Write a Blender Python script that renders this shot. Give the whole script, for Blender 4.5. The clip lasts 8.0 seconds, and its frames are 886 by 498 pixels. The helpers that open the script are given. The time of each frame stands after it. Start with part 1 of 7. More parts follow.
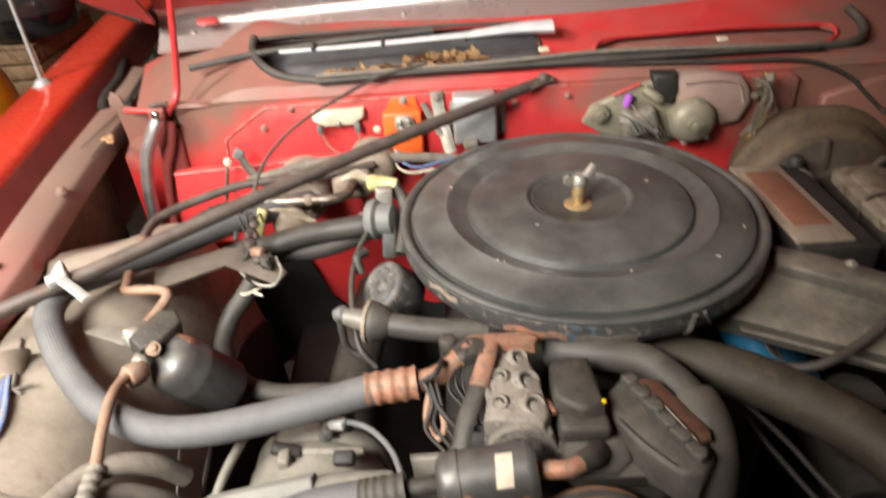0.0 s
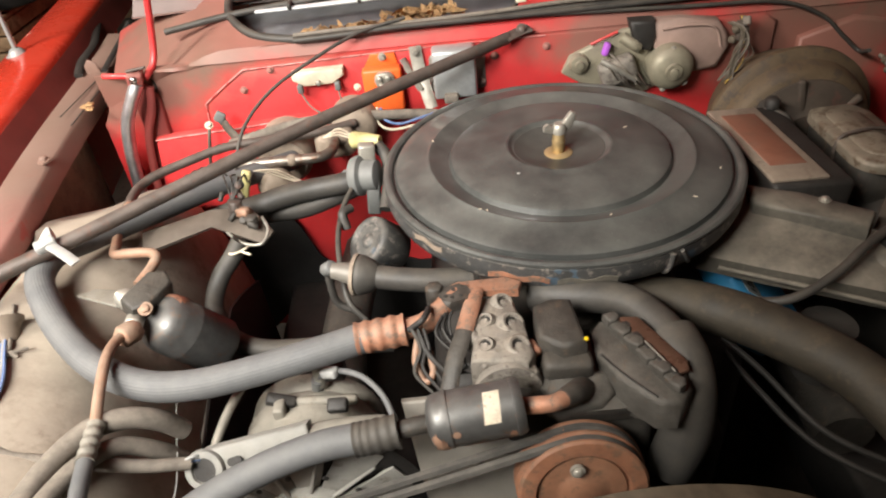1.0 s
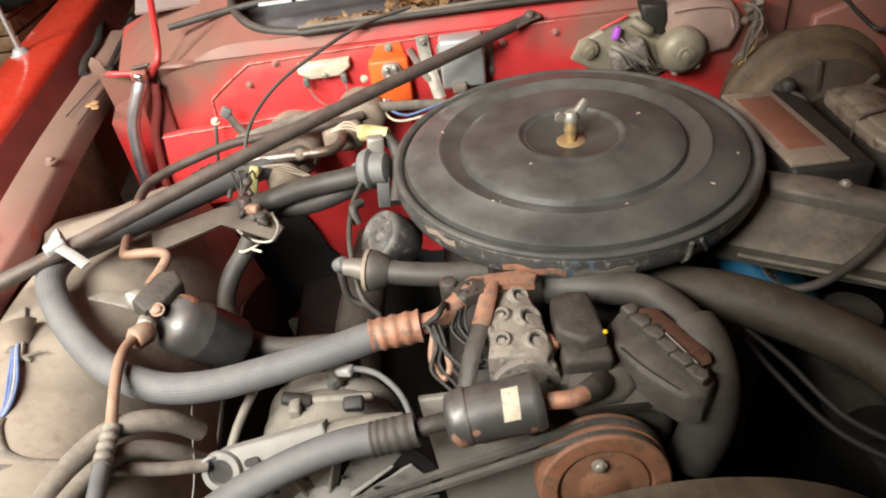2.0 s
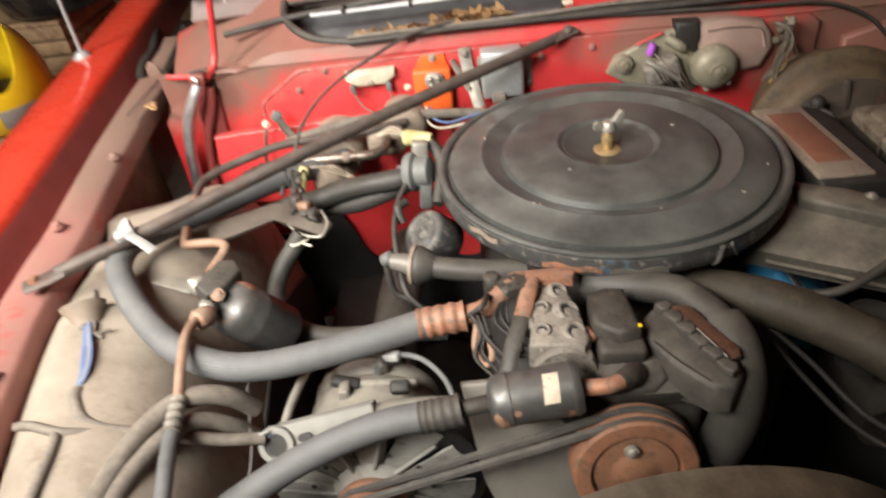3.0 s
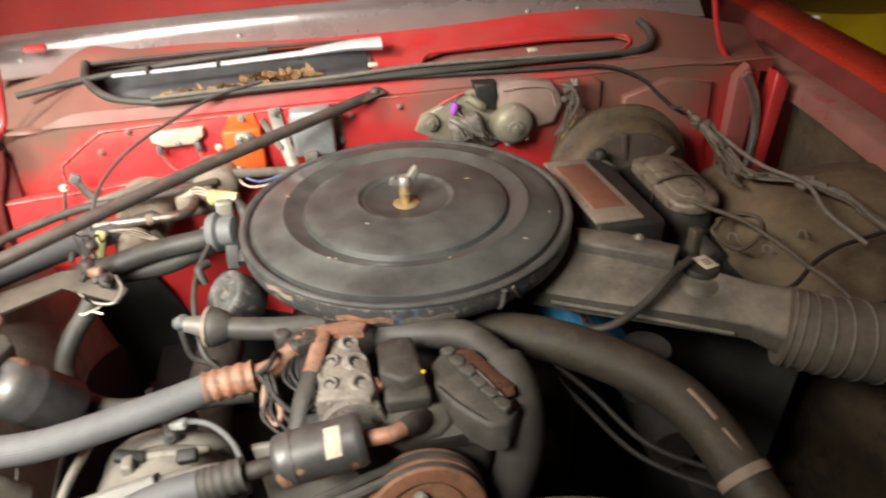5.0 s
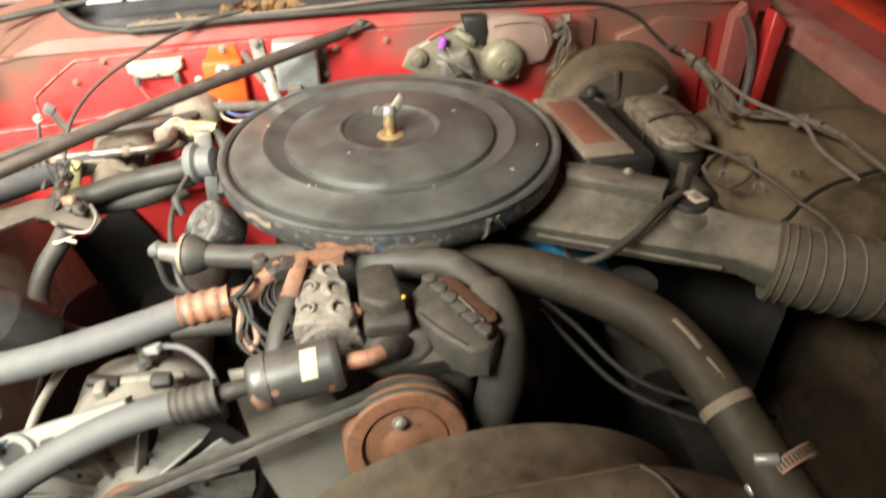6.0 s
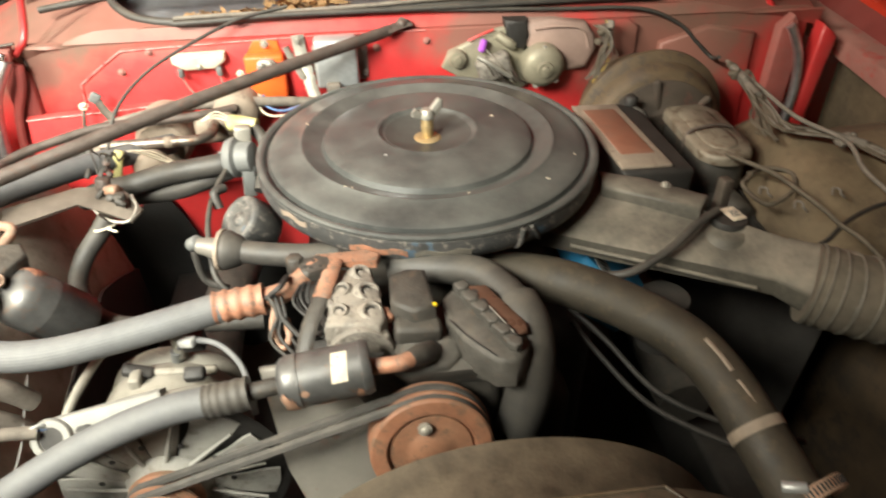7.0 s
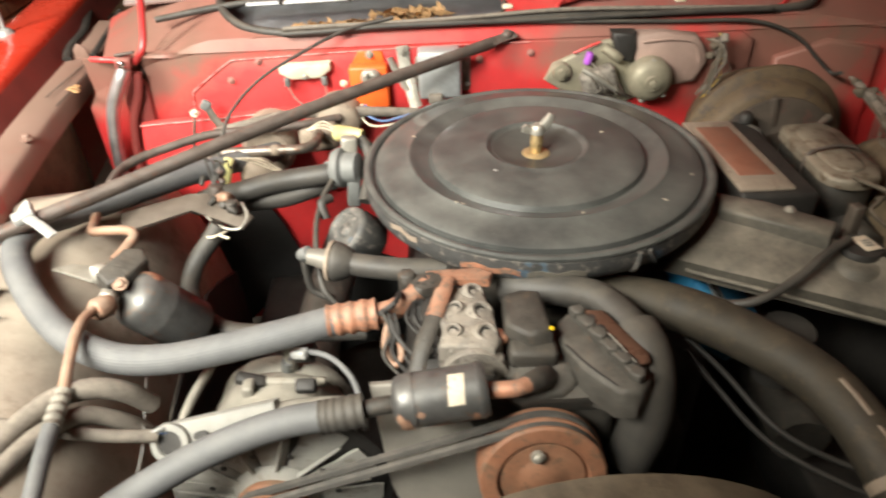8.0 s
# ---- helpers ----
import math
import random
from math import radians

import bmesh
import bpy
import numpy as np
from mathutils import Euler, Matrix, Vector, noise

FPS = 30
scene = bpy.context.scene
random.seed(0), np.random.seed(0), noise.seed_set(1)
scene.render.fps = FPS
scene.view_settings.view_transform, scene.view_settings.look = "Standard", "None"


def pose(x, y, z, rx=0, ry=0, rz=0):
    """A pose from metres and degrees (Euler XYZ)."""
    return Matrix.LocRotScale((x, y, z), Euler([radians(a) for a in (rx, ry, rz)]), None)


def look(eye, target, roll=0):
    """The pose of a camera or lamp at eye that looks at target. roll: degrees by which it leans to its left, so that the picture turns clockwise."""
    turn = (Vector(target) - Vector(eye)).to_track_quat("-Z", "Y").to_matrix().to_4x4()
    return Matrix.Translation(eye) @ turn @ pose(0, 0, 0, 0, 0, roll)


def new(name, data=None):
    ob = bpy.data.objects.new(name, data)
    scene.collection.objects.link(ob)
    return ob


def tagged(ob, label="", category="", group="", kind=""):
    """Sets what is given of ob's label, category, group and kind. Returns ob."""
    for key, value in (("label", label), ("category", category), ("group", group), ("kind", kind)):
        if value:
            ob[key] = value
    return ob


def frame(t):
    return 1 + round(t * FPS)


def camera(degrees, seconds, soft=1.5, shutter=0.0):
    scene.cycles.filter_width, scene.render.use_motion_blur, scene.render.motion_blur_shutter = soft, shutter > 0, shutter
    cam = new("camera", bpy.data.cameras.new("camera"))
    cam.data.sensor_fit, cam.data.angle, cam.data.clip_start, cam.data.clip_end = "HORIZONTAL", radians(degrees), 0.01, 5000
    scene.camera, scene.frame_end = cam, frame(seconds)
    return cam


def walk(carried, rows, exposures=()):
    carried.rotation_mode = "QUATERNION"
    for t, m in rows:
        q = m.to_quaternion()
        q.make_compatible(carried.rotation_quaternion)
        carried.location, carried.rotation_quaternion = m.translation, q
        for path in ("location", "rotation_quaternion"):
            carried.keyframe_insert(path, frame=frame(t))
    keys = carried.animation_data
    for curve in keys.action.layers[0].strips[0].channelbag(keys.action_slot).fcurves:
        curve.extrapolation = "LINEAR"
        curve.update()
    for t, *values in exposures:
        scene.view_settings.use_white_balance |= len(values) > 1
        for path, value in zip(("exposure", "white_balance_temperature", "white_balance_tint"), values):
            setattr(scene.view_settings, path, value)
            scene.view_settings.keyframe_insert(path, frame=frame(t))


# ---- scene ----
cam = camera(66.0, 8.0, soft=2.0, shutter=0.8)
PATH = [
    (0, (-0.1398, -0.7108, 1.3238), (-0.1709, 0.118, 0.765), -4.25),
    (0.5, (-0.1303, -0.7174, 1.3175), (-0.1433, 0.0816, 0.7163), -4.73),
    (1, (-0.1343, -0.7299, 1.3189), (-0.1542, 0.0682, 0.7167), -6.05),
    (1.5, (-0.1466, -0.7181, 1.3172), (-0.1759, 0.0745, 0.7081), -7.23),
    (1.7, (-0.1394, -0.7168, 1.3149), (-0.1713, 0.0712, 0.7002), -8.04),
    (2.8, (-0.1562, -0.7451, 1.3301), (-0.2001, 0.0478, 0.7222), -6.80),
    (3, (-0.167, -0.7639, 1.3331), (-0.2245, 0.037, 0.7371), -7.21),
    (3.5, (-0.1614, -0.7843, 1.3587), (-0.2659, 0.0596, 0.8324), -9.54),
    (4, (-0.1426, -0.767, 1.3322), (-0.1595, 0.0606, 0.7712), -9.50),
    (4.5, (-0.1373, -0.7729, 1.3678), (-0.1061, 0.0822, 0.8504), -8.01),
    (4.7, (-0.1057, -0.7833, 1.3483), (-0.0028, 0.0582, 0.8178), -4.61),
    (5.8, (-0.0646, -0.7765, 1.3113), (0.0878, 0.0344, 0.7463), -1.20),
    (6, (-0.0728, -0.7888, 1.2889), (0.0653, 0.0093, 0.7025), -1.57),
    (6.5, (-0.0609, -0.793, 1.2942), (0.0593, -0.0099, 0.6841), -1.20),
    (7, (-0.0778, -0.7806, 1.3023), (0.0205, 0.0173, 0.7076), -0.58),
    (7.5, (-0.1014, -0.768, 1.3033), (-0.0417, 0.0378, 0.7141), -0.56),
    (8, (-0.126, -0.757, 1.3073), (-0.1208, 0.0522, 0.7197), -2.36),
]
EXPOSURES = [(0.0, 0.05, 6500, 10), (1.7, 0.0, 6500, 10), (3.5, -0.05, 6500, 10), (4.7, 0.05, 6500, 10), (5.8, 0.52, 6650, 4), (6.5, 0.66, 6700, 2), (7.5, 0.5, 6620, 3), (8.0, 0.38, 6600, 5)]
walk(cam, [(t, look(eye, target, roll)) for t, eye, target, roll in PATH], EXPOSURES)

# ---- light and air ----
world = bpy.data.worlds.new("world")
scene.world = world
world.use_nodes = True
world.node_tree.nodes["Background"].inputs[0].default_value = (1.0, 0.64, 0.32, 1)
world.node_tree.nodes["Background"].inputs[1].default_value = 0.090

# a bright work light hung to the front left of the car and the garage lamp beyond it
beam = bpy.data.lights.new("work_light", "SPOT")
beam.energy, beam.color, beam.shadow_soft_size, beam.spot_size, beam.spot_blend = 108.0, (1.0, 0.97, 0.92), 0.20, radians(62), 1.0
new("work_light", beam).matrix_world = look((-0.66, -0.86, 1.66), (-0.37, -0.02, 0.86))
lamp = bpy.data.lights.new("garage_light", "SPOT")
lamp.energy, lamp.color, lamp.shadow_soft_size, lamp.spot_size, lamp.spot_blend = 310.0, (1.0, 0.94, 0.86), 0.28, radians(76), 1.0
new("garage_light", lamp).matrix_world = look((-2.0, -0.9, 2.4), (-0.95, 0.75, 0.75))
# unseen area fill, added above the fender to lift the dark parts
fill_lamp = bpy.data.lights.new("fill_light", "AREA")
fill_lamp.shape, fill_lamp.size, fill_lamp.size_y, fill_lamp.energy, fill_lamp.color = "RECTANGLE", 1.2, 0.25, 28.0, (1.0, 0.93, 0.82)
new("fill_light", fill_lamp).matrix_world = look((-1.25, -0.85, 2.10), (-0.32, 0.00, 0.85))
# ---- materials ----
def mat(name, base, rough=0.6, metal=0.0, dust=0.0, dust_col=(0.34, 0.27, 0.21), second=None, amount=0.5,
        scale=18.0, bump=0.25, coat=0.0, fleck=None, fleck_at=0.62, fleck_scale=40.0, vary=0.25, grime=0.35,
        clouds=(), cloud_col=(0.180, 0.122, 0.090)):
    """Surface with uneven tone, wear patches of a second colour, flecks, and dust that lies on what faces up."""
    scale *= 2.4
    m = bpy.data.materials.new(name)
    m.use_nodes = True
    nt = m.node_tree
    nodes, links = nt.nodes, nt.links
    bsdf = nodes["Principled BSDF"]
    tex = nodes.new("ShaderNodeTexCoord")
    pos = tex.outputs["Object"]

    def noise_node(sc, detail=5.0, rgh=0.6):
        n = nodes.new("ShaderNodeTexNoise")
        n.inputs["Scale"].default_value, n.inputs["Detail"].default_value, n.inputs["Roughness"].default_value = sc, detail, rgh
        links.new(pos, n.inputs["Vector"])
        return n.outputs["Fac"]

    def ramp(sock, lo, hi):
        r = nodes.new("ShaderNodeMapRange")
        r.inputs["From Min"].default_value, r.inputs["From Max"].default_value = lo, hi
        links.new(sock, r.inputs["Value"])
        return r.outputs["Result"]

    def mix(fac, a, b):
        x = nodes.new("ShaderNodeMix")
        x.data_type = "RGBA"
        if isinstance(fac, float):
            x.inputs["Factor"].default_value = fac
        else:
            links.new(fac, x.inputs["Factor"])
        for slot, v in ((x.inputs["A"], a), (x.inputs["B"], b)):
            if isinstance(v, tuple):
                slot.default_value = (*v, 1)
            else:
                links.new(v, slot)
        return x.outputs["Result"]

    def math_node(op, a, b):
        x = nodes.new("ShaderNodeMath")
        x.operation, x.use_clamp = op, True
        for slot, v in zip(x.inputs, (a, b)):
            if isinstance(v, float):
                slot.default_value = v
            else:
                links.new(v, slot)
        return x.outputs["Value"]

    big, fine = noise_node(scale), noise_node(scale * 7, 6.0)
    dark = tuple(c * (1 - vary) for c in base)
    light = tuple(min(1, c * (1 + vary)) for c in base)
    col = mix(ramp(big, 0.3, 0.7), dark, light)
    rgh = None
    if second:
        worn = ramp(noise_node(scale * 1.7, 8.0, 0.7), 0.62 - 0.25 * amount, 0.70 - 0.25 * amount)
        col = mix(worn, col, second)
    if fleck:
        col = mix(ramp(noise_node(fleck_scale, 4.0, 0.5), fleck_at, fleck_at + 0.03), col, fleck)
    for mid, size in clouds:
        off = nodes.new("ShaderNodeVectorMath")
        off.operation = "SUBTRACT"
        links.new(pos, off.inputs[0])
        off.inputs[1].default_value = mid
        part_of = nodes.new("ShaderNodeVectorMath")
        part_of.operation = "DIVIDE"
        links.new(off.outputs["Vector"], part_of.inputs[0])
        part_of.inputs[1].default_value = size
        far = nodes.new("ShaderNodeVectorMath")
        far.operation = "LENGTH"
        links.new(part_of.outputs["Vector"], far.inputs[0])
        ragged = nodes.new("ShaderNodeMath")
        ragged.operation = "ADD"
        links.new(far.outputs["Value"], ragged.inputs[0])
        links.new(noise_node(scale * 1.1, 7.0, 0.65), ragged.inputs[1])
        veil = ramp(ragged.outputs["Value"], 1.75, 1.15)
        col = mix(math_node("MULTIPLY", veil, 0.85), col, cloud_col)
    if dust > 0:
        geo = nodes.new("ShaderNodeNewGeometry")
        sep = nodes.new("ShaderNodeSeparateXYZ")
        links.new(geo.outputs["Normal"], sep.inputs[0])
        up = ramp(sep.outputs["Z"], -0.5, 0.9)
        lay = math_node("MULTIPLY", up, ramp(noise_node(scale * 0.8, 7.0, 0.7), 0.28, 0.68))
        lay = math_node("MULTIPLY", lay, float(dust))
        fuzz = math_node("MULTIPLY", ramp(fine, 0.25, 0.8), float(dust * 0.45))
        lay = math_node("MAXIMUM", lay, fuzz)
        col = mix(lay, col, dust_col)
        r = nodes.new("ShaderNodeMix")
        links.new(lay, r.inputs["Factor"])
        r.inputs["A"].default_value, r.inputs["B"].default_value = rough, 0.9
        rgh = r.outputs["Result"]
        if metal > 0:
            mm = nodes.new("ShaderNodeMix")
            links.new(lay, mm.inputs["Factor"])
            mm.inputs["A"].default_value, mm.inputs["B"].default_value = metal, 0.0
            links.new(mm.outputs["Result"], bsdf.inputs["Metallic"])
    bsdf.inputs["Roughness"].default_value, bsdf.inputs["Metallic"].default_value = rough, metal
    if grime > 0:
        spots = math_node("MULTIPLY", ramp(noise_node(scale * 0.45, 9.0, 0.72), 0.5, 0.72), float(grime))
        col = mix(spots, col, tuple(c * 0.22 + 0.006 for c in base))
    speck = ramp(noise_node(scale * 19, 3.0, 0.5), 0.66, 0.74)
    col = mix(math_node("MULTIPLY", speck, 0.22 if dust > 0 else 0.0), col, dust_col)
    bsdf.inputs["Coat Weight"].default_value = coat
    bsdf.inputs["Coat Roughness"].default_value = 0.12
    if rgh:
        links.new(rgh, bsdf.inputs["Roughness"])
    links.new(col, bsdf.inputs["Base Color"])
    if bump > 0:
        b = nodes.new("ShaderNodeBump")
        b.inputs["Strength"].default_value, b.inputs["Distance"].default_value = bump, 0.002
        both = nodes.new("ShaderNodeMath")
        both.operation = "ADD"
        links.new(fine, both.inputs[0])
        links.new(big, both.inputs[1])
        links.new(both.outputs["Value"], b.inputs["Height"])
        links.new(b.outputs["Normal"], bsdf.inputs["Normal"])
    return m


RED = mat("red_paint", (0.60, 0.022, 0.026), 0.32, dust=0.38, dust_col=(0.44, 0.22, 0.19), scale=9, bump=0.06, coat=0.3, vary=0.1, grime=0.12)
RED_DUSTY = mat("dusty_red_paint", (0.34, 0.07, 0.058), 0.55, dust=0.95, dust_col=(0.27, 0.17, 0.14), scale=7, bump=0.14, vary=0.2, grime=0.3)
RED_BARE = mat("dull_pink_red_paint", (0.38, 0.155, 0.13), 0.55, dust=0.55, dust_col=(0.30, 0.205, 0.165), scale=6, bump=0.12, second=(0.44, 0.05, 0.045), amount=0.2, vary=0.15, grime=0.3,
               clouds=(((-0.73, 0.20, 0.90), (0.30, 0.34, 0.25)), ((-0.70, -0.12, 0.885), (0.07, 0.20, 0.06))), cloud_col=(0.205, 0.140, 0.106))
RED_EDGE = mat("pale_red_wear_and_highlight", (0.55, 0.20, 0.18), 0.3, dust=0.3, dust_col=(0.50, 0.36, 0.32), second=(0.50, 0.03, 0.03), amount=0.45, scale=14, bump=0.1, coat=0.3, vary=0.15)
RED_CLOUD = mat("red_paint_under_drifts_of_dust", (0.60, 0.022, 0.026), 0.52, dust=0.36, dust_col=(0.40, 0.16, 0.13), scale=7, bump=0.08, coat=0.0, vary=0.12, grime=0.12,
                clouds=(((-0.66, 0.0, 0.93), (0.20, 0.3, 0.085)), ((-0.52, 0.06, 0.978), (0.42, 0.24, 0.058)), ((0.16, 0.0, 0.925), (0.15, 0.2, 0.055)), ((0.43, 0.0, 0.88), (0.17, 0.2, 0.10)), ((0.60, 0.08, 0.97), (0.22, 0.2, 0.07))))
RED_BODY = mat("orange_red_body_paint", (0.60, 0.040, 0.018), 0.24, dust=0.10, scale=5, bump=0.0, coat=0.6, vary=0.06, grime=0.0)
HOOD_EDGE = mat("worn_glossy_hood_edge", (0.50, 0.43, 0.41), 0.20, metal=0.7, dust=0.3, dust_col=(0.36, 0.27, 0.25), scale=2.5, bump=0.03, vary=0.1, grime=0.2)
HOOD_RED = mat("hood_underside_paint", (0.42, 0.035, 0.032), 0.42, dust=0.5, dust_col=(0.38, 0.17, 0.145), scale=2.2, bump=0.06, vary=0.22, grime=0.35)
BLACK_LID = mat("dull_black_enamel", (0.030, 0.032, 0.032), 0.27, dust=0.58, dust_col=(0.20, 0.20, 0.178), scale=5, bump=0.03, coat=0.25, vary=0.2, grime=0.22)
LID_HUB = mat("darker_lid_hub", (0.028, 0.029, 0.028), 0.32, dust=0.48, dust_col=(0.175, 0.17, 0.148), scale=6, bump=0.04, vary=0.2, grime=0.25)
BLACK_WORN = mat("chipped_black_enamel", (0.035, 0.037, 0.039), 0.42, dust=0.6, dust_col=(0.20, 0.18, 0.15), second=(0.20, 0.175, 0.155), amount=0.33, scale=24, bump=0.2, vary=0.3, fleck=(0.05, 0.09, 0.13), fleck_at=0.63)
RUBBER = mat("dusty_black_rubber", (0.032, 0.031, 0.030), 0.50, dust=0.6, dust_col=(0.150, 0.128, 0.098), scale=11, bump=0.12, vary=0.25, grime=0.4)
HOSE_BROWN = mat("brown_dusty_hose_rubber", (0.028, 0.024, 0.018), 0.55, dust=0.7, dust_col=(0.088, 0.068, 0.043), scale=16, bump=0.22, vary=0.35, grime=0.5, second=(0.06, 0.045, 0.028), amount=0.25)
CAST_DARK = mat("dusty_dark_casting", (0.060, 0.056, 0.050), 0.5, metal=0.2, dust=0.65, dust_col=(0.150, 0.132, 0.108), scale=20, bump=0.5, second=(0.09, 0.058, 0.038), amount=0.18, vary=0.4)
HOSE_GREY = mat("grey_ribbed_hose_rubber", (0.095, 0.097, 0.10), 0.58, dust=0.55, dust_col=(0.215, 0.21, 0.195), scale=12, bump=0.06, vary=0.12, grime=0.2)
CORRUGATED = mat("dusty_duct_paper", (0.10, 0.085, 0.065), 0.8, dust=0.7, dust_col=(0.23, 0.19, 0.14), scale=16, bump=0.3)
SNORKEL = mat("dusty_black_steel", (0.05, 0.047, 0.04), 0.5, dust=0.95, dust_col=(0.27, 0.235, 0.185), scale=8, bump=0.12, vary=0.2)
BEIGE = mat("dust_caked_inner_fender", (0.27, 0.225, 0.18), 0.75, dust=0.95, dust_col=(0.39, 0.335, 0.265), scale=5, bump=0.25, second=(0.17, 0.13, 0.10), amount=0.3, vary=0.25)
BROWN_APRON = mat("dark_dusty_fender_and_shade", (0.10, 0.072, 0.043), 0.8, dust=0.9, dust_col=(0.225, 0.165, 0.10), scale=7, bump=0.35, vary=0.35, second=(0.06, 0.042, 0.028), amount=0.4, grime=0.5)
DARK = mat("greasy_black_and_shade", (0.018, 0.017, 0.016), 0.55, dust=0.35, dust_col=(0.10, 0.085, 0.07), scale=16, bump=0.4, vary=0.4)
GREASE = mat("grease_caked_casting", (0.036, 0.033, 0.029), 0.45, dust=0.6, dust_col=(0.118, 0.102, 0.082), scale=18, bump=0.5, second=(0.09, 0.062, 0.043), amount=0.22, vary=0.4)
BROWN_GLOSS = mat("oily_brown_plate", (0.085, 0.045, 0.03), 0.22, dust=0.2, dust_col=(0.2, 0.13, 0.09), scale=20, bump=0.1, coat=0.4, vary=0.3)
CASTING = mat("dusty_grey_casting", (0.22, 0.20, 0.175), 0.6, metal=0.2, dust=0.7, dust_col=(0.34, 0.29, 0.23), scale=30, bump=0.5, second=(0.09, 0.08, 0.07), amount=0.4, vary=0.3)
ALU = mat("dusty_aluminium", (0.25, 0.245, 0.225), 0.55, metal=0.2, dust=0.7, dust_col=(0.29, 0.272, 0.235), scale=26, bump=0.3, vary=0.15)
ALU_DULL = mat("dirty_aluminium", (0.22, 0.205, 0.175), 0.5, metal=0.25, dust=0.75, dust_col=(0.29, 0.26, 0.21), scale=14, bump=0.35, vary=0.25, second=(0.13, 0.11, 0.085), amount=0.25)
RUST = mat("rusty_pulley_steel", (0.28, 0.112, 0.058), 0.55, metal=0.15, dust=0.75, dust_col=(0.27, 0.175, 0.115), second=(0.14, 0.075, 0.045), amount=0.35, scale=16, bump=0.25, vary=0.3)
RUST_DARK = mat("rust_brown_rod", (0.085, 0.066, 0.055), 0.45, metal=0.3, dust=0.55, dust_col=(0.20, 0.165, 0.145), scale=18, bump=0.25, second=(0.115, 0.06, 0.042), amount=0.3, vary=0.3)
RUST_PLATE = mat("dark_rust_plate", (0.25, 0.110, 0.060), 0.6, metal=0.15, dust=0.65, dust_col=(0.27, 0.175, 0.11), scale=16, bump=0.3, second=(0.12, 0.065, 0.04), amount=0.4, vary=0.3)
BRACKET = mat("dust_brown_steel_bracket", (0.105, 0.085, 0.068), 0.5, metal=0.3, dust=0.75, dust_col=(0.18, 0.15, 0.12), scale=14, bump=0.2, vary=0.25)
PIPE_STEEL = mat("half_rusted_bright_pipe", (0.26, 0.235, 0.205), 0.36, metal=0.85, dust=0.4, dust_col=(0.26, 0.19, 0.14), second=(0.20, 0.12, 0.08), amount=0.45, scale=16, bump=0.15, vary=0.2)
COPPER = mat("oxidised_copper_paint", (0.38, 0.165, 0.095), 0.45, metal=0.25, dust=0.6, dust_col=(0.34, 0.235, 0.17), second=(0.17, 0.11, 0.08), amount=0.42, scale=30, bump=0.3, vary=0.3)
COPPER_DULL = mat("dust_dulled_copper_pipe", (0.30, 0.165, 0.105), 0.5, metal=0.25, dust=0.8, dust_col=(0.34, 0.265, 0.20), second=(0.42, 0.17, 0.085), amount=0.35, scale=22, bump=0.25, vary=0.25)
COPPER_BLACK = mat("dusty_black_canister_enamel", (0.12, 0.12, 0.118), 0.36, metal=0.65, dust=0.5, dust_col=(0.20, 0.185, 0.16), second=(0.17, 0.105, 0.075), amount=0.22, scale=16, bump=0.12, coat=0.15, vary=0.3)
BRASS = mat("brass", (0.50, 0.36, 0.17), 0.34, metal=0.65, dust=0.35, scale=40, bump=0.1, vary=0.15)
ZINC = mat("dull_zinc_plate", (0.42, 0.40, 0.35), 0.38, metal=0.6, dust=0.4, dust_col=(0.36, 0.31, 0.24), scale=24, bump=0.15, vary=0.2)
SILVER = mat("satin_silver_steel", (0.50, 0.52, 0.52), 0.3, metal=0.5, dust=0.3, dust_col=(0.45, 0.42, 0.38), scale=14, bump=0.08, vary=0.15)
OLIVE = mat("olive_gold_zinc", (0.29, 0.265, 0.19), 0.42, metal=0.35, dust=0.75, dust_col=(0.30, 0.26, 0.205), scale=18, bump=0.15, vary=0.2)
TAN_BOX = mat("dusty_pink_grey_plastic", (0.36, 0.245, 0.205), 0.55, dust=0.6, dust_col=(0.34, 0.26, 0.215), scale=8, bump=0.1, vary=0.2)
BOOSTER = mat("tan_dusty_booster_plate", (0.105, 0.072, 0.040), 0.6, metal=0.2, dust=0.6, dust_col=(0.165, 0.118, 0.075), scale=9, bump=0.25, second=(0.06, 0.045, 0.035), amount=0.45, vary=0.3)
BOOSTER_FACE = mat("dark_dusty_booster_face", (0.050, 0.038, 0.029), 0.7, dust=0.7, dust_col=(0.125, 0.095, 0.07), scale=9, bump=0.3, vary=0.35, second=(0.10, 0.045, 0.035), amount=0.3)
CAST_BROWN = mat("stained_brown_grey_casting", (0.23, 0.195, 0.15), 0.45, metal=0.25, dust=0.6, dust_col=(0.27, 0.225, 0.165), scale=14, bump=0.3, second=(0.11, 0.075, 0.05), amount=0.45, vary=0.3)
ORANGE = mat("orange_plastic", (0.85, 0.13, 0.02), 0.4, dust=0.2, dust_col=(0.6, 0.25, 0.12), scale=14, bump=0.06, vary=0.08)
CREAM = mat("cream_porcelain", (0.68, 0.60, 0.46), 0.5, dust=0.35, dust_col=(0.5, 0.42, 0.32), scale=30, bump=0.1, vary=0.1)
WHITE = mat("white_nylon", (0.34, 0.34, 0.325), 0.4, dust=0.25, dust_col=(0.42, 0.39, 0.33), scale=40, bump=0.05, vary=0.08, grime=0.1)
PAPER = mat("yellowed_paper_label", (0.72, 0.62, 0.48), 0.6, dust=0.3, scale=40, bump=0.1, second=(0.42, 0.34, 0.25), amount=0.3, vary=0.12)
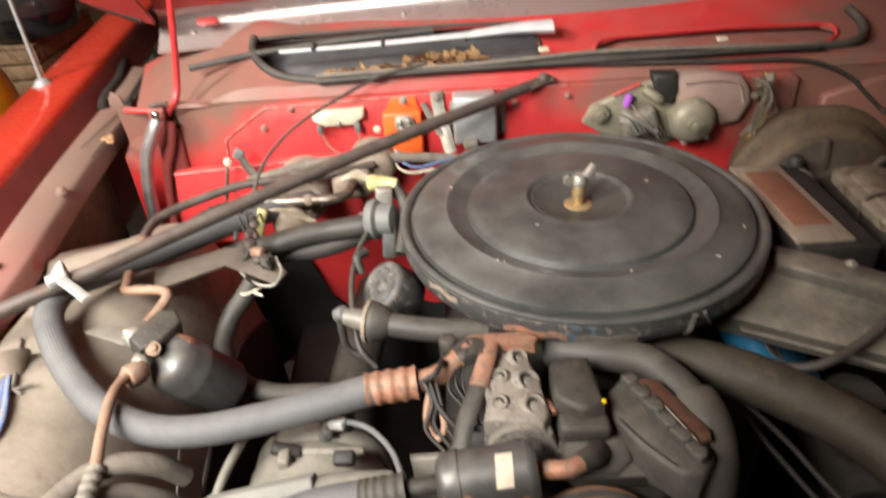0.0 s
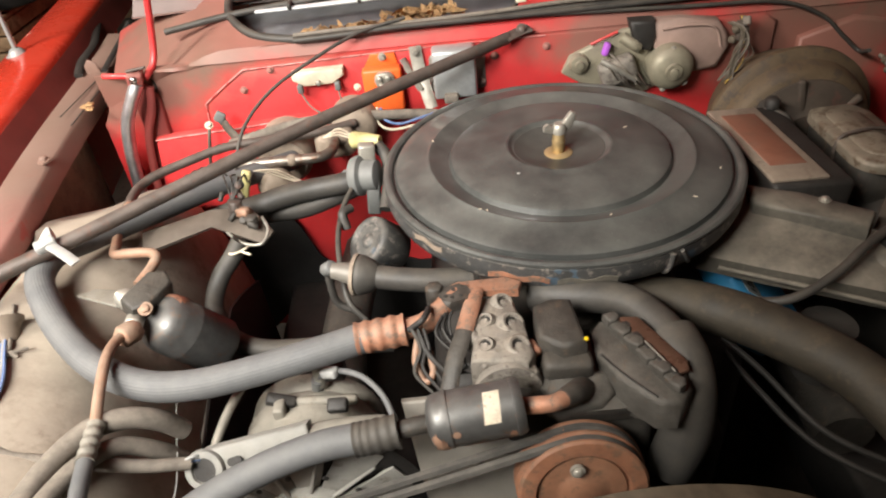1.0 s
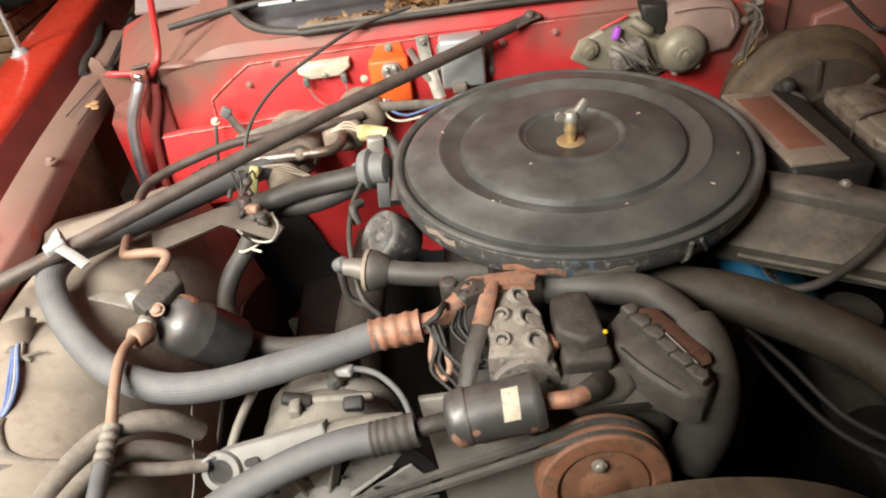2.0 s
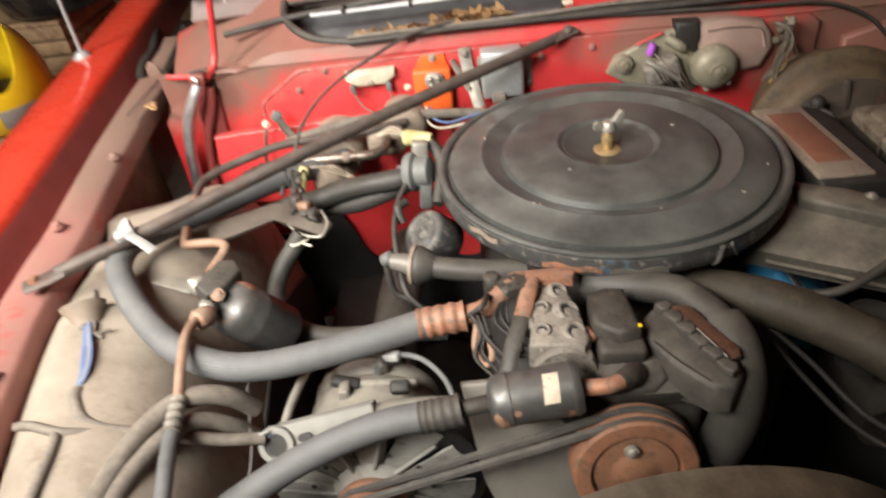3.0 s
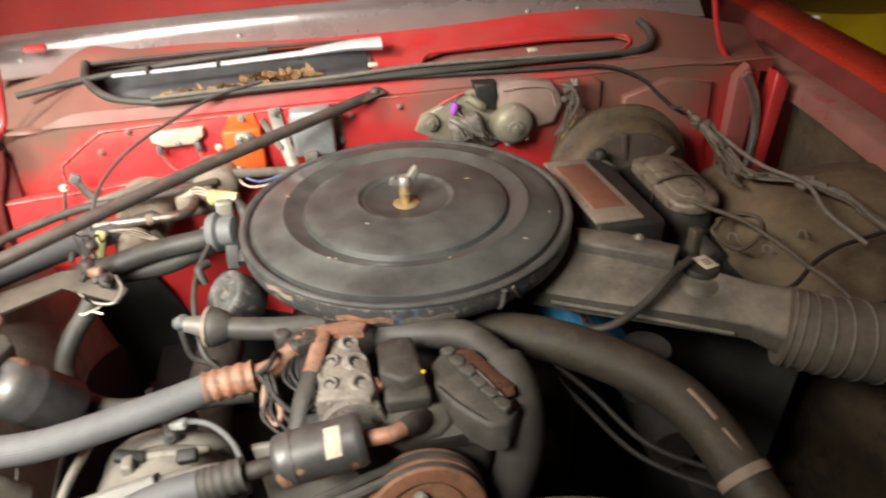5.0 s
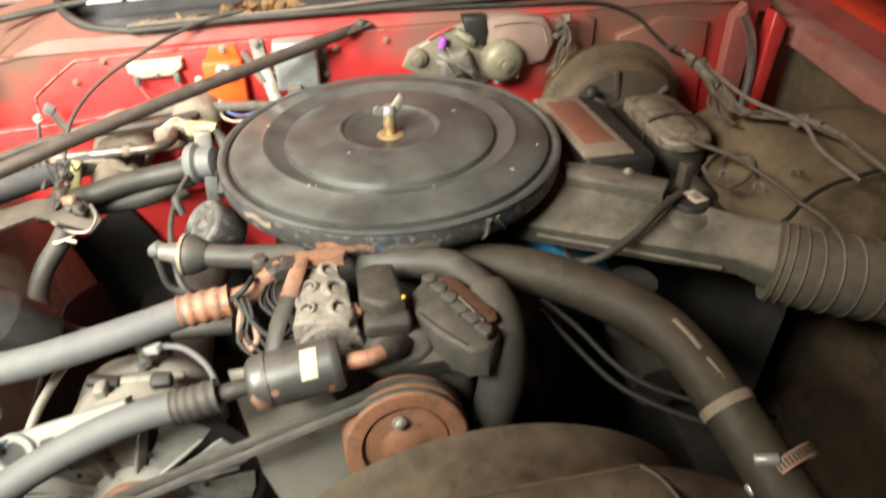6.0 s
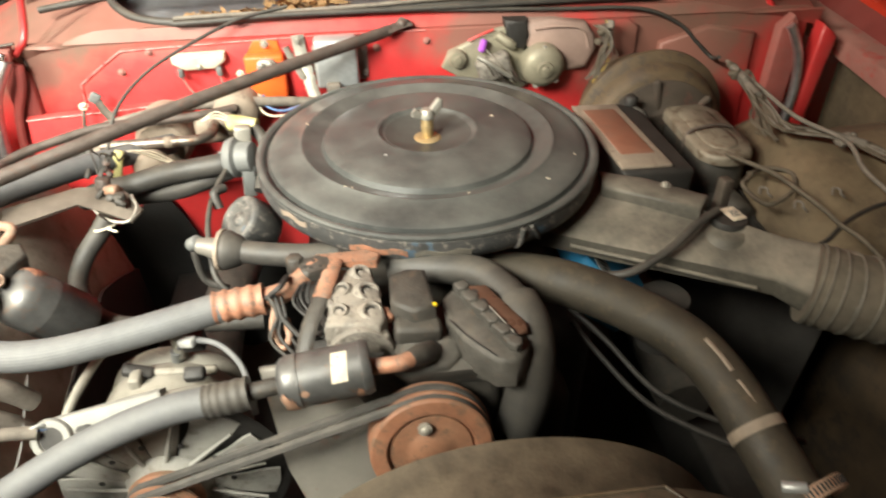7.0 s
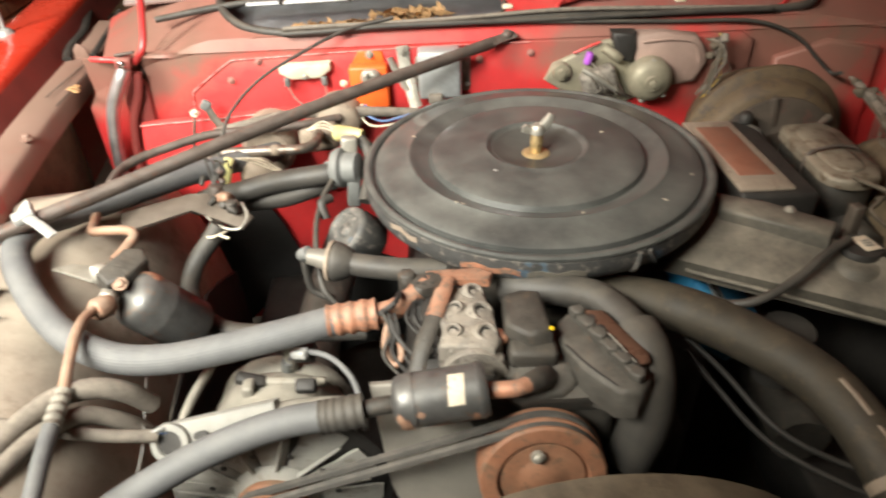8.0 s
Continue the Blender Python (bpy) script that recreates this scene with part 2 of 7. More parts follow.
YELLOW_PLUG = mat("pale_yellow_plastic", (0.66, 0.60, 0.26), 0.5, dust=0.35, dust_col=(0.45, 0.38, 0.26), scale=30, bump=0.08, vary=0.12)
GREY_PLASTIC = mat("grey_plastic", (0.13, 0.135, 0.130), 0.5, dust=0.55, dust_col=(0.25, 0.24, 0.22), scale=20, bump=0.1, vary=0.18)
PLATE_GREY = mat("greasy_grey_plate", (0.20, 0.185, 0.16), 0.45, metal=0.2, dust=0.6, dust_col=(0.25, 0.22, 0.18), scale=6, bump=0.12, vary=0.25, second=(0.20, 0.10, 0.06), amount=0.12)
RED_PANEL = mat("faded_orange_red_decal", (0.21, 0.075, 0.043), 0.6, dust=0.6, dust_col=(0.22, 0.14, 0.10), scale=10, bump=0.1, vary=0.2)
BEIGE_TRIM = mat("dusty_beige_frame", (0.26, 0.205, 0.155), 0.65, dust=0.6, dust_col=(0.31, 0.255, 0.20), scale=14, bump=0.15, vary=0.25, second=(0.16, 0.115, 0.08), amount=0.25)
BLUE = mat("blue_enamel", (0.03, 0.24, 0.46), 0.38, dust=0.25, dust_col=(0.12, 0.17, 0.20), scale=14, bump=0.15, vary=0.25, grime=0.35)
CHROME = mat("chrome", (0.8, 0.8, 0.8), 0.12, metal=1.0, dust=0.06, scale=20, bump=0.0, vary=0.05, grime=0.0)
TUBE_STEEL = mat("shiny_worn_steel", (0.72, 0.72, 0.73), 0.44, metal=1.0, dust=0.06, scale=20, bump=0.02, vary=0.2, grime=0.2)
WIPER = mat("silver_wiper_paint", (0.62, 0.65, 0.66), 0.42, metal=0.1, dust=0.25, dust_col=(0.5, 0.47, 0.44), scale=20, bump=0.05, vary=0.1)
LEAF = mat("dry_brown_leaf", (0.55, 0.35, 0.17), 0.75, scale=60, bump=0.4, second=(0.36, 0.19, 0.08), amount=0.35, vary=0.35)
PLENUM = mat("sooty_black_plenum", (0.13, 0.138, 0.15), 0.45, dust=0.5, dust_col=(0.20, 0.19, 0.18), scale=14, bump=0.15, vary=0.3)
WIRE_TAN = mat("dusty_wire_loom", (0.14, 0.12, 0.10), 0.75, dust=0.8, dust_col=(0.30, 0.26, 0.21), scale=40, bump=0.3, vary=0.3)
WIRE_BROWN = mat("grimy_brown_wire", (0.085, 0.068, 0.048), 0.75, dust=0.75, dust_col=(0.18, 0.145, 0.105), scale=40, bump=0.4, vary=0.4)
BLACK_SHADE = mat("black_shade", (0.010, 0.009, 0.008), 0.85, scale=12, bump=0.5, vary=0.4)
WIRE_BLUE = mat("blue_wire", (0.08, 0.16, 0.36), 0.5, dust=0.3, scale=40, bump=0.0, grime=0.0)
WIRE_YELLOW = mat("yellow_wire", (0.55, 0.36, 0.06), 0.5, dust=0.25, scale=40, bump=0.0, grime=0.0)
WIRE_RED = mat("red_wire", (0.6, 0.04, 0.04), 0.5, dust=0.2, scale=40, bump=0.0, grime=0.0)
PURPLE = mat("purple_tape", (0.42, 0.10, 0.62), 0.5, dust=0.15, scale=40, bump=0.1, grime=0.0)
BELT = mat("worn_drive_belt", (0.045, 0.043, 0.04), 0.55, dust=0.6, dust_col=(0.17, 0.15, 0.125), scale=30, bump=0.2, vary=0.25)
SHROUD = mat("dusty_shroud_plastic", (0.045, 0.035, 0.025), 0.42, dust=0.75, dust_col=(0.16, 0.122, 0.08), scale=14, bump=0.3, vary=0.45, second=(0.022, 0.017, 0.013), amount=0.35, grime=0.4)
MAROON = mat("dull_maroon_and_shade", (0.22, 0.035, 0.030), 0.5, dust=0.35, dust_col=(0.26, 0.12, 0.10), scale=6, bump=0.08, vary=0.2, grime=0.2)
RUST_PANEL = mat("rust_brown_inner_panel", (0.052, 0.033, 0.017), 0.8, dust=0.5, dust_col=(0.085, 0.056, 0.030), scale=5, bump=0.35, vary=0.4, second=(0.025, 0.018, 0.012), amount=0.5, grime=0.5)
CONCRETE = mat("dark_concrete", (0.16, 0.14, 0.12), 0.85, scale=3, bump=0.3, second=(0.10, 0.085, 0.07), amount=0.4, vary=0.2)
PLASTER = mat("brown_garage_wall", (0.30, 0.20, 0.12), 0.85, scale=3, bump=0.2, vary=0.2)
WOOD = mat("weathered_plywood", (0.27, 0.18, 0.10), 0.75, scale=9, bump=0.3, second=(0.16, 0.10, 0.055), amount=0.4, vary=0.25)
YELLOW = mat("glossy_yellow_shell", (0.80, 0.56, 0.02), 0.14, scale=8, bump=0.0, coat=0.7, vary=0.08, grime=0.0)
BLACK_GLOSS = mat("glossy_black_shell", (0.012, 0.013, 0.014), 0.1, scale=8, bump=0.0, coat=0.7, vary=0.2, grime=0.0)
GLASS_DARK = mat("dark_windscreen", (0.02, 0.022, 0.024), 0.08, dust=0.15, scale=6, bump=0.0, vary=0.1, grime=0.0)
TYRE = mat("tyre_rubber", (0.02, 0.02, 0.02), 0.8, dust=0.3, scale=20, bump=0.2)
FAN_GREY = mat("chalky_grey_fan", (0.32, 0.31, 0.28), 0.6, metal=0.1, dust=0.6, dust_col=(0.34, 0.32, 0.275), scale=14, bump=0.2, vary=0.15, second=(0.22, 0.20, 0.17), amount=0.25)

# ---- shape helpers ----
BASE = {}


def thing(name, at, label, category, group="", kind=""):
    ob = new(name)
    ob.empty_display_size = 0.02
    ob.location = at
    BASE[ob] = Vector(at)
    return tagged(ob, label, category, group, kind)


def finish(bm, material, name, angle=50):
    bmesh.ops.recalc_face_normals(bm, faces=bm.faces)
    lim = radians(angle)
    for f in bm.faces:
        f.smooth = True
    for e in bm.edges:
        if len(e.link_faces) == 2 and e.calc_face_angle(0) > lim:
            e.smooth = False
    me = bpy.data.meshes.new(name)
    bm.to_mesh(me)
    bm.free()
    me.materials.append(material)
    return me


def part(name, bm, material, parent, label="", angle=50):
    base = BASE[parent]
    bmesh.ops.translate(bm, vec=-base, verts=bm.verts)
    ob = new(name, finish(bm, material, name, angle))
    ob.parent = parent
    BASE[ob] = base
    return tagged(ob, label) if label else ob


def solo(name, bm, material, label, category, group="", kind="", angle=50):
    """A thing of one mesh."""
    c = Vector((0, 0, 0))
    lo = min(v.co.z for v in bm.verts)
    for v in bm.verts:
        c += v.co
    c /= len(bm.verts)
    at = Vector((c.x, c.y, lo))
    bmesh.ops.translate(bm, vec=-at, verts=bm.verts)
    ob = new(name, finish(bm, material, name, angle))
    ob.location = at
    BASE[ob] = at
    return tagged(ob, label, category, group, kind)


def smooth_path(pts, n=6):
    """Catmull-Rom through the points."""
    p = [Vector(q) for q in pts]
    if len(p) < 3:
        return [p[0].lerp(p[-1], k / n) for k in range(n + 1)]
    p = [p[0] * 2 - p[1]] + p + [p[-1] * 2 - p[-2]]
    out = []
    for i in range(1, len(p) - 2):
        a, b, c, d = p[i - 1], p[i], p[i + 1], p[i + 2]
        for k in range(n):
            t = k / n
            out.append(0.5 * (2 * b + (c - a) * t + (2 * a - 5 * b + 4 * c - d) * t * t + (3 * b - a - 3 * c + d) * t ** 3))
    out.append(p[-2])
    return out


def sweep(bm, path, radius, seg=14, flute=0.0, squash=1.0, caps=True):
    """A tube along a path; radius a number or a function of the share of the way; flute: lengthwise ridges."""
    n = len(path)
    rad = radius if callable(radius) else (lambda s: radius)
    t0 = (path[1] - path[0]).normalized()
    up = Vector((0, 0, 1)) if abs(t0.z) < 0.9 else Vector((0, 1, 0))
    side = t0.cross(up).normalized()
    rings = []
    for i, p in enumerate(path):
        t = (path[min(i + 1, n - 1)] - path[max(i - 1, 0)]).normalized()
        side = (side - t * side.dot(t)).normalized()
        nrm = side.cross(t)
        r = rad(i / (n - 1))
        ring = []
        for k in range(seg):
            a = 2 * math.pi * k / seg
            rr = r * (1 + (flute if k % 2 else 0.0))
            ring.append(bm.verts.new(p + side * (rr * math.cos(a)) + nrm * (rr * squash * math.sin(a))))
        rings.append(ring)
    for a, b in zip(rings, rings[1:]):
        for k in range(seg):
            bm.faces.new((a[k], a[(k + 1) % seg], b[(k + 1) % seg], b[k]))
    if caps:
        bm.faces.new(rings[0])
        bm.faces.new(rings[-1][::-1])
    return bm


def tube(pts, radius, seg=14, n=6, flute=0.0, squash=1.0, bm=None):
    return sweep(bm or bmesh.new(), smooth_path(pts, n), radius, seg, flute, squash)


def axis_matrix(p0, p1):
    d = Vector(p1) - Vector(p0)
    return Matrix.Translation(p0) @ d.to_track_quat("Z", "Y").to_matrix().to_4x4(), d.length


def lathe(bm, profile, m=Matrix(), seg=40, close=False):
    """Turn (radius, height) pairs about the z axis of m."""
    rings = []
    for r, z in profile:
        if r < 1e-6:
            rings.append([bm.verts.new(m @ Vector((0, 0, z)))])
        else:
            rings.append([bm.verts.new(m @ Vector((r * math.cos(2 * math.pi * k / seg), r * math.sin(2 * math.pi * k / seg), z))) for k in range(seg)])
    for a, b in zip(rings, rings[1:]):
        for k in range(seg):
            j = (k + 1) % seg
            if len(a) == 1 and len(b) == 1:
                continue
            if len(a) == 1:
                bm.faces.new((a[0], b[j], b[k]))
            elif len(b) == 1:
                bm.faces.new((a[k], a[j], b[0]))
            else:
                bm.faces.new((a[k], a[j], b[j], b[k]))
    return bm


def rod(p0, p1, r0, r1=None, seg=20, bm=None, bevel=0.15):
    """A solid round bar with softened ends."""
    bm = bm or bmesh.new()
    m, ln = axis_matrix(p0, p1)
    r1 = r0 if r1 is None else r1
    b = min(bevel * r0, ln * 0.3)
    return lathe(bm, [(0, 0), (r0 - b, 0), (r0, b), (r1, ln - b), (max(r1 - b, 1e-5), ln), (0, ln)], m, seg)


def box(size, m=Matrix(), bevel=0.004, segs=2, bm=None):
    bm = bm or bmesh.new()
    made = bmesh.ops.create_cube(bm, size=1.0)["verts"]
    for v in made:
        v.co = Vector((v.co.x * size[0], v.co.y * size[1], v.co.z * size[2]))
    if bevel > 0:
        edges = list({e for v in made for e in v.link_edges})
        out = bmesh.ops.bevel(bm, geom=edges, offset=min(bevel, min(size) * 0.45), segments=segs, affect="EDGES", profile=0.5)
        made = list({v for f in out["faces"] for v in f.verts} | {v for v in made if v.is_valid})
    bmesh.ops.transform(bm, matrix=m, verts=made)
    return bm


def prism(outline, depth, m=Matrix(), bevel=0.002, bm=None):
    """A flat outline in the xy plane of m, with thickness along z."""
    bm = bm or bmesh.new()
    lo = [bm.verts.new((x, y, 0)) for x, y in outline]
    hi = [bm.verts.new((x, y, depth)) for x, y in outline]
    n = len(outline)
    top = bm.faces.new(hi)
    bm.faces.new(lo[::-1])
    for k in range(n):
        bm.faces.new((lo[k], lo[(k + 1) % n], hi[(k + 1) % n], hi[k]))
    made = lo + hi
    if bevel > 0:
        out = bmesh.ops.bevel(bm, geom=list(top.edges), offset=bevel, segments=2, affect="EDGES", profile=0.5)
        made = [v for v in made if v.is_valid] + [v for f in out["faces"] for v in f.verts]
    bmesh.ops.transform(bm, matrix=m, verts=list(set(made)))
    return bm


def rounded(w, h, r, n=5):
    """Outline of a rounded rectangle about the origin."""
    out = []
    for cx, cy, a0 in ((w / 2 - r, h / 2 - r, 0), (-w / 2 + r, h / 2 - r, 90), (-w / 2 + r, -h / 2 + r, 180), (w / 2 - r, -h / 2 + r, 270)):
        for k in range(n + 1):
            a = radians(a0 + 90 * k / n)
            out.append((cx + r * math.cos(a), cy + r * math.sin(a)))
    return out


def wall_frame(x, y, z, turn=0.0):
    """A frame on the firewall: its x runs along the car's width, its y up, its z out towards the front."""
    return Matrix.Translation((x, y, z)) @ Matrix.Rotation(radians(90), 4, "X") @ Matrix.Rotation(radians(turn), 4, "Z")


def bolt(p, way, r=0.007, h=0.006, bm=None):
    """A hexagon head on a washer."""
    bm = bm or bmesh.new()
    m, _ = axis_matrix(p, Vector(p) + Vector(way))
    lathe(bm, [(0, -0.002), (r * 1.45, -0.002), (r * 1.45, 0.0012), (0, 0.0012)], m, 20)
    lathe(bm, [(0, 0.001), (r, 0.001), (r, h * 0.85), (r * 0.85, h), (0, h)], m, 6)
    return bm


def sheet(fn, us, vs, thick=0.0, bm=None):
    """A grid surface fn(u, v), given thickness along z if asked."""
    bm = bm or bmesh.new()
    g = [[bm.verts.new(fn(u, v)) for v in vs] for u in us]
    faces = [bm.faces.new((g[i][j], g[i + 1][j], g[i + 1][j + 1], g[i][j + 1])) for i in range(len(us) - 1) for j in range(len(vs) - 1)]
    if thick:
        bmesh.ops.recalc_face_normals(bm, faces=faces)
        bmesh.ops.solidify(bm, geom=faces, thickness=thick)
    return bm


def span(a, b, n):
    return [a + (b - a) * k / n for k in range(n + 1)]

# ---- the garage ----
solo("floor", box((7.0, 8.0, 0.1), pose(0, 0, -0.05), 0), CONCRETE, "dark stained concrete garage floor", "floor", kind="structure")
solo("wall_north", box((7.0, 0.12, 2.7), pose(0, 3.9, 1.35), 0), PLASTER, "brown garage wall behind the car", "wall", kind="structure")
solo("wall_south", box((7.0, 0.12, 2.7), pose(0, -3.9, 1.35), 0), PLASTER, "brown garage wall", "wall", kind="structure")
solo("wall_west", box((0.12, 7.68, 2.7), pose(-3.0, 0, 1.35), 0), PLASTER, "brown garage wall beside shelves", "wall", kind="structure")
solo("wall_east", box((0.12, 7.68, 2.7), pose(3.0, 0, 1.35), 0), PLASTER, "brown garage wall", "wall", kind="structure")
solo("ceiling", box((7.0, 8.0, 0.1), pose(0, 0, 2.75), 0), PLASTER, "plain dim garage ceiling", "ceiling", kind="structure")

# ---- the car's body ----
car = thing("car", (0, 0.3, 0), "red car with its hood open, dusty engine bay", "car")

# firewall: flat panel with two pressed fields
fw = bmesh.new()
prism([(-0.68, 0.40), (0.68, 0.40), (0.68, 0.945), (-0.612, 0.945), (-0.650, 0.908), (-0.68, 0.86)], 0.012, Matrix.Translation((0, 0.302, 0)) @ Matrix.Rotation(radians(90), 4, "X"), 0, bm=fw)
firewall = part("firewall", fw, RED_CLOUD, car, "bright red painted steel firewall with pressed panels")
part("pressed_panel", prism([(-0.515, 0.80), (-0.508, 0.885), (-0.437, 0.934), (-0.13, 0.943), (0.36, 0.943), (0.38, 0.93), (0.38, 0.72), (-0.50, 0.72)], 0.009,
     Matrix.Translation((0, 0.290, 0)) @ Matrix.Rotation(radians(90), 4, "X"), 0.005), RED_CLOUD, firewall)
part("pressed_panel", prism([(-0.62, 0.70), (-0.60, 0.838), (-0.457, 0.846), (-0.235, 0.862), (-0.21, 0.85), (-0.18, 0.70)], 0.016,
     Matrix.Translation((0, 0.283, 0)) @ Matrix.Rotation(radians(90), 4, "X"), 0.006), RED_CLOUD, firewall)
part("pressed_panel", prism([(0.42, 0.60), (0.42, 0.90), (0.50, 0.925), (0.585, 0.91), (0.60, 0.60)], 0.012,
     Matrix.Translation((0, 0.290, 0)) @ Matrix.Rotation(radians(90), 4, "X"), 0.006), RED_CLOUD, firewall)
# added black sheet, puts the deep shade low on the firewall into colour
part("shade_sheet", sheet(lambda u, v: (u, 0.2855 - 0.012 * v, 0.545 + 0.13 / (1 + math.exp((u + 0.405) * 90)) - 0.06 / (1 + math.exp((u + 0.50) * 70)) + 0.012 * math.sin(41 * u) - 0.22 * v), span(-0.68, 0.68, 60), span(0, 1, 4), 0.004), BLACK_SHADE, firewall, "black wavy-edged sheet for the shade low on the firewall")
# thin pale lines paint the highlight along the worn panel edges
for ln_ in ([(-0.512, 0.280, 0.83), (-0.507, 0.280, 0.884), (-0.470, 0.280, 0.911), (-0.436, 0.280, 0.933), (-0.28, 0.280, 0.9385), (-0.13, 0.280, 0.942), (0.06, 0.280, 0.942)], [(-0.60, 0.2665, 0.836), (-0.457, 0.2665, 0.844), (-0.34, 0.2665, 0.853), (-0.238, 0.2665, 0.860), (-0.213, 0.2665, 0.849)]):
    part("worn_highlit_edge", sweep(bmesh.new(), [Vector(p_).lerp(Vector(q_), k_ / 6) for p_, q_ in zip(ln_, ln_[1:]) for k_ in range(6)], 0.0013, 8), RED_EDGE, firewall, "worn panel edge with its highlight as pale paint")
for bx, bz in ((-0.442, 0.901), (-0.266, 0.888), (-0.395, 0.930), (-0.05, 0.918), (0.03, 0.925)):
    part("bolt", bolt((bx, 0.2805, bz), (0, -1, 0), 0.0042, 0.004), RED_BARE if bz != 0.888 else CREAM, firewall)
part("paint_crack", tube([(-0.583, 0.289, 0.935), (-0.578, 0.288, 0.915), (-0.585, 0.288, 0.895), (-0.579, 0.288, 0.880), (-0.583, 0.288, 0.868)], 0.0016, 6, 4), DARK, firewall, "dark cracked seam in the paint")
part("paint_crack", tube([(-0.566, 0.2785, 0.838), (-0.558, 0.2775, 0.825), (-0.562, 0.2775, 0.808), (-0.575, 0.2785, 0.795)], 0.0012, 6, 4), DARK, firewall, "dark cracked seam in the paint")


def cowl_z(x, y):
    return 0.963 + 0.27 * (y - 0.295) - (0.30 if x > 0 else 0.62) * max(0.0, abs(x) - 0.46) ** 1.3


def dash_point(u, v):
    """The sloping strip between firewall and cowl."""
    return (u, 0.2875 + 0.008 * v, 0.944 + (cowl_z(u, 0.295) - 0.945) * v)


# slanted upper dash between firewall and cowl
part("upper_dash", sheet(lambda u, v: dash_point(u, v), span(-0.664, 0.70, 56), span(0, 1, 6), 0.005),
     RED_CLOUD, car, "dust-covered red sloping dash panel")


def loop_fill(loops, zfun, thick):
    bm = bmesh.new()
    edges = []
    for lp in loops:
        vs = [bm.verts.new((x, y, 0)) for x, y in lp]
        edges += [bm.edges.new((vs[k], vs[(k + 1) % len(vs)])) for k in range(len(vs))]
    bmesh.ops.triangle_fill(bm, edges=edges, use_beauty=True)
    for v in bm.verts:
        v.co.z = zfun(v.co.x, v.co.y)
    bmesh.ops.recalc_face_normals(bm, faces=bm.faces)
    bmesh.ops.solidify(bm, geom=list(bm.faces), thickness=thick)
    return bm


def dense(lp, n=5):
    out = []
    for k, a in enumerate(lp):
        b = lp[(k + 1) % len(lp)]
        out += [(a[0] + (b[0] - a[0]) * j / n, a[1] + (b[1] - a[1]) * j / n) for j in range(n)]
    return out


left_hole = [(-0.468, 0.425), (-0.462, 0.385), (-0.440, 0.345), (-0.405, 0.318), (-0.36, 0.304), (-0.28, 0.300), (-0.10, 0.303), (-0.03, 0.318), (-0.005, 0.345), (-0.01, 0.40), (-0.03, 0.422), (-0.30, 0.428)]
right_hole = [(0.075, 0.325), (0.10, 0.310), (0.38, 0.310), (0.435, 0.325), (0.45, 0.350), (0.43, 0.366), (0.30, 0.372), (0.12, 0.366), (0.085, 0.35)]
outer = dense([(-0.668, 0.2945), (0.72, 0.2945), (0.74, 0.46), (-0.40, 0.46), (-0.52, 0.50), (-0.725, 0.56)], 10)
cowl = part("cowl_panel", loop_fill([outer, dense(left_hole, 3), dense(right_hole, 3)], cowl_z, 0.004), RED_CLOUD, car, "dusty red cowl panel with two vent openings")
part("vent_lip", tube([(x, y, cowl_z(x, y) + 0.001) for x, y in left_hole + left_hole[:1]], 0.0032, 8, 3), RUBBER, cowl, "black rubber lip")
part("vent_lip", tube([(x, y, cowl_z(x, y) + 0.001) for x, y in right_hole + right_hole[:1]], 0.0035, 8, 3), RED, cowl)
part("plenum", box((0.52, 0.175, 0.006), pose(-0.235, 0.380, 0.950, 9), 0.001), PLENUM, cowl, "sooty black plenum floor")
part("plenum", box((0.42, 0.10, 0.006), pose(0.26, 0.345, 0.959, 15), 0.001), RED_DUSTY, cowl, "dusty red plenum floor")

# hood, hinged at its rear edge and standing open
def hood_profile(x):
    """The rolled rear edge: flat strip, bend, and back up into the underside."""
    bow = 0.05 * (x / 0.75) ** 2
    drop = 0.030 * (x / 0.75) ** 2
    edge = [(0.432, 0.992), (0.440, 0.996), (0.460, 1.0125), (0.467, 1.0195), (0.4725, 1.0275), (0.476, 1.037), (0.477, 1.047), (0.4755, 1.058), (0.471, 1.075), (0.464, 1.097), (0.455, 1.125)]
    return [(y + bow, z - drop) for y, z in edge]


xs = span(-0.655, 0.66, 36)
hb = bmesh.new()
rows_ = [[hb.verts.new((x, y, z)) for y, z in hood_profile(x)[:8]] for x in xs]
fs = [hb.faces.new((a[k], b[k], b[k + 1], a[k + 1])) for a, b in zip(rows_, rows_[1:]) for k in range(len(a) - 1)]
bmesh.ops.recalc_face_normals(hb, faces=fs)
bmesh.ops.solidify(hb, geom=fs, thickness=0.004)
hood = part("hood", sheet(lambda u, v: (u, 0.548 + 0.05 * (u / 0.75) ** 2 - 0.78 * v, 1.115 - 0.03 * (u / 0.75) ** 2 + 1.0 * v + 0.10 * math.sin(v * 3.1)), span(-0.78, 0.76, 30), span(0, 1, 20), 0.012),
            HOOD_RED, car, "open red hood seen from below")
part("rear_edge", hb, HOOD_EDGE, hood, "worn glossy rolled rear edge of the hood", 60)
part("rail_face", sheet(lambda u, k: (u, hood_profile(u)[int(k)][0] - 0.0015, hood_profile(u)[int(k)][1]), xs, [7, 8, 9, 10], 0.004), HOOD_RED, hood)
part("frame_rail", sheet(lambda u, v: (u, 0.505 + 0.05 * (u / 0.75) ** 2 - 0.05 * v, 1.125 + 0.055 * v - 0.03 * (u / 0.75) ** 2 - 0.018 * math.sin(v * 3.14)), span(-0.66, 0.66, 24), span(0, 1, 8), 0.004), HOOD_RED, hood)
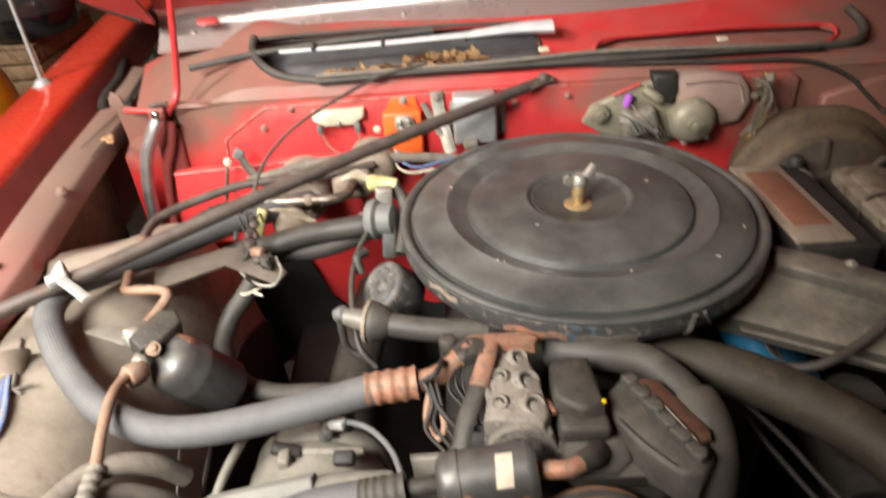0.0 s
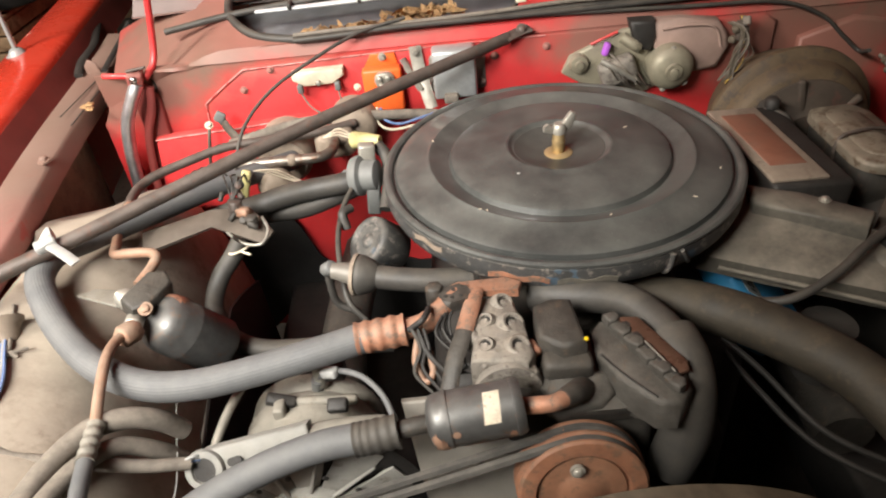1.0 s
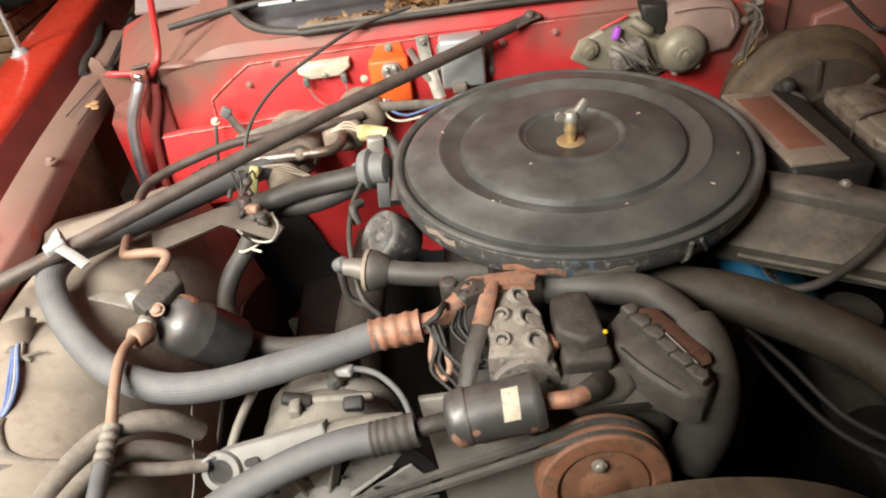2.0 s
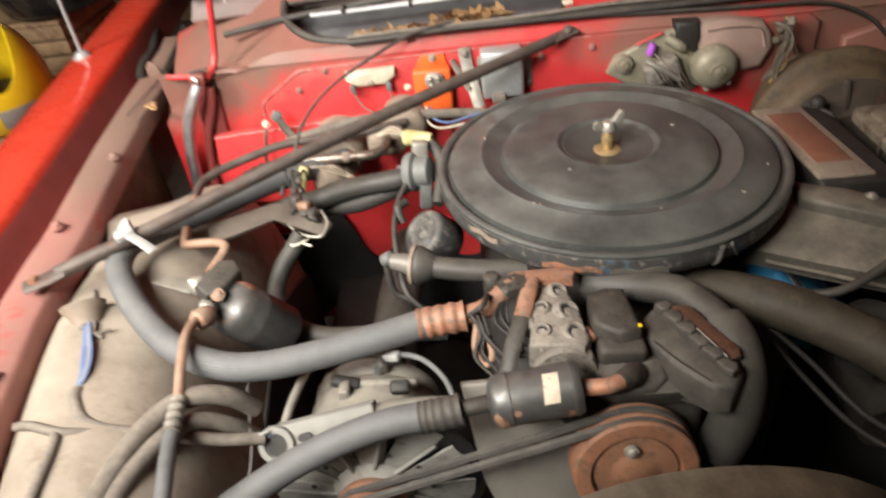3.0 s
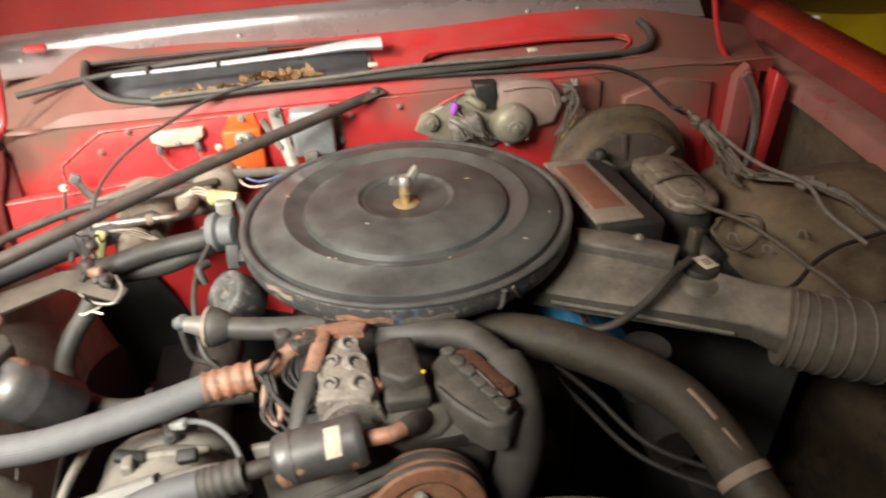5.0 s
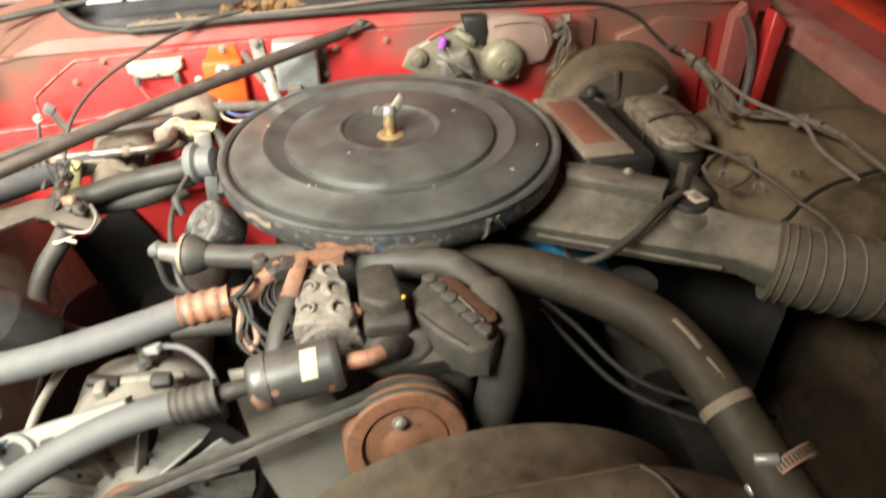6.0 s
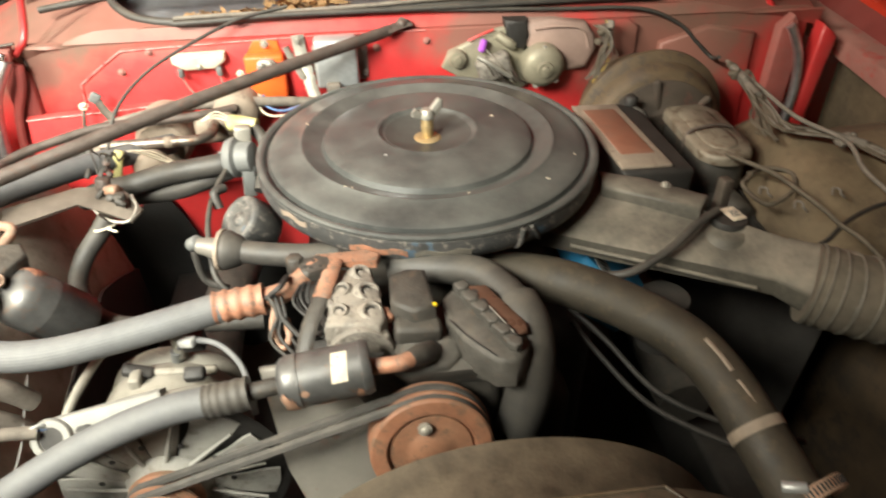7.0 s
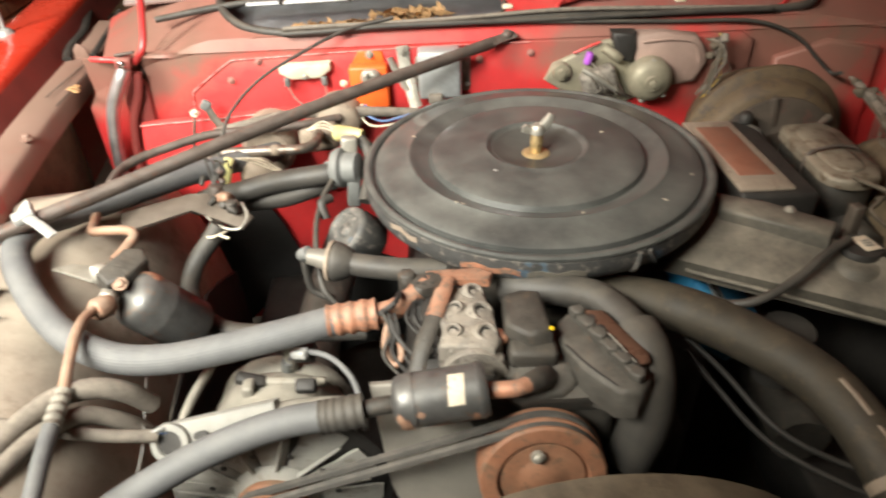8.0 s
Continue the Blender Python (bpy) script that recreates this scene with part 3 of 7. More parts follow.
for sx in (-1, 1):
    part("side_rail", tube([(sx * 0.70, 0.55, 1.08), (sx * 0.66, 0.35, 1.36), (sx * 0.64, 0.0, 1.82), (sx * 0.62, -0.2, 2.1)], 0.035, 10, 6, squash=0.5), HOOD_RED, hood)
part("corner_flap", sheet(lambda u, v: (-0.64 - 0.20 * u, 0.462 + 0.045 * u - 0.45 * v, 1.028 + 0.02 * u + 0.065 * u * u + 0.48 * v), span(0, 1, 8), span(0, 1, 10), 0.006), HOOD_RED, hood, "rounded rear corner of the hood underside")
part("weatherstrip", tube([(-0.66, 0.462, 1.032), (-0.72, 0.475, 1.052), (-0.80, 0.50, 1.085), (-0.86, 0.50, 1.13)], 0.008, 8, 5), DARK, hood, "black rubber strip at the hood corner")
part("clip", box((0.035, 0.012, 0.008), pose(-0.555, 0.47, 1.02, 40), 0.002), RED, hood)
part("paint_chip", box((0.030, 0.004, 0.006), pose(-0.448, 0.474, 1.131, 20, 3, 0), 0.002), RED_EDGE, hood, "pale worn paint on the rail")
part("paint_chip", box((0.030, 0.004, 0.006), pose(-0.531, 0.478, 1.117, 20, 3, 0), 0.002), RED_EDGE, hood, "pale worn paint on the rail")
part("rail_bead", tube([(x_, 0.470 + 0.05 * (x_ / 0.75) ** 2, 1.120 - 0.03 * (x_ / 0.75) ** 2) for x_ in span(-0.62, 0.64, 18)], 0.006, 10, 3, squash=0.6), HOOD_RED, hood)
for bx in (-0.59, -0.22, 0.30, 0.40):
    part("bolt", bolt((bx, 0.458 + 0.05 * (bx / 0.75) ** 2, 1.016 - 0.03 * (bx / 0.75) ** 2), (0, -0.7, 0.7), 0.004, 0.004), ZINC, hood)

# hinge rods and hinge bars
for sx, cx in ((-1, 0.0), (1, -0.0)):
    rodp = [(-0.468, 0.325, 1.146), (-0.525, 0.318, 1.142), (-0.540, 0.315, 1.132), (-0.5442, 0.315, 1.112), (-0.5625, 0.308, 1.003), (-0.571, 0.295, 0.955), (-0.583, 0.272, 0.938)] if sx < 0 else [(0.57, 0.34, 1.16), (0.605, 0.33, 0.99), (0.635, 0.32, 0.93), (0.655, 0.30, 0.92)]
    hinge = thing("hood_hinge", (rodp[-1][0], 0.29, 0.80), "red and black steel hood hinge bolted to the firewall corner", "hinge", "hood hinges")
    part("rod", tube(rodp, 0.0052, 10), RED, hinge, "red painted hinge rod")
    if sx < 0:
        part("arm", tube([(-0.593, 0.262, 0.936), (-0.606, 0.258, 0.915), (-0.628, 0.258, 0.875), (-0.640, 0.258, 0.83), (-0.648, 0.26, 0.78), (-0.66, 0.262, 0.70)], 0.0125, 14, 6, squash=0.8), TUBE_STEEL, hinge, "shiny black curved hinge arm")
        part("strap", tube([(-0.580, 0.270, 0.925), (-0.588, 0.268, 0.89), (-0.608, 0.268, 0.845), (-0.620, 0.270, 0.79), (-0.630, 0.270, 0.72)], 0.0065, 10, 6, squash=0.6), MAROON, hinge, "dark red hinge strap")
        part("pin", rod((-0.642, 0.266, 0.9495), (-0.583, 0.266, 0.944), 0.0045), RED, hinge)
        part("bracket", box((0.023, 0.024, 0.018), pose(-0.594, 0.266, 0.944, 12, 8, 10), 0.003), RED_DUSTY, hinge, "dusty red pivot block")
        part("pivot", lathe(bmesh.new(), [(0, 0.004), (0.0050, 0.0035), (0.0068, 0.001), (0.0072, 0)], wall_frame(-0.593, 0.2535, 0.943), 16), CHROME, hinge, "worn bright pivot head")
        part("clip", box((0.030, 0.006, 0.004), pose(-0.588, 0.262, 0.957, 0, -6, 4), 0.0015), RUST_DARK, hinge)
        part("plate", prism([(-0.012, -0.19), (0.022, -0.19), (0.030, 0.0), (0.012, 0.03), (-0.010, 0.01)], 0.010, wall_frame(-0.606, 0.289, 0.90), 0.003), MAROON, hinge)
    else:
        part("arm", tube([(0.632, 0.262, 0.925), (0.642, 0.26, 0.9115), (0.662, 0.26, 0.872), (0.672, 0.26, 0.821), (0.672, 0.26, 0.768), (0.668, 0.262, 0.70)], 0.0095, 14, 6, squash=0.8), TUBE_STEEL, hinge, "shiny black curved hinge arm")
        part("plate", prism([(-0.02, -0.2), (0.02, -0.2), (0.025, 0.0), (0.0, 0.04), (-0.02, 0.02)], 0.02, wall_frame(0.64, 0.285, 0.90), 0.003), RED_DUSTY, hinge)
        part("flange", prism([(0.0, -0.24), (0.028, -0.24), (0.046, 0.0), (0.018, 0.02)], 0.03, wall_frame(0.674, 0.285, 0.905), 0.006), RED, hinge)


# fenders with gutter flange and inner apron; sx = -1 is the driver's far side
def fender_side(sx):

    def inner(y):
        if sx > 0:
            return 0.716 + 0.10 * y + 0.03 * max(0, -y)
        return 0.682 + 0.09 * (y - 0.1) - 0.14 * max(0, -0.1 - y) ** 1.3 + 0.014 * max(0.0, min(1.0, (-y - 0.05) / 0.15))

    ys = span(-1.05, 1.15, 44)

    def top_z(y):
        return 0.905 + 0.03 * y - 0.05 * max(0, -y - 0.2) ** 1.5

    prof = [(0.082, 0.002), (0.085, 0.009), (0.096, 0.0150), (0.13, 0.0165), (0.18, 0.010), (0.205, -0.008), (0.222, -0.05), (0.23, -0.15), (0.235, -0.45)]
    f = part("fender", sheet(lambda y, k: (sx * (inner(y) + prof[int(k)][0]), y, top_z(y) + prof[int(k)][1]), ys, list(range(len(prof))), 0.003), RED_BODY, car, "glossy orange-red front fender")
    lip = [(0.058, -0.040), (0.062, -0.034), (0.074, -0.010), (0.080, 0.000), (0.0825, 0.003)]
    # unpolished lip; its colour is darkened for the shade it stands in
    part("inner_lip", sheet(lambda y, k: (sx * (inner(y) + lip[int(k)][0]), y, top_z(y) + lip[int(k)][1]), ys, list(range(len(lip))), 0.003), MAROON, f, "dull inner lip of the fender, its shade put into the dark red")
    fl = [(0.0, -0.055), (0.001, -0.028), (0.006, -0.022), (0.052, -0.020), (0.058, -0.035), (0.068, -0.035)]
    part("gutter_flange", sheet(lambda y, k: (sx * (inner(y) + fl[int(k)][0] + 0.004 * math.sin(9 * y)), y, top_z(y) + fl[int(k)][1] - 0.001), span(-1.05, 0.62, 34), list(range(len(fl))), 0.003), RED_BARE, car, "dusty pinkish-red fender flange")
    # apron dome over the wheel
    def dome_edge(y):
        return inner(y) - 0.004 if sx < 0 else 0.641 + 0.19 * y + 0.03 * max(0, -y)

    def apron(y, s):
        crest = 0.855 - 0.55 * max(0, y - 0.02) ** 1.1 - 0.35 * max(0, -0.42 - y) ** 1.3 - (4.5 * max(0, -0.03 - y) ** 2 if sx > 0 else 0)
        wide = 0.198 + 0.027 * max(0.0, min(1.0, (-0.22 - y) / 0.12)) if sx < 0 else 0.185 - 0.75 * max(0.0, -0.07 - y)
        x = dome_edge(y) - wide * s + (0.0 if s >= 0 or sx < 0 else (inner(y) - 0.004 - dome_edge(y)) * -s * 3.0 + wide * s)
        z = crest + 0.012 * math.sin(s * 3) - (0.19 * max(0.0, s) ** 5.0 if sx < 0 else 0.09 * max(0.0, s) ** 6.0) - 0.012 * math.sin(7 * y + 5 * s)
        if sx < 0 and y < 0.0:
            z -= 0.024 * max(0.0, 1 - s / 0.16) ** 1.5
        return (sx * x, y, z)
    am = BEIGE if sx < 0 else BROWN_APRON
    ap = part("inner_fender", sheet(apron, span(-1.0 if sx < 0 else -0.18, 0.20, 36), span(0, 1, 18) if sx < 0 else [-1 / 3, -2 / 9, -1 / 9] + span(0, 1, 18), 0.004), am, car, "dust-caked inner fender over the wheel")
    # black here paints in the shade of the well beside the engine
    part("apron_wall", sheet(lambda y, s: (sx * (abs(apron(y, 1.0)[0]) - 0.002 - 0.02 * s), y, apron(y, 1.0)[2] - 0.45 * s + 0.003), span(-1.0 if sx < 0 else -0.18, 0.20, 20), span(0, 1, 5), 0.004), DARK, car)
    # dark brown puts the shade of the void under the flange into the wall
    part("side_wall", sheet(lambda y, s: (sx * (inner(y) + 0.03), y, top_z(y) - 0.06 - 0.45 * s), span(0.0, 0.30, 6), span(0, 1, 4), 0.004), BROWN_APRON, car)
    return inner, top_z


fender_side(-1)
fender_side(1)
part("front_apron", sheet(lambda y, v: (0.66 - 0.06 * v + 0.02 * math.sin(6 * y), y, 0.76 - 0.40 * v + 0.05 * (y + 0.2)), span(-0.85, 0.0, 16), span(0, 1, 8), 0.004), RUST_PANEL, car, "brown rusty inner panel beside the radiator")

# windscreen, roof and doors behind the hood; wheels below
part("windscreen", sheet(lambda u, v: (u * (1 - 0.12 * v), 0.62 + 0.55 * v + 0.06 * (1 - u * u), 1.0 + 0.42 * v), span(-0.72, 0.72, 12), span(0, 1, 4), 0.006), GLASS_DARK, car, "dark dusty windscreen behind the hood")
part("roof", box((1.2, 1.4, 0.03), pose(0, 1.95, 1.43), 0.012), RED_BODY, car)
for sx in (-1, 1):
    part("door", box((0.06, 1.5, 0.6), pose(sx * 0.89, 1.95, 0.63), 0.02), RED_BODY, car)
    w = part("wheel", lathe(bmesh.new(), [(0.17, -0.1), (0.30, -0.1), (0.335, -0.07), (0.335, 0.07), (0.30, 0.1), (0.17, 0.1), (0.17, -0.1)], Matrix.Translation((sx * 0.72, -0.45, 0.335)) @ Matrix.Rotation(radians(90), 4, "Y"), 32), TYRE, car)
part("belly_pan", box((1.2, 1.3, 0.02), pose(0, -0.3, 0.26), 0.004), DARK, car)
part("chassis_rail", box((0.10, 1.4, 0.12), pose(-0.40, -0.35, 0.45), 0.01), DARK, car)
part("chassis_rail", box((0.10, 1.4, 0.12), pose(0.40, -0.35, 0.45), 0.01), DARK, car)

# left corner: slit in the flange, hinge bracket plate, and bits of litter
part("slit", box((0.0018, 0.15, 0.001), pose(-0.722, 0.33, 0.8965, 0, 0, -2), 0), DARK, car)
part("tab", prism([(-0.012, 0.0), (0.014, 0.0), (0.012, 0.020), (0.0, 0.028), (-0.010, 0.018)], 0.003, wall_frame(-0.738, 0.432, 0.893, 6), 0.0012), RED_BARE, car, "bent dusty red tab")
for by in (-0.30, -0.05, 0.12):
    part("bolt", bolt((-0.70 + 0.06 * by, by, 0.8895 + 0.03 * by), (0, 0, 1), 0.006), RED_BARE, car)
# plain white rectangle laid on the flange
part("sticker", box((0.026, 0.070, 0.0008), pose(-0.670, -0.328, 0.8802, 0, 0, -10), 0), WHITE, car, "white rectangle on the fender flange")

part("gasket", tube([(-0.822, 0.696, 0.912), (-0.800, 0.620, 0.909), (-0.780, 0.550, 0.906), (-0.774, 0.472, 0.903), (-0.757, 0.414, 0.900)], 0.008, 8, 5, squash=0.5), DARK, car, "black rubber gasket strip at the hood corner")
part("gasket", tube([(-0.740, 0.640, 0.915), (-0.731, 0.576, 0.910), (-0.722, 0.495, 0.906), (-0.7145, 0.422, 0.902)], 0.006, 8, 5, squash=0.5), DARK, car, "black rubber gasket strip at the hood corner")
part("slit", box((0.002, 0.16, 0.001), pose(-0.696, 0.30, 0.8965, 0, 0, 2), 0), DARK, car)
for gx, gy, gz in ((-0.690, 0.288, 0.899), (-0.684, 0.272, 0.898), (-0.695, 0.280, 0.899)):
    part("dirt_clump", box((0.016, 0.010, 0.003), pose(gx, gy, gz, 12, 8, gx * 900), 0.0012), LEAF, car, "dry clump of dirt and leaf")

# aerial on the fender
ant = thing("aerial", (-0.873, 0.464, 0.925), "chrome car aerial mast on a round base", "aerial")
part("base", lathe(bmesh.new(), [(0, 0), (0.024, 0), (0.024, 0.007), (0.016, 0.011), (0.012, 0.018), (0.007, 0.022), (0, 0.022)], Matrix.Translation((-0.873, 0.464, 0.920)), 24), SILVER, ant)
part("mast", tube([(-0.873, 0.464, 0.935), (-0.905, 0.52, 1.30)], lambda s: 0.0042 - 0.0014 * s, 10, 4), SILVER, ant, "pale aerial mast")

# ---- air cleaner ----
air = thing("air_cleaner", (0, 0, 0.835), "round black air cleaner with a dusty dished lid", "air cleaner")
LID = [(0, 0.8985), (0.018, 0.8990), (0.044, 0.9045), (0.055, 0.9082), (0.0590, 0.9100), (0.0610, 0.9122), (0.0635, 0.9126), (0.067, 0.9116), (0.072, 0.9108), (0.100, 0.9088), (0.122, 0.9060), (0.1285, 0.9046), (0.1310, 0.9034), (0.1325, 0.9005), (0.1340, 0.8975), (0.1365, 0.8980), (0.1450, 0.9015), (0.1540, 0.9046), (0.1565, 0.9062), (0.1585, 0.9066), (0.1605, 0.9056), (0.163, 0.9040),
       (0.185, 0.9004), (0.1965, 0.8978), (0.1995, 0.8958), (0.2010, 0.8895), (0.2035, 0.8890), (0.2055, 0.8935), (0.2090, 0.8958), (0.2125, 0.8956), (0.2152, 0.8938), (0.2157, 0.8915), (0.2140, 0.8902), (0.205, 0.8895), (0, 0.8895)]
lid = part("lid", lathe(bmesh.new(), LID, Matrix(), 128), BLACK_LID, air, "dished black lid dulled by dust", 24)
part("housing", lathe(bmesh.new(), [(0.205, 0.8890), (0.2125, 0.8895), (0.2148, 0.8885), (0.2154, 0.8800), (0.2150, 0.8725), (0.2120, 0.8650), (0.2070, 0.8600), (0.198, 0.857), (0.17, 0.855), (0, 0.855)], Matrix(), 96), BLACK_WORN, air, "black housing with chipped paint")
part("hub", lathe(bmesh.new(), [(0, 0.8992), (0.018, 0.8995), (0.044, 0.9050), (0.0545, 0.9086), (0.0555, 0.9081)], Matrix(), 64), LID_HUB, lid, "cleaner dark hub recess", 40)
part("seam", tube([(0.0800, -0.2010, 0.8880), (0.0780, -0.2020, 0.8730), (0.0740, -0.1960, 0.8615)], 0.0028, 8, 4), BLACK_WORN, air)
part("seam", tube([(0.0900, -0.1970, 0.8880), (0.0980, -0.1930, 0.8730), (0.1030, -0.1830, 0.8615)], 0.0022, 8, 4), BLACK_WORN, air)
part("speck", prism(rounded(0.004, 0.003, 0.001), 0.0006, Matrix.Translation((-0.056, -0.058, 0.9099)), 0), WHITE, lid, "tiny white paint speck")
def lid_height(r):
    """The lid's upper face at the distance r from its centre."""
    for (ra, za), (rb, zb) in zip(LID, LID[1:]):
        if ra <= r < rb:
            return za + (zb - za) * (r - ra) / (rb - ra)
    return 0.893


for k, (sx_, sy_) in enumerate(((-0.105, -0.118), (-0.098, -0.121), (0.125, -0.125), (0.03, -0.145), (-0.152, 0.045), (0.088, 0.03), (0.172, -0.07))):
    part("speck", prism(rounded(0.003 + 0.001 * (k % 3), 0.0016, 0.0006), 0.0006, Matrix.Translation((sx_, sy_, lid_height(math.hypot(sx_, sy_)))) @ Matrix.Rotation(k * 1.3, 4, "Z"), 0), CREAM, lid, "tiny pale paint speck")
stud = part("stud", rod((0, 0, 0.897), (0, 0, 0.9285), 0.0078, None, 6), BRASS, air, "brass centre stud")
part("collar", lathe(bmesh.new(), [(0, 0.897), (0.0170, 0.897), (0.0172, 0.9000), (0.0155, 0.9012), (0.009, 0.9016), (0, 0.9016)], Matrix(), 32), BRASS, air)
part("groove", lathe(bmesh.new(), [(0.0074, 0.9145), (0.0083, 0.9150), (0.0083, 0.9162), (0.0074, 0.9167)], Matrix(), 24), BRASS, air)
wing = bmesh.new()
lathe(wing, [(0, 0.927), (0.0092, 0.927), (0.0096, 0.930), (0.0080, 0.936), (0.0062, 0.9385), (0, 0.9385)], Matrix(), 20)
for a, rise in ((10, 0.0), (196, -0.010)):
    m = Matrix.Translation((0, 0, 0.932)) @ Matrix.Rotation(radians(a), 4, "Z") @ Matrix.Rotation(radians(90), 4, "X")
    prism([(0.003, -0.004), (0.010, -0.004), (0.016, 0.001 + rise * 0.3), (0.0205, 0.010 + rise), (0.0200, 0.017 + rise), (0.0150, 0.0195 + rise), (0.0105, 0.015 + rise), (0.003, 0.006)], 0.0055, m @ Matrix.Translation((0, 0, -0.00275)), 0.0018, bm=wing)
part("wing_nut", wing, ZINC, air, "bent zinc wing nut")
# torn orange and pale sticker remains on the housing's side
for a0, a1, z0, z1, mt in ((-119, -102, 0.8725, 0.8790, COPPER), (-146, -134, 0.8800, 0.8865, BEIGE_TRIM), (-100, -84, 0.8720, 0.8780, SNORKEL)):
    part("sticker", sheet(lambda a, z: (0.2160 * math.cos(radians(a)), 0.2160 * math.sin(radians(a)), z + 0.002 * math.sin(a * 0.7)), span(a0, a1, 8), span(z0, z1, 2), 0.0006), mt, air, "torn remains of a sticker")
# snorkel runs out to the side of the bay: a tapering box section
SN_A = [Vector(p) for p in ((0.145, -0.150, 0.838), (0.150, -0.150, 0.812), (0.215, -0.040, 0.815), (0.213, -0.062, 0.864))]
SN_B = [Vector(p) for p in ((0.335, -0.244, 0.832), (0.340, -0.242, 0.804), (0.395, -0.185, 0.800), (0.366, -0.200, 0.857))]


def sn_section(t, swell):
    c = [a.lerp(b, t) for a, b in zip(SN_A, SN_B)]
    mid = sum(c, Vector()) / 4
    ring = []
    for k in range(4):
        p, q, r = c[k - 1], c[k], c[(k + 1) % 4]
        for w in (0.22, 0.07):
            ring.append(q.lerp(p, w))
        ring.append(q.lerp(mid, 0.05))
        for w in (0.07, 0.22):
            ring.append(q.lerp(r, w))
    return [mid + (v - mid) * swell for v in ring]


sb = bmesh.new()
secs = [[sb.verts.new(v) for v in sn_section(t, w)] for t, w in ((-0.25, 1.0), (0.0, 1.0), (0.25, 1.02), (0.5, 1.0), (0.75, 1.0), (1.0, 1.0), (1.22, 1.0), (1.225, 1.02), (1.30, 1.02))]
for a, b in zip(secs, secs[1:]):
    for k in range(len(a)):
        sb.faces.new((a[k], a[(k + 1) % len(a)], b[(k + 1) % len(a)], b[k]))
sb.faces.new(secs[-1])
snork = part("snorkel", sb, SNORKEL, air, "dust-covered steel intake snorkel")
part("arm_cover", prism([(0.209, -0.060), (0.203, -0.100), (0.250, -0.130), (0.297, -0.166), (0.322, -0.136), (0.260, -0.090)], 0.016, Matrix.Translation((0, 0, 0.854)), 0.005), SNORKEL, snork)
part("screw", bolt((0.278, -0.109, 0.870), (0, 0, 1), 0.0045, 0.004), ZINC, snork)
part("seam", tube([(0.150, -0.156, 0.826), (0.244, -0.200, 0.820), (0.338, -0.247, 0.814)], 0.003, 8), SNORKEL, snork)
cuff = bmesh.new()
ring_a, ring_b = [Vector(v) for v in sn_section(1.10, 1.03)], None
end_c, end_d = Vector((0.430, -0.268, 0.814)), Vector((0.060, -0.024, -0.008)).normalized()
mid_a = sum(ring_a, Vector()) / len(ring_a)
ring_b = []
for v in ring_a:
    out_ = (v - mid_a) - end_d * (v - mid_a).dot(end_d)
    ring_b.append(end_c + out_.normalized() * 0.0470)
loops_ = []
for t_ in (0.0, 0.2, 0.4, 0.6, 0.8, 1.0):
    s_ = t_ * t_ * (3 - 2 * t_)
    loops_.append([cuff.verts.new(a.lerp(b, s_)) for a, b in zip(ring_a, ring_b)])
for a, b in zip(loops_, loops_[1:]):
    for k in range(len(a)):
        cuff.faces.new((a[k], a[(k + 1) % len(a)], b[(k + 1) % len(a)], b[k]))
part("cuff", cuff, SNORKEL, snork, "dusty cuff between snorkel and duct")
vm = part("vacuum_motor", lathe(bmesh.new(), [(0, 0), (0.034, 0), (0.036, 0.006), (0.030, 0.011), (0.025, 0.018), (0.020, 0.022), (0, 0.022)], Matrix.Translation((0.325, -0.182, 0.830)), 28), SNORKEL, air, "black vacuum motor with a cap")
part("cap", lathe(bmesh.new(), [(0, 0.0), (0.0225, 0.0), (0.0235, 0.008), (0.021, 0.013), (0, 0.014)], Matrix.Translation((0.333, -0.168, 0.846)), 28), DARK, vm)
part("label", box((0.019, 0.026, 0.001), pose(0.338, -0.167, 0.8612, 0, 0, 12), 0.0003), PAPER, vm, "small white label with a barcode")
for k in range(3):
    part("bar", box((0.010, 0.0022, 0.0006), pose(0.339, -0.163 - k * 0.0045, 0.8620, 0, 0, 12), 0), GREY_PLASTIC, vm)
part("post", box((0.014, 0.014, 0.050), pose(0.347, -0.122, 0.856, 0, 0, 10), 0.002), BRACKET, vm)

# corrugated intake duct
duct = thing("intake_duct", (0.50, -0.29, 0.75), "dusty corrugated intake duct joined to the snorkel", "duct")
dpath = smooth_path([(0.395, -0.249, 0.818), (0.430, -0.268, 0.814), (0.50, -0.292, 0.804), (0.60, -0.315, 0.785), (0.70, -0.36, 0.765)], 24)
part("sleeve", sweep(bmesh.new(), dpath, 0.0455, 32), CORRUGATED, duct)
for k in range(3, len(dpath) - 1, 7):
    c_, d_ = dpath[k], (dpath[k + 1] - dpath[k - 1]).normalized()
    m_ = axis_matrix(c_, c_ + d_)[0]
    part("ridge", lathe(bmesh.new(), [(0.0448, -0.0022), (0.0464, -0.0010), (0.0471, 0.0), (0.0464, 0.0010), (0.0448, 0.0022)], m_, 32), SNORKEL, duct)

# ---- firewall fittings ----
FY = 0.281
bal = thing("ballast_resistor", (-0.322, FY, 0.90), "cream ceramic ballast resistor screwed to the red firewall", "resistor")
part("body", prism([(-0.040, 0.010), (0.040, 0.012), (0.040, 0.000), (0.022, -0.012), (-0.022, -0.013), (-0.040, -0.002)], 0.016, wall_frame(-0.322, FY + 0.001, 0.915), 0.003), CREAM, bal)
part("clip", rod((-0.322, FY - 0.013, 0.908), (-0.322, FY - 0.020, 0.908), 0.004), ZINC, bal)
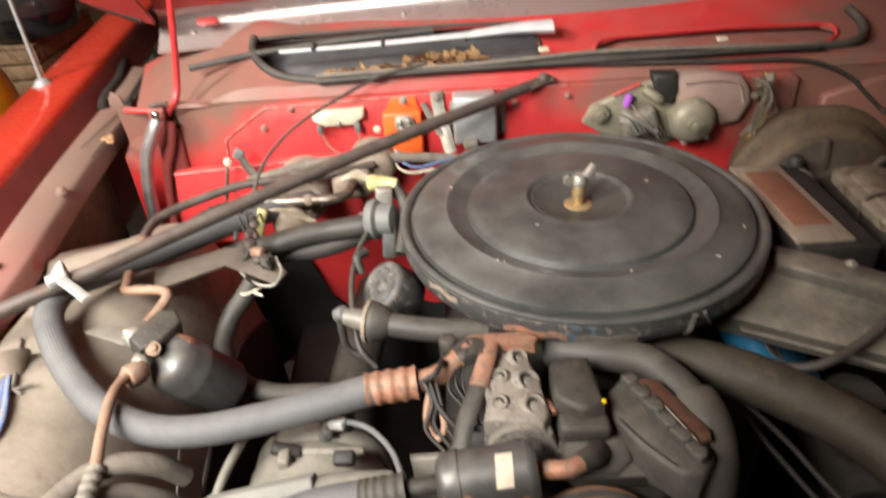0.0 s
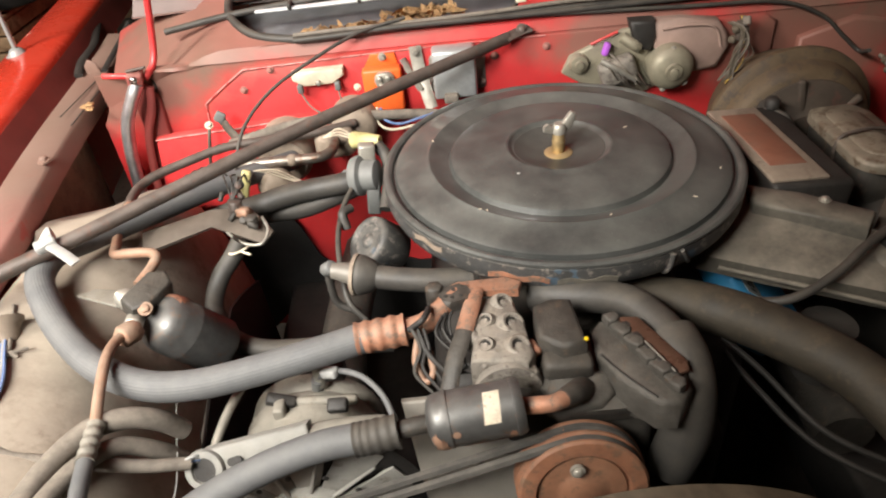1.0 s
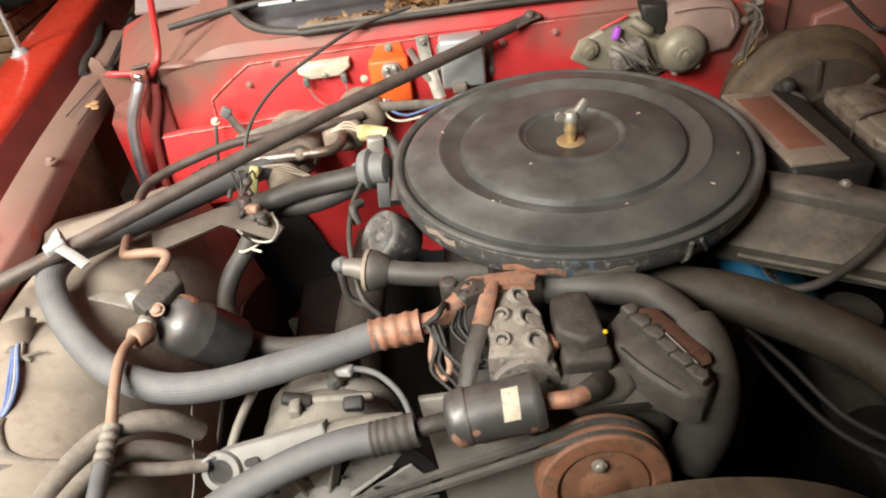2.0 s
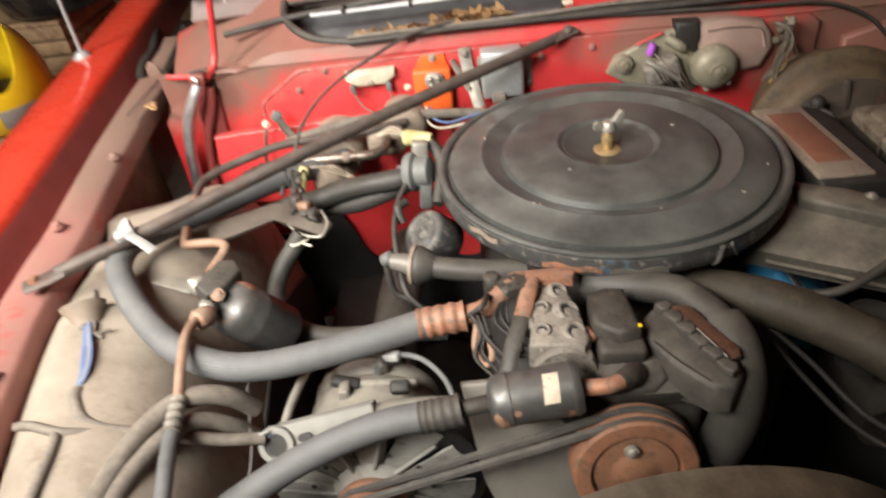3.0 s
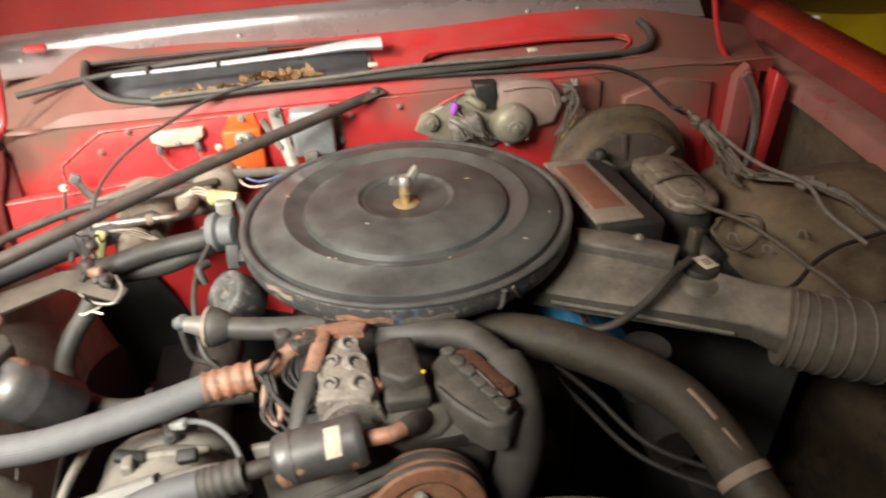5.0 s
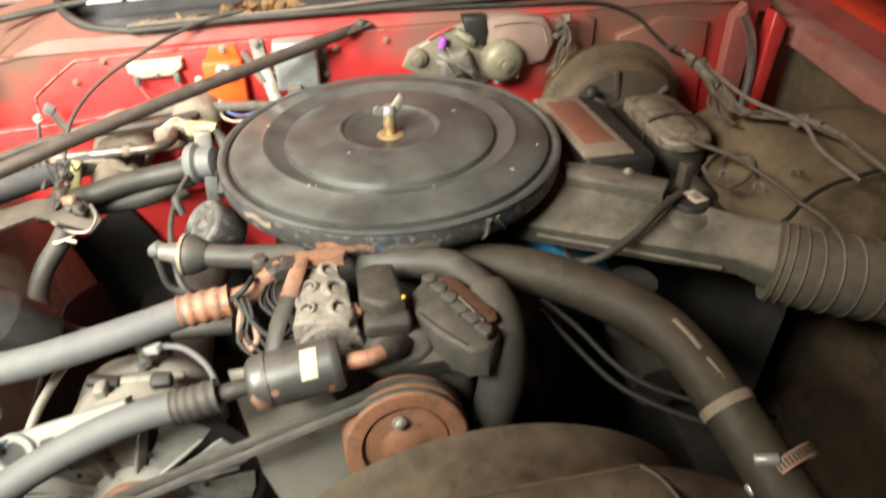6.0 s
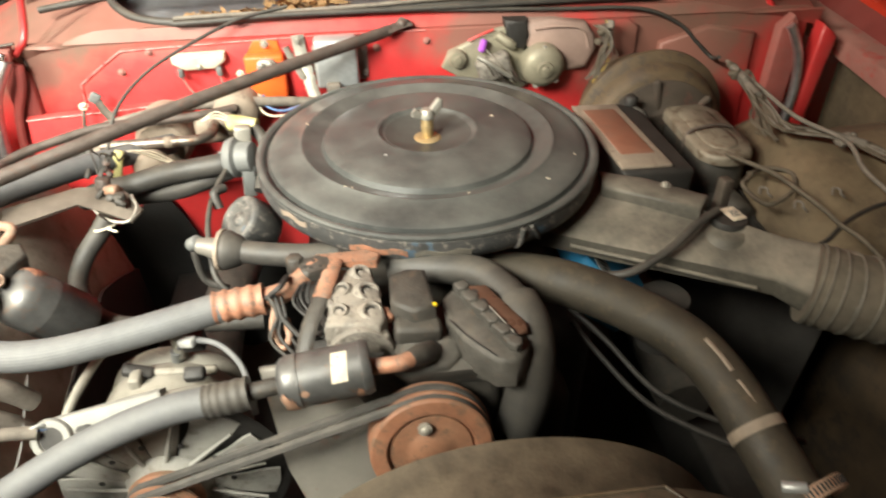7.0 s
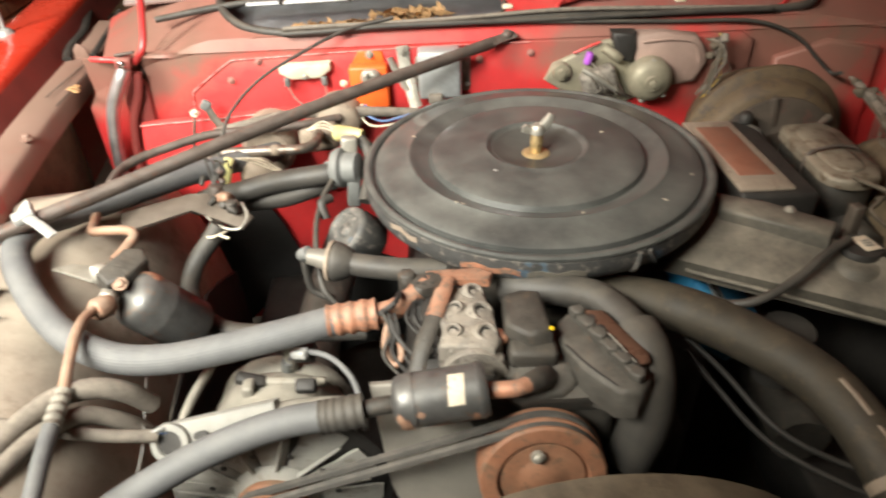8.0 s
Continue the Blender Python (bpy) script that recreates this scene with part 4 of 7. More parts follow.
for x in (-0.352, -0.294):
    part("terminal", box((0.009, 0.012, 0.014), pose(x, FY - 0.012, 0.899), 0.002), GREY_PLASTIC, bal)
part("wire", tube([(-0.352, FY - 0.014, 0.892), (-0.338, FY - 0.022, 0.870), (-0.31, FY - 0.03, 0.855)], 0.0015, 6), WIRE_TAN, bal)
part("wire", tube([(-0.294, FY - 0.014, 0.892), (-0.291, FY - 0.02, 0.872), (-0.288, FY - 0.025, 0.852)], 0.0015, 6), WIRE_TAN, bal)

mod = thing("ignition_module", (-0.222, FY, 0.858), "bright orange electrical module on the red firewall", "module")
part("body", box((0.060, 0.022, 0.070), pose(-0.224, FY - 0.011, 0.886), 0.004), ORANGE, mod)
part("tab", prism([(-0.028, 0), (0.024, 0), (0.020, 0.018), (-0.016, 0.020)], 0.004, wall_frame(-0.222, FY, 0.920), 0.001), ORANGE, mod)
part("connector", prism(rounded(0.030, 0.024, 0.010), 0.008, wall_frame(-0.220, FY - 0.022, 0.906), 0.003), ZINC, mod)
for dx, dz in ((-0.007, 0.005), (0.006, 0.006), (-0.005, -0.006), (0.007, -0.005)):
    part("terminal", rod((-0.220 + dx, FY - 0.028, 0.906 + dz), (-0.220 + dx, FY - 0.036, 0.906 + dz), 0.004, None, 10), ZINC, mod)
part("bolt", bolt((-0.221, FY - 0.004, 0.934), (0, -1, 0), 0.0045), ZINC, mod)

reg = thing("voltage_regulator", (-0.112, FY, 0.868), "silver box-shaped voltage regulator on the red firewall", "regulator")
part("cover", box((0.066, 0.034, 0.076), pose(-0.113, FY - 0.017, 0.906), 0.005), SILVER, reg)
part("flange", prism(rounded(0.086, 0.060, 0.006), 0.003, wall_frame(-0.108, FY + 0.001, 0.898), 0.001), ZINC, reg)
for x, z in ((-0.070, 0.915), (-0.070, 0.880), (-0.151, 0.89)):
    part("bolt", bolt((x, FY - 0.002, z), (0, -1, 0), 0.004), ZINC, reg)
part("plug", box((0.022, 0.018, 0.014), pose(-0.121, FY - 0.036, 0.872), 0.003), WIRE_TAN, reg)

brk = thing("slotted_bracket", (-0.165, FY, 0.85), "bent grey steel strap bracket on the firewall", "bracket")
part("strap", tube([(-0.170, FY - 0.005, 0.946), (-0.167, FY - 0.010, 0.915), (-0.160, FY - 0.020, 0.885), (-0.152, FY - 0.034, 0.856)], 0.0095, 8, 5, squash=0.22), ZINC, brk)
part("strap", tube([(-0.190, FY - 0.008, 0.93), (-0.178, FY - 0.018, 0.905), (-0.166, FY - 0.026, 0.885)], 0.007, 8, 5, squash=0.25), ZINC, brk)
part("bolt", bolt((-0.170, FY - 0.012, 0.940), (0, -1, 0), 0.0045), ZINC, brk)

wip = thing("wiper_motor", (0.16, FY, 0.85), "olive-grey wiper motor and mounting plate on the firewall", "motor")
part("plate", prism([(-0.112, -0.012), (-0.10, 0.014), (-0.02, 0.048), (0.06, 0.052), (0.075, -0.03), (0.02, -0.055), (-0.03, -0.052), (-0.085, -0.030)], 0.010, wall_frame(0.165, FY + 0.001, 0.893), 0.004), OLIVE, wip)
part("motor", lathe(bmesh.new(), [(0, 0.048), (0.012, 0.048), (0.013, 0.044), (0.022, 0.042), (0.031, 0.037), (0.034, 0.030), (0.034, 0.0), (0, 0)], wall_frame(0.214, FY - 0.004, 0.885), 36), OLIVE, wip, "round olive-gold motor cap")
part("shaft_cap", lathe(bmesh.new(), [(0, 0.053), (0.0055, 0.052), (0.007, 0.046), (0, 0.046)], wall_frame(0.214, FY - 0.004, 0.885), 18), OLIVE, wip)
for dx, dz in ((0.0, 0.030), (-0.01, -0.031), (0.022, -0.024)):
    part("screw", bolt((0.214 + dx, FY - 0.036, 0.885 + dz), (0, -1, 0), 0.0035, 0.004), ZINC, wip)
part("grommet", lathe(bmesh.new(), [(0, 0.016), (0.006, 0.016), (0.007, 0.012), (0.013, 0.011), (0.015, 0.005), (0.015, 0), (0, 0)], wall_frame(0.078, FY - 0.008, 0.897), 24), OLIVE, wip)
part("gearbox", box((0.056, 0.026, 0.040), pose(0.136, FY - 0.022, 0.884, 0, -20), 0.008), CASTING, wip)
part("lever", tube([(0.108, FY - 0.03, 0.905), (0.13, FY - 0.036, 0.893), (0.162, FY - 0.03, 0.870)], 0.005, 8, 5), ZINC, wip)
part("tie", box((0.010, 0.012, 0.020), pose(0.117, FY - 0.020, 0.919, 0, 15), 0.003), PURPLE, wip, "purple tape")
part("wire", tube([(0.095, FY - 0.012, 0.925), (0.112, FY - 0.014, 0.933), (0.135, FY - 0.012, 0.941)], 0.0022, 6), WIRE_RED, wip)
part("wire", tube([(0.12, FY - 0.02, 0.914), (0.14, FY - 0.034, 0.896), (0.165, FY - 0.03, 0.862)], 0.0018, 6), WIRE_TAN, wip)
part("arm", tube([(0.142, FY - 0.012, 0.932), (0.158, FY - 0.020, 0.922), (0.166, FY - 0.018, 0.916)], 0.008, 10, 5), OLIVE, wip)
for k in range(6):
    part("wire", tube([(0.110 + 0.006 * k, FY - 0.024, 0.905 - 0.002 * k), (0.122 + 0.007 * k, FY - 0.040 + 0.002 * k, 0.892), (0.135 + 0.008 * k, FY - 0.034, 0.872 - 0.003 * (k % 3)), (0.150 + 0.008 * k, FY - 0.024, 0.855)], 0.0012, 6, 5), (WIRE_BROWN, WIRE_TAN, BOOSTER_FACE)[k % 3], wip)

hous = thing("blower_housing", (0.25, FY, 0.86), "dusty pinkish-grey rounded blower housing on the firewall", "housing")
part("shell", prism([(0.176, 0.954), (0.230, 0.953), (0.284, 0.946), (0.301, 0.925), (0.307, 0.903), (0.292, 0.870), (0.240, 0.863), (0.206, 0.876), (0.190, 0.915)], 0.019, Matrix.Translation((0, FY + 0.001, 0)) @ Matrix.Rotation(radians(90), 4, "X"), 0.009), TAN_BOX, hous)
part("bead", tube([(0.200, FY - 0.0185, 0.940), (0.240, FY - 0.0190, 0.943), (0.278, FY - 0.0190, 0.936), (0.292, FY - 0.0185, 0.905)], 0.0022, 8, 5), TAN_BOX, hous)
# solid dark block raised from the firewall beside the shell
part("dark_block", prism([(0.150, 0.957), (0.188, 0.956), (0.192, 0.930), (0.186, 0.908), (0.170, 0.912), (0.157, 0.930)], 0.023, Matrix.Translation((0, FY + 0.001, 0)) @ Matrix.Rotation(radians(90), 4, "X"), 0.006), DARK, hous, "dark rounded block beside the housing")
clump = thing("wire_clump", (0.315, 0.255, 0.90), "tangle of dusty connectors and wires beside the blower housing", "wires")
crng = random.Random(11)
for k in range(6):
    part("connector", box((0.014 - 0.001 * k, 0.012, 0.010 + 0.002 * (k % 3)), pose(0.305 + 0.007 * (k % 3), 0.254 - 0.004 * (k % 2), 0.918 + 0.0055 * k, crng.uniform(-30, 30), crng.uniform(-40, 40), crng.uniform(-40, 40)), 0.003), (WIRE_BROWN, BOOSTER_FACE, WIRE_TAN)[k % 3], clump)
for k in range(9):
    w = [crng.uniform(-0.007, 0.007) for _ in range(8)]
    part("wire", tube([(0.300 + w[0], 0.256, 0.944), (0.316 + w[1], 0.242, 0.932 + w[2]), (0.312 + 1.3 * w[3], 0.236, 0.912 + w[4]), (0.302 + w[5], 0.232, 0.892 + w[6]), (0.288 + 2 * w[7], 0.228, 0.866)], 0.0013, 6, 5), (WIRE_BROWN, WIRE_BROWN, WIRE_TAN)[k % 3], clump)
# brake booster and master cylinder
boo = thing("brake_booster", (0.40, 0.27, 0.69), "large dusty tan brake booster drum on the firewall", "booster")
part("drum", lathe(bmesh.new(), [(0.05, -0.06), (0.095, -0.06), (0.105, -0.02), (0.118, 0.0), (0.1235, 0.004), (0.1235, 0.012), (0.118, 0.016), (0.110, 0.020), (0.106, 0.040), (0.098, 0.048), (0.07, 0.052), (0.05, 0.058), (0, 0.060)], wall_frame(0.382, 0.205, 0.797), 56), BOOSTER, boo)
part("face", lathe(bmesh.new(), [(0, 0.066), (0.045, 0.066), (0.050, 0.060), (0.080, 0.056), (0.092, 0.052), (0.092, 0.048), (0, 0.048)], wall_frame(0.382, 0.203, 0.797), 48), BOOSTER_FACE, boo)
for a in (40, 100, 160):
    part("rib", box((0.05, 0.012, 0.010), wall_frame(0.382, 0.148, 0.797) @ Matrix.Rotation(radians(a), 4, "Z") @ Matrix.Translation((0.072, 0, 0)), 0.004), BOOSTER_FACE, boo)
part("valve", rod((0.318, 0.145, 0.860), (0.318, 0.122, 0.862), 0.011), RUBBER, boo)
part("valve_hose", tube([(0.318, 0.125, 0.862), (0.330, 0.105, 0.860), (0.342, 0.11, 0.845)], 0.006, 10), RUBBER, boo)

mas = thing("master_cylinder", (0.41, 0.06, 0.77), "oval brake master cylinder with a stained metal cover", "brake cylinder")
mm = Matrix.Translation((0.416, 0.068, 0.79)) @ Matrix.Rotation(radians(90), 4, "Z")
part("reservoir", prism(rounded(0.165, 0.070, 0.030), 0.048, mm, 0.003), GREASE, mas)
part("cover", prism(rounded(0.180, 0.080, 0.036), 0.014, mm @ Matrix.Translation((0, 0, 0.046)), 0.006), CAST_BROWN, mas, "stained brown-grey metal cover")
part("bead", prism(rounded(0.135, 0.046, 0.022), 0.006, mm @ Matrix.Translation((0, 0, 0.0565)), 0.004), CAST_BROWN, mas)
part("bail_wire", tube([(0.376, 0.05, 0.80), (0.378, 0.052, 0.848), (0.400, 0.056, 0.857), (0.430, 0.060, 0.857), (0.455, 0.060, 0.846), (0.456, 0.06, 0.80)], 0.0025, 8), RUST_DARK, mas)
part("barrel", rod((0.405, 0.16, 0.78), (0.425, -0.06, 0.77), 0.024), GREASE, mas)

# black box with orange decal beside the air cleaner
bx = thing("air_duct_box", (0.275, 0.03, 0.80), "black box with a faded orange-red decal panel on top", "box")
part("body", box((0.098, 0.205, 0.06), pose(0.282, 0.030, 0.838, 0, 3, 2), 0.006), DARK, bx)
part("trim", box((0.070, 0.186, 0.006), pose(0.266, 0.028, 0.870, 0, 3, 4), 0.002), BEIGE_TRIM, bx, "dusty beige frame")
part("panel", box((0.047, 0.135, 0.003), pose(0.266, 0.034, 0.8725, 0, 3, 4), 0.0012), RED_PANEL, bx, "faded orange-red decal")
part("knob", lathe(bmesh.new(), [(0, 0), (0.010, 0), (0.010, 0.01), (0.006, 0.014), (0, 0.014)], Matrix.Translation((0.318, 0.125, 0.868)), 20), DARK, bx)

# ---- brace, cowl strip, wiper, leaves ----
brace = thing("brace_rod", (-0.30, 0.05, 0.88), "rust-brown steel brace rod across the engine bay", "brace")
part("rod", tube([(-0.03, 0.268, 0.948), (-0.30, 0.08, 0.932), (-0.575, -0.118, 0.905), (-0.648, -0.161, 0.895)], 0.0088, 16, 6), RUST_DARK, brace)
part("eye", tube([(-0.035, 0.266, 0.948), (-0.012, 0.280, 0.951), (0.004, 0.286, 0.953)], 0.013, 12, 4, squash=0.35), RUST_DARK, brace)
part("eye", tube([(-0.642, -0.157, 0.896), (-0.660, -0.168, 0.893), (-0.680, -0.178, 0.891)], 0.0125, 12, 4, squash=0.35), RUST_DARK, brace)
part("bolt", bolt((-0.008, 0.276, 0.956), (0, -0.8, 0.5), 0.006), RUST_DARK, brace)
part("bolt", bolt((-0.669, -0.172, 0.8955), (0, 0, 1), 0.005), RUST, brace)

tie = thing("cable_tie", (-0.572, -0.117, 0.90), "white nylon cable tie holding the hose to the brace", "cable tie")
part("head", box((0.023, 0.014, 0.012), pose(-0.576, -0.122, 0.915, 10, -10, 30), 0.003), WHITE, tie)
part("strap", tube([(-0.585, -0.13, 0.90), (-0.592, -0.115, 0.902), (-0.580, -0.100, 0.917), (-0.566, -0.120, 0.918)], 0.006, 8, 5, squash=0.25), WHITE, tie)
part("tail", tube([(-0.568, -0.128, 0.917), (-0.548, -0.142, 0.913), (-0.534, -0.152, 0.908)], 0.006, 8, 5, squash=0.2), WHITE, tie)

strip = thing("cowl_seal", (0, 0.30, 0.97), "black rubber cowl seal and cables along the cowl edge", "seal")
path = [(-0.470, 0.425, 1.000), (-0.464, 0.385, 0.989), (-0.442, 0.345, 0.979), (-0.407, 0.316, 0.970), (-0.35, 0.299, 0.966), (-0.28, 0.296, 0.966), (-0.19, 0.297, 0.971), (-0.054, 0.299, 0.974), (0.08, 0.301, 0.974), (0.26, 0.303, 0.972), (0.40, 0.303, 0.969), (0.47, 0.315, 0.972), (0.495, 0.36, 0.982), (0.49, 0.40, 0.995)]
part("seal", tube(path, 0.0068, 12, 5), RUBBER, strip)
part("cable", tube([(x, y - 0.012, z + 0.002 + 0.003 * math.sin(i * 1.3)) for i, (x, y, z) in enumerate(path[4:11])], 0.0045, 8, 5), RUBBER, strip)
part("cable", tube([(x, y - 0.006, z + 0.008 + 0.003 * math.sin(i * 1.9)) for i, (x, y, z) in enumerate(path[4:11])], 0.0035, 8, 5), WIRE_TAN, strip)
part("cable", tube([(-0.10, 0.292, 0.975), (0.08, 0.29, 0.968), (0.25, 0.288, 0.962), (0.374, 0.284, 0.958), (0.445, 0.282, 0.932), (0.484, 0.276, 0.898), (0.510, 0.268, 0.875), (0.505, 0.235, 0.888)], 0.0032, 10), RUBBER, strip)
part("clip", box((0.016, 0.012, 0.006), pose(-0.005, 0.303, 0.991), 0.002), CREAM, strip)
part("clip", box((0.016, 0.012, 0.006), pose(0.26, 0.303, 0.990), 0.002), CREAM, strip)

wp = thing("windscreen_wiper", (-0.2, 0.365, 0.98), "silver painted windscreen wiper arm lying on the cowl", "wiper")
part("arm", tube([(-0.415, 0.360, 0.994), (-0.30, 0.360, 0.996), (-0.18, 0.360, 1.000), (-0.10, 0.360, 1.003)], lambda s: 0.0062 + 0.0050 * s, 10, 5, squash=0.45), WIPER, wp)
part("head", tube([(-0.11, 0.360, 1.003), (-0.04, 0.360, 1.008), (0.015, 0.362, 1.007)], lambda s: 0.0115 + 0.0095 * s, 10, 5, squash=0.5), WIPER, wp)
for x in (-0.36, -0.25, -0.12):
    part("joint", box((0.006, 0.020, 0.010), pose(x, 0.360, 0.999), 0.002), RUBBER, wp)
part("blade", tube([(-0.57, 0.375, 0.972), (-0.45, 0.374, 0.990), (-0.30, 0.376, 1.002), (-0.17, 0.378, 1.008)], 0.0055, 8, 5), RUBBER, wp, "black rubber wiper blade")

rng = random.Random(4)
lf = bmesh.new()
for k in range(170):
    x = -0.33 + 0.22 * rng.random() + 0.02 * math.sin(k)
    c = Vector((x, 0.325 + 0.030 * rng.random(), 0.948 + 0.016 * rng.random() + 0.014 * (x > -0.22)))
    m = Matrix.Translation(c) @ Euler((rng.uniform(-0.7, 0.7), rng.uniform(-0.7, 0.7), rng.uniform(0, 6.28))).to_matrix().to_4x4()
    ln, wd = rng.uniform(0.007, 0.019), rng.uniform(0.003, 0.008)
    vs = [lf.verts.new(m @ Vector(p)) for p in ((-ln, 0, 0), (-ln * 0.3, wd, 0.003), (ln * 0.5, wd * 0.8, -0.001), (ln, 0, 0.003), (ln * 0.4, -wd, 0.002), (-ln * 0.4, -wd * 0.9, -0.002))]
    lf.faces.new(vs)
bmesh.ops.solidify(lf, geom=list(lf.faces), thickness=0.0006)
solo("leaf_litter", lf, LEAF, "dry brown fallen leaves lying in the cowl vent", "leaves", kind="stuff")

# ---- hoses and refrigerant lines ----
def bare_patch(m, prof, way, half, z0, z1, mt, parent, seed):
    """A ragged worn patch on a turned body, lying just proud of it; way: the outward direction of its middle."""
    v = m.to_3x3().inverted() @ Vector(way)
    mid = math.atan2(v.y, v.x)
    r = random.Random(seed)
    zs = [z for z in span(z0, z1, 14)]

    def rad_at(z):
        for (ra, za), (rb, zb) in zip(prof, prof[1:]):
            if za <= z <= zb and zb > za:
                return ra + (rb - ra) * (z - za) / (zb - za)
        return prof[-2][0]

    b = bmesh.new()
    rows = []
    for i, z in enumerate(zs):
        share = max(0.12, math.sin(math.pi * (i + 0.5) / len(zs))) ** 0.6
        a0, a1 = mid - half * share * r.uniform(0.65, 1.1), mid + half * share * r.uniform(0.65, 1.1)
        rr = rad_at(z) + 0.0007
        rows.append([b.verts.new(m @ Vector((rr * math.cos(a), rr * math.sin(a), z))) for a in span(a0, a1, 10)])
    for p, q in zip(rows, rows[1:]):
        for k in range(10):
            b.faces.new((p[k], p[k + 1], q[k + 1], q[k]))
    return part("bare_patch", b, mt, parent, "bare worn copper patch")



hose = thing("refrigerant_hose", (-0.45, -0.25, 0.82), "thick grey ribbed refrigerant hose looping over the inner fender", "hose")
part("tube", tube([(-0.225, -0.253, 0.863), (-0.277, -0.264, 0.857), (-0.337, -0.274, 0.850), (-0.392, -0.280, 0.845), (-0.442, -0.276, 0.845), (-0.492, -0.254, 0.850), (-0.537, -0.216, 0.860), (-0.573, -0.171, 0.875), (-0.590, -0.135, 0.884), (-0.588, -0.095, 0.884), (-0.566, -0.060, 0.876), (-0.522, -0.005, 0.866), (-0.463, 0.070, 0.852), (-0.41, 0.125, 0.84), (-0.37, 0.19, 0.82)], 0.0150, 64, 7, flute=-0.012), HOSE_GREY, hose, angle=8)
ferr = part("ferrule", tube([(-0.238, -0.255, 0.862), (-0.215, -0.253, 0.8635), (-0.190, -0.251, 0.865)], lambda s: 0.0165 * (1 - 0.10 * (0.5 - 0.5 * math.cos(2 * math.pi * 4 * s))), 22, 16), COPPER, hose, "crimped copper-coloured ferrule", 60)
part("pipe", tube([(-0.192, -0.251, 0.865), (-0.172, -0.248, 0.868), (-0.155, -0.236, 0.872), (-0.142, -0.222, 0.874), (-0.128, -0.215, 0.872)], 0.0105, 16), COPPER, hose, "bent copper-coloured pipe")
part("nut", rod((-0.160, -0.218, 0.862), (-0.160, -0.217, 0.888), 0.009, None, 6), GREASE, hose)

lower = thing("suction_hose", (-0.25, -0.36, 0.80), "grey rubber hose running to the black muffler canister", "hose")
part("tube", tube([(-0.215, -0.356, 0.843), (-0.260, -0.357, 0.838), (-0.300, -0.362, 0.829), (-0.340, -0.372, 0.818), (-0.380, -0.388, 0.806), (-0.43, -0.415, 0.79), (-0.50, -0.47, 0.77)], 0.0138, 24, 6), HOSE_GREY, lower)
part("ferrule", tube([(-0.236, -0.3568, 0.8405), (-0.220, -0.3562, 0.8425), (-0.198, -0.354, 0.845)], lambda s: 0.0155 * (1 - 0.06 * (0.5 - 0.5 * math.cos(2 * math.pi * 5 * s))), 22, 16), RUBBER, lower, angle=60)
part("pipe", rod((-0.212, -0.355, 0.843), (-0.165, -0.350, 0.848), 0.008), GREASE, lower)

muf = thing("muffler_canister", (-0.13, -0.346, 0.82), "black refrigerant muffler canister with worn copper ends and a paper label", "canister")
MUF = [(0, -0.002), (0.010, -0.001), (0.0185, 0.001), (0.0225, 0.004), (0.0242, 0.009), (0.0246, 0.0175), (0.0252, 0.0180), (0.0252, 0.0192), (0.0242, 0.0196), (0.0242, 0.0740), (0.0252, 0.0745), (0.0252, 0.0765), (0.0240, 0.0800), (0.0225, 0.0825), (0.0222, 0.0800), (0.012, 0.0790), (0, 0.0790)]
mx, ln = axis_matrix((-0.172, -0.3515, 0.8485), (-0.088, -0.346, 0.856))
part("body", lathe(bmesh.new(), MUF, mx, 40), COPPER_BLACK, muf)
for w_, h_, z0_, z1_, k_ in (((0, -0.8, -0.5), 0.8, 0.004, 0.016, 1), ((0, -0.9, 0.1), 0.3, 0.002, 0.009, 2), ((0, -0.75, -0.65), 0.32, 0.026, 0.052, 3), ((0, -0.8, -0.5), 0.4, 0.066, 0.073, 4), ((0, -0.9, -0.2), 0.25, 0.067, 0.073, 5), ((0, -0.7, -0.75), 0.30, 0.055, 0.066, 7), ((0, -0.95, 0.25), 0.16, 0.020, 0.027, 8)):
    bare_patch(mx, MUF, w_, h_, z0_, z1_, COPPER_DULL, muf, k_)
part("label", sheet(lambda a, z: mx @ Vector((0, 0, z)) + 0.0247 * Vector((0, -math.sin(radians(a)), math.cos(radians(a)))), span(0, 66, 10), span(0.048, 0.062, 2), 0.0005), PAPER, muf, "small stained paper label")
part("outlet", tube([(-0.096, -0.347, 0.855), (-0.078, -0.351, 0.859), (-0.064, -0.352, 0.861), (-0.054, -0.347, 0.860)], 0.0076, 14), COPPER, muf, "copper outlet pipe")

tx = thing("small_hose", (-0.40, -0.10, 0.75), "curved black rubber hose with a wire clamp at its top", "hose")
part("tube", tube([(-0.398, -0.044, 0.842), (-0.410, -0.052, 0.826), (-0.430, -0.067, 0.803), (-0.435, -0.098, 0.782), (-0.412, -0.132, 0.766), (-0.370, -0.150, 0.758), (-0.300, -0.146, 0.750), (-0.22, -0.14, 0.74)], 0.0115, 16, 6), RUBBER, tx)
part("clamp", tube([(-0.418, -0.050, 0.832), (-0.405, -0.062, 0.836), (-0.390, -0.050, 0.836), (-0.398, -0.036, 0.832), (-0.415, -0.04, 0.832)], 0.0017, 8, 5), CREAM, tx, "pale wire clamp")
part("clamp_tail", tube([(-0.395, -0.060, 0.837), (-0.383, -0.066, 0.836)], 0.0016, 6, 3), CREAM, tx)

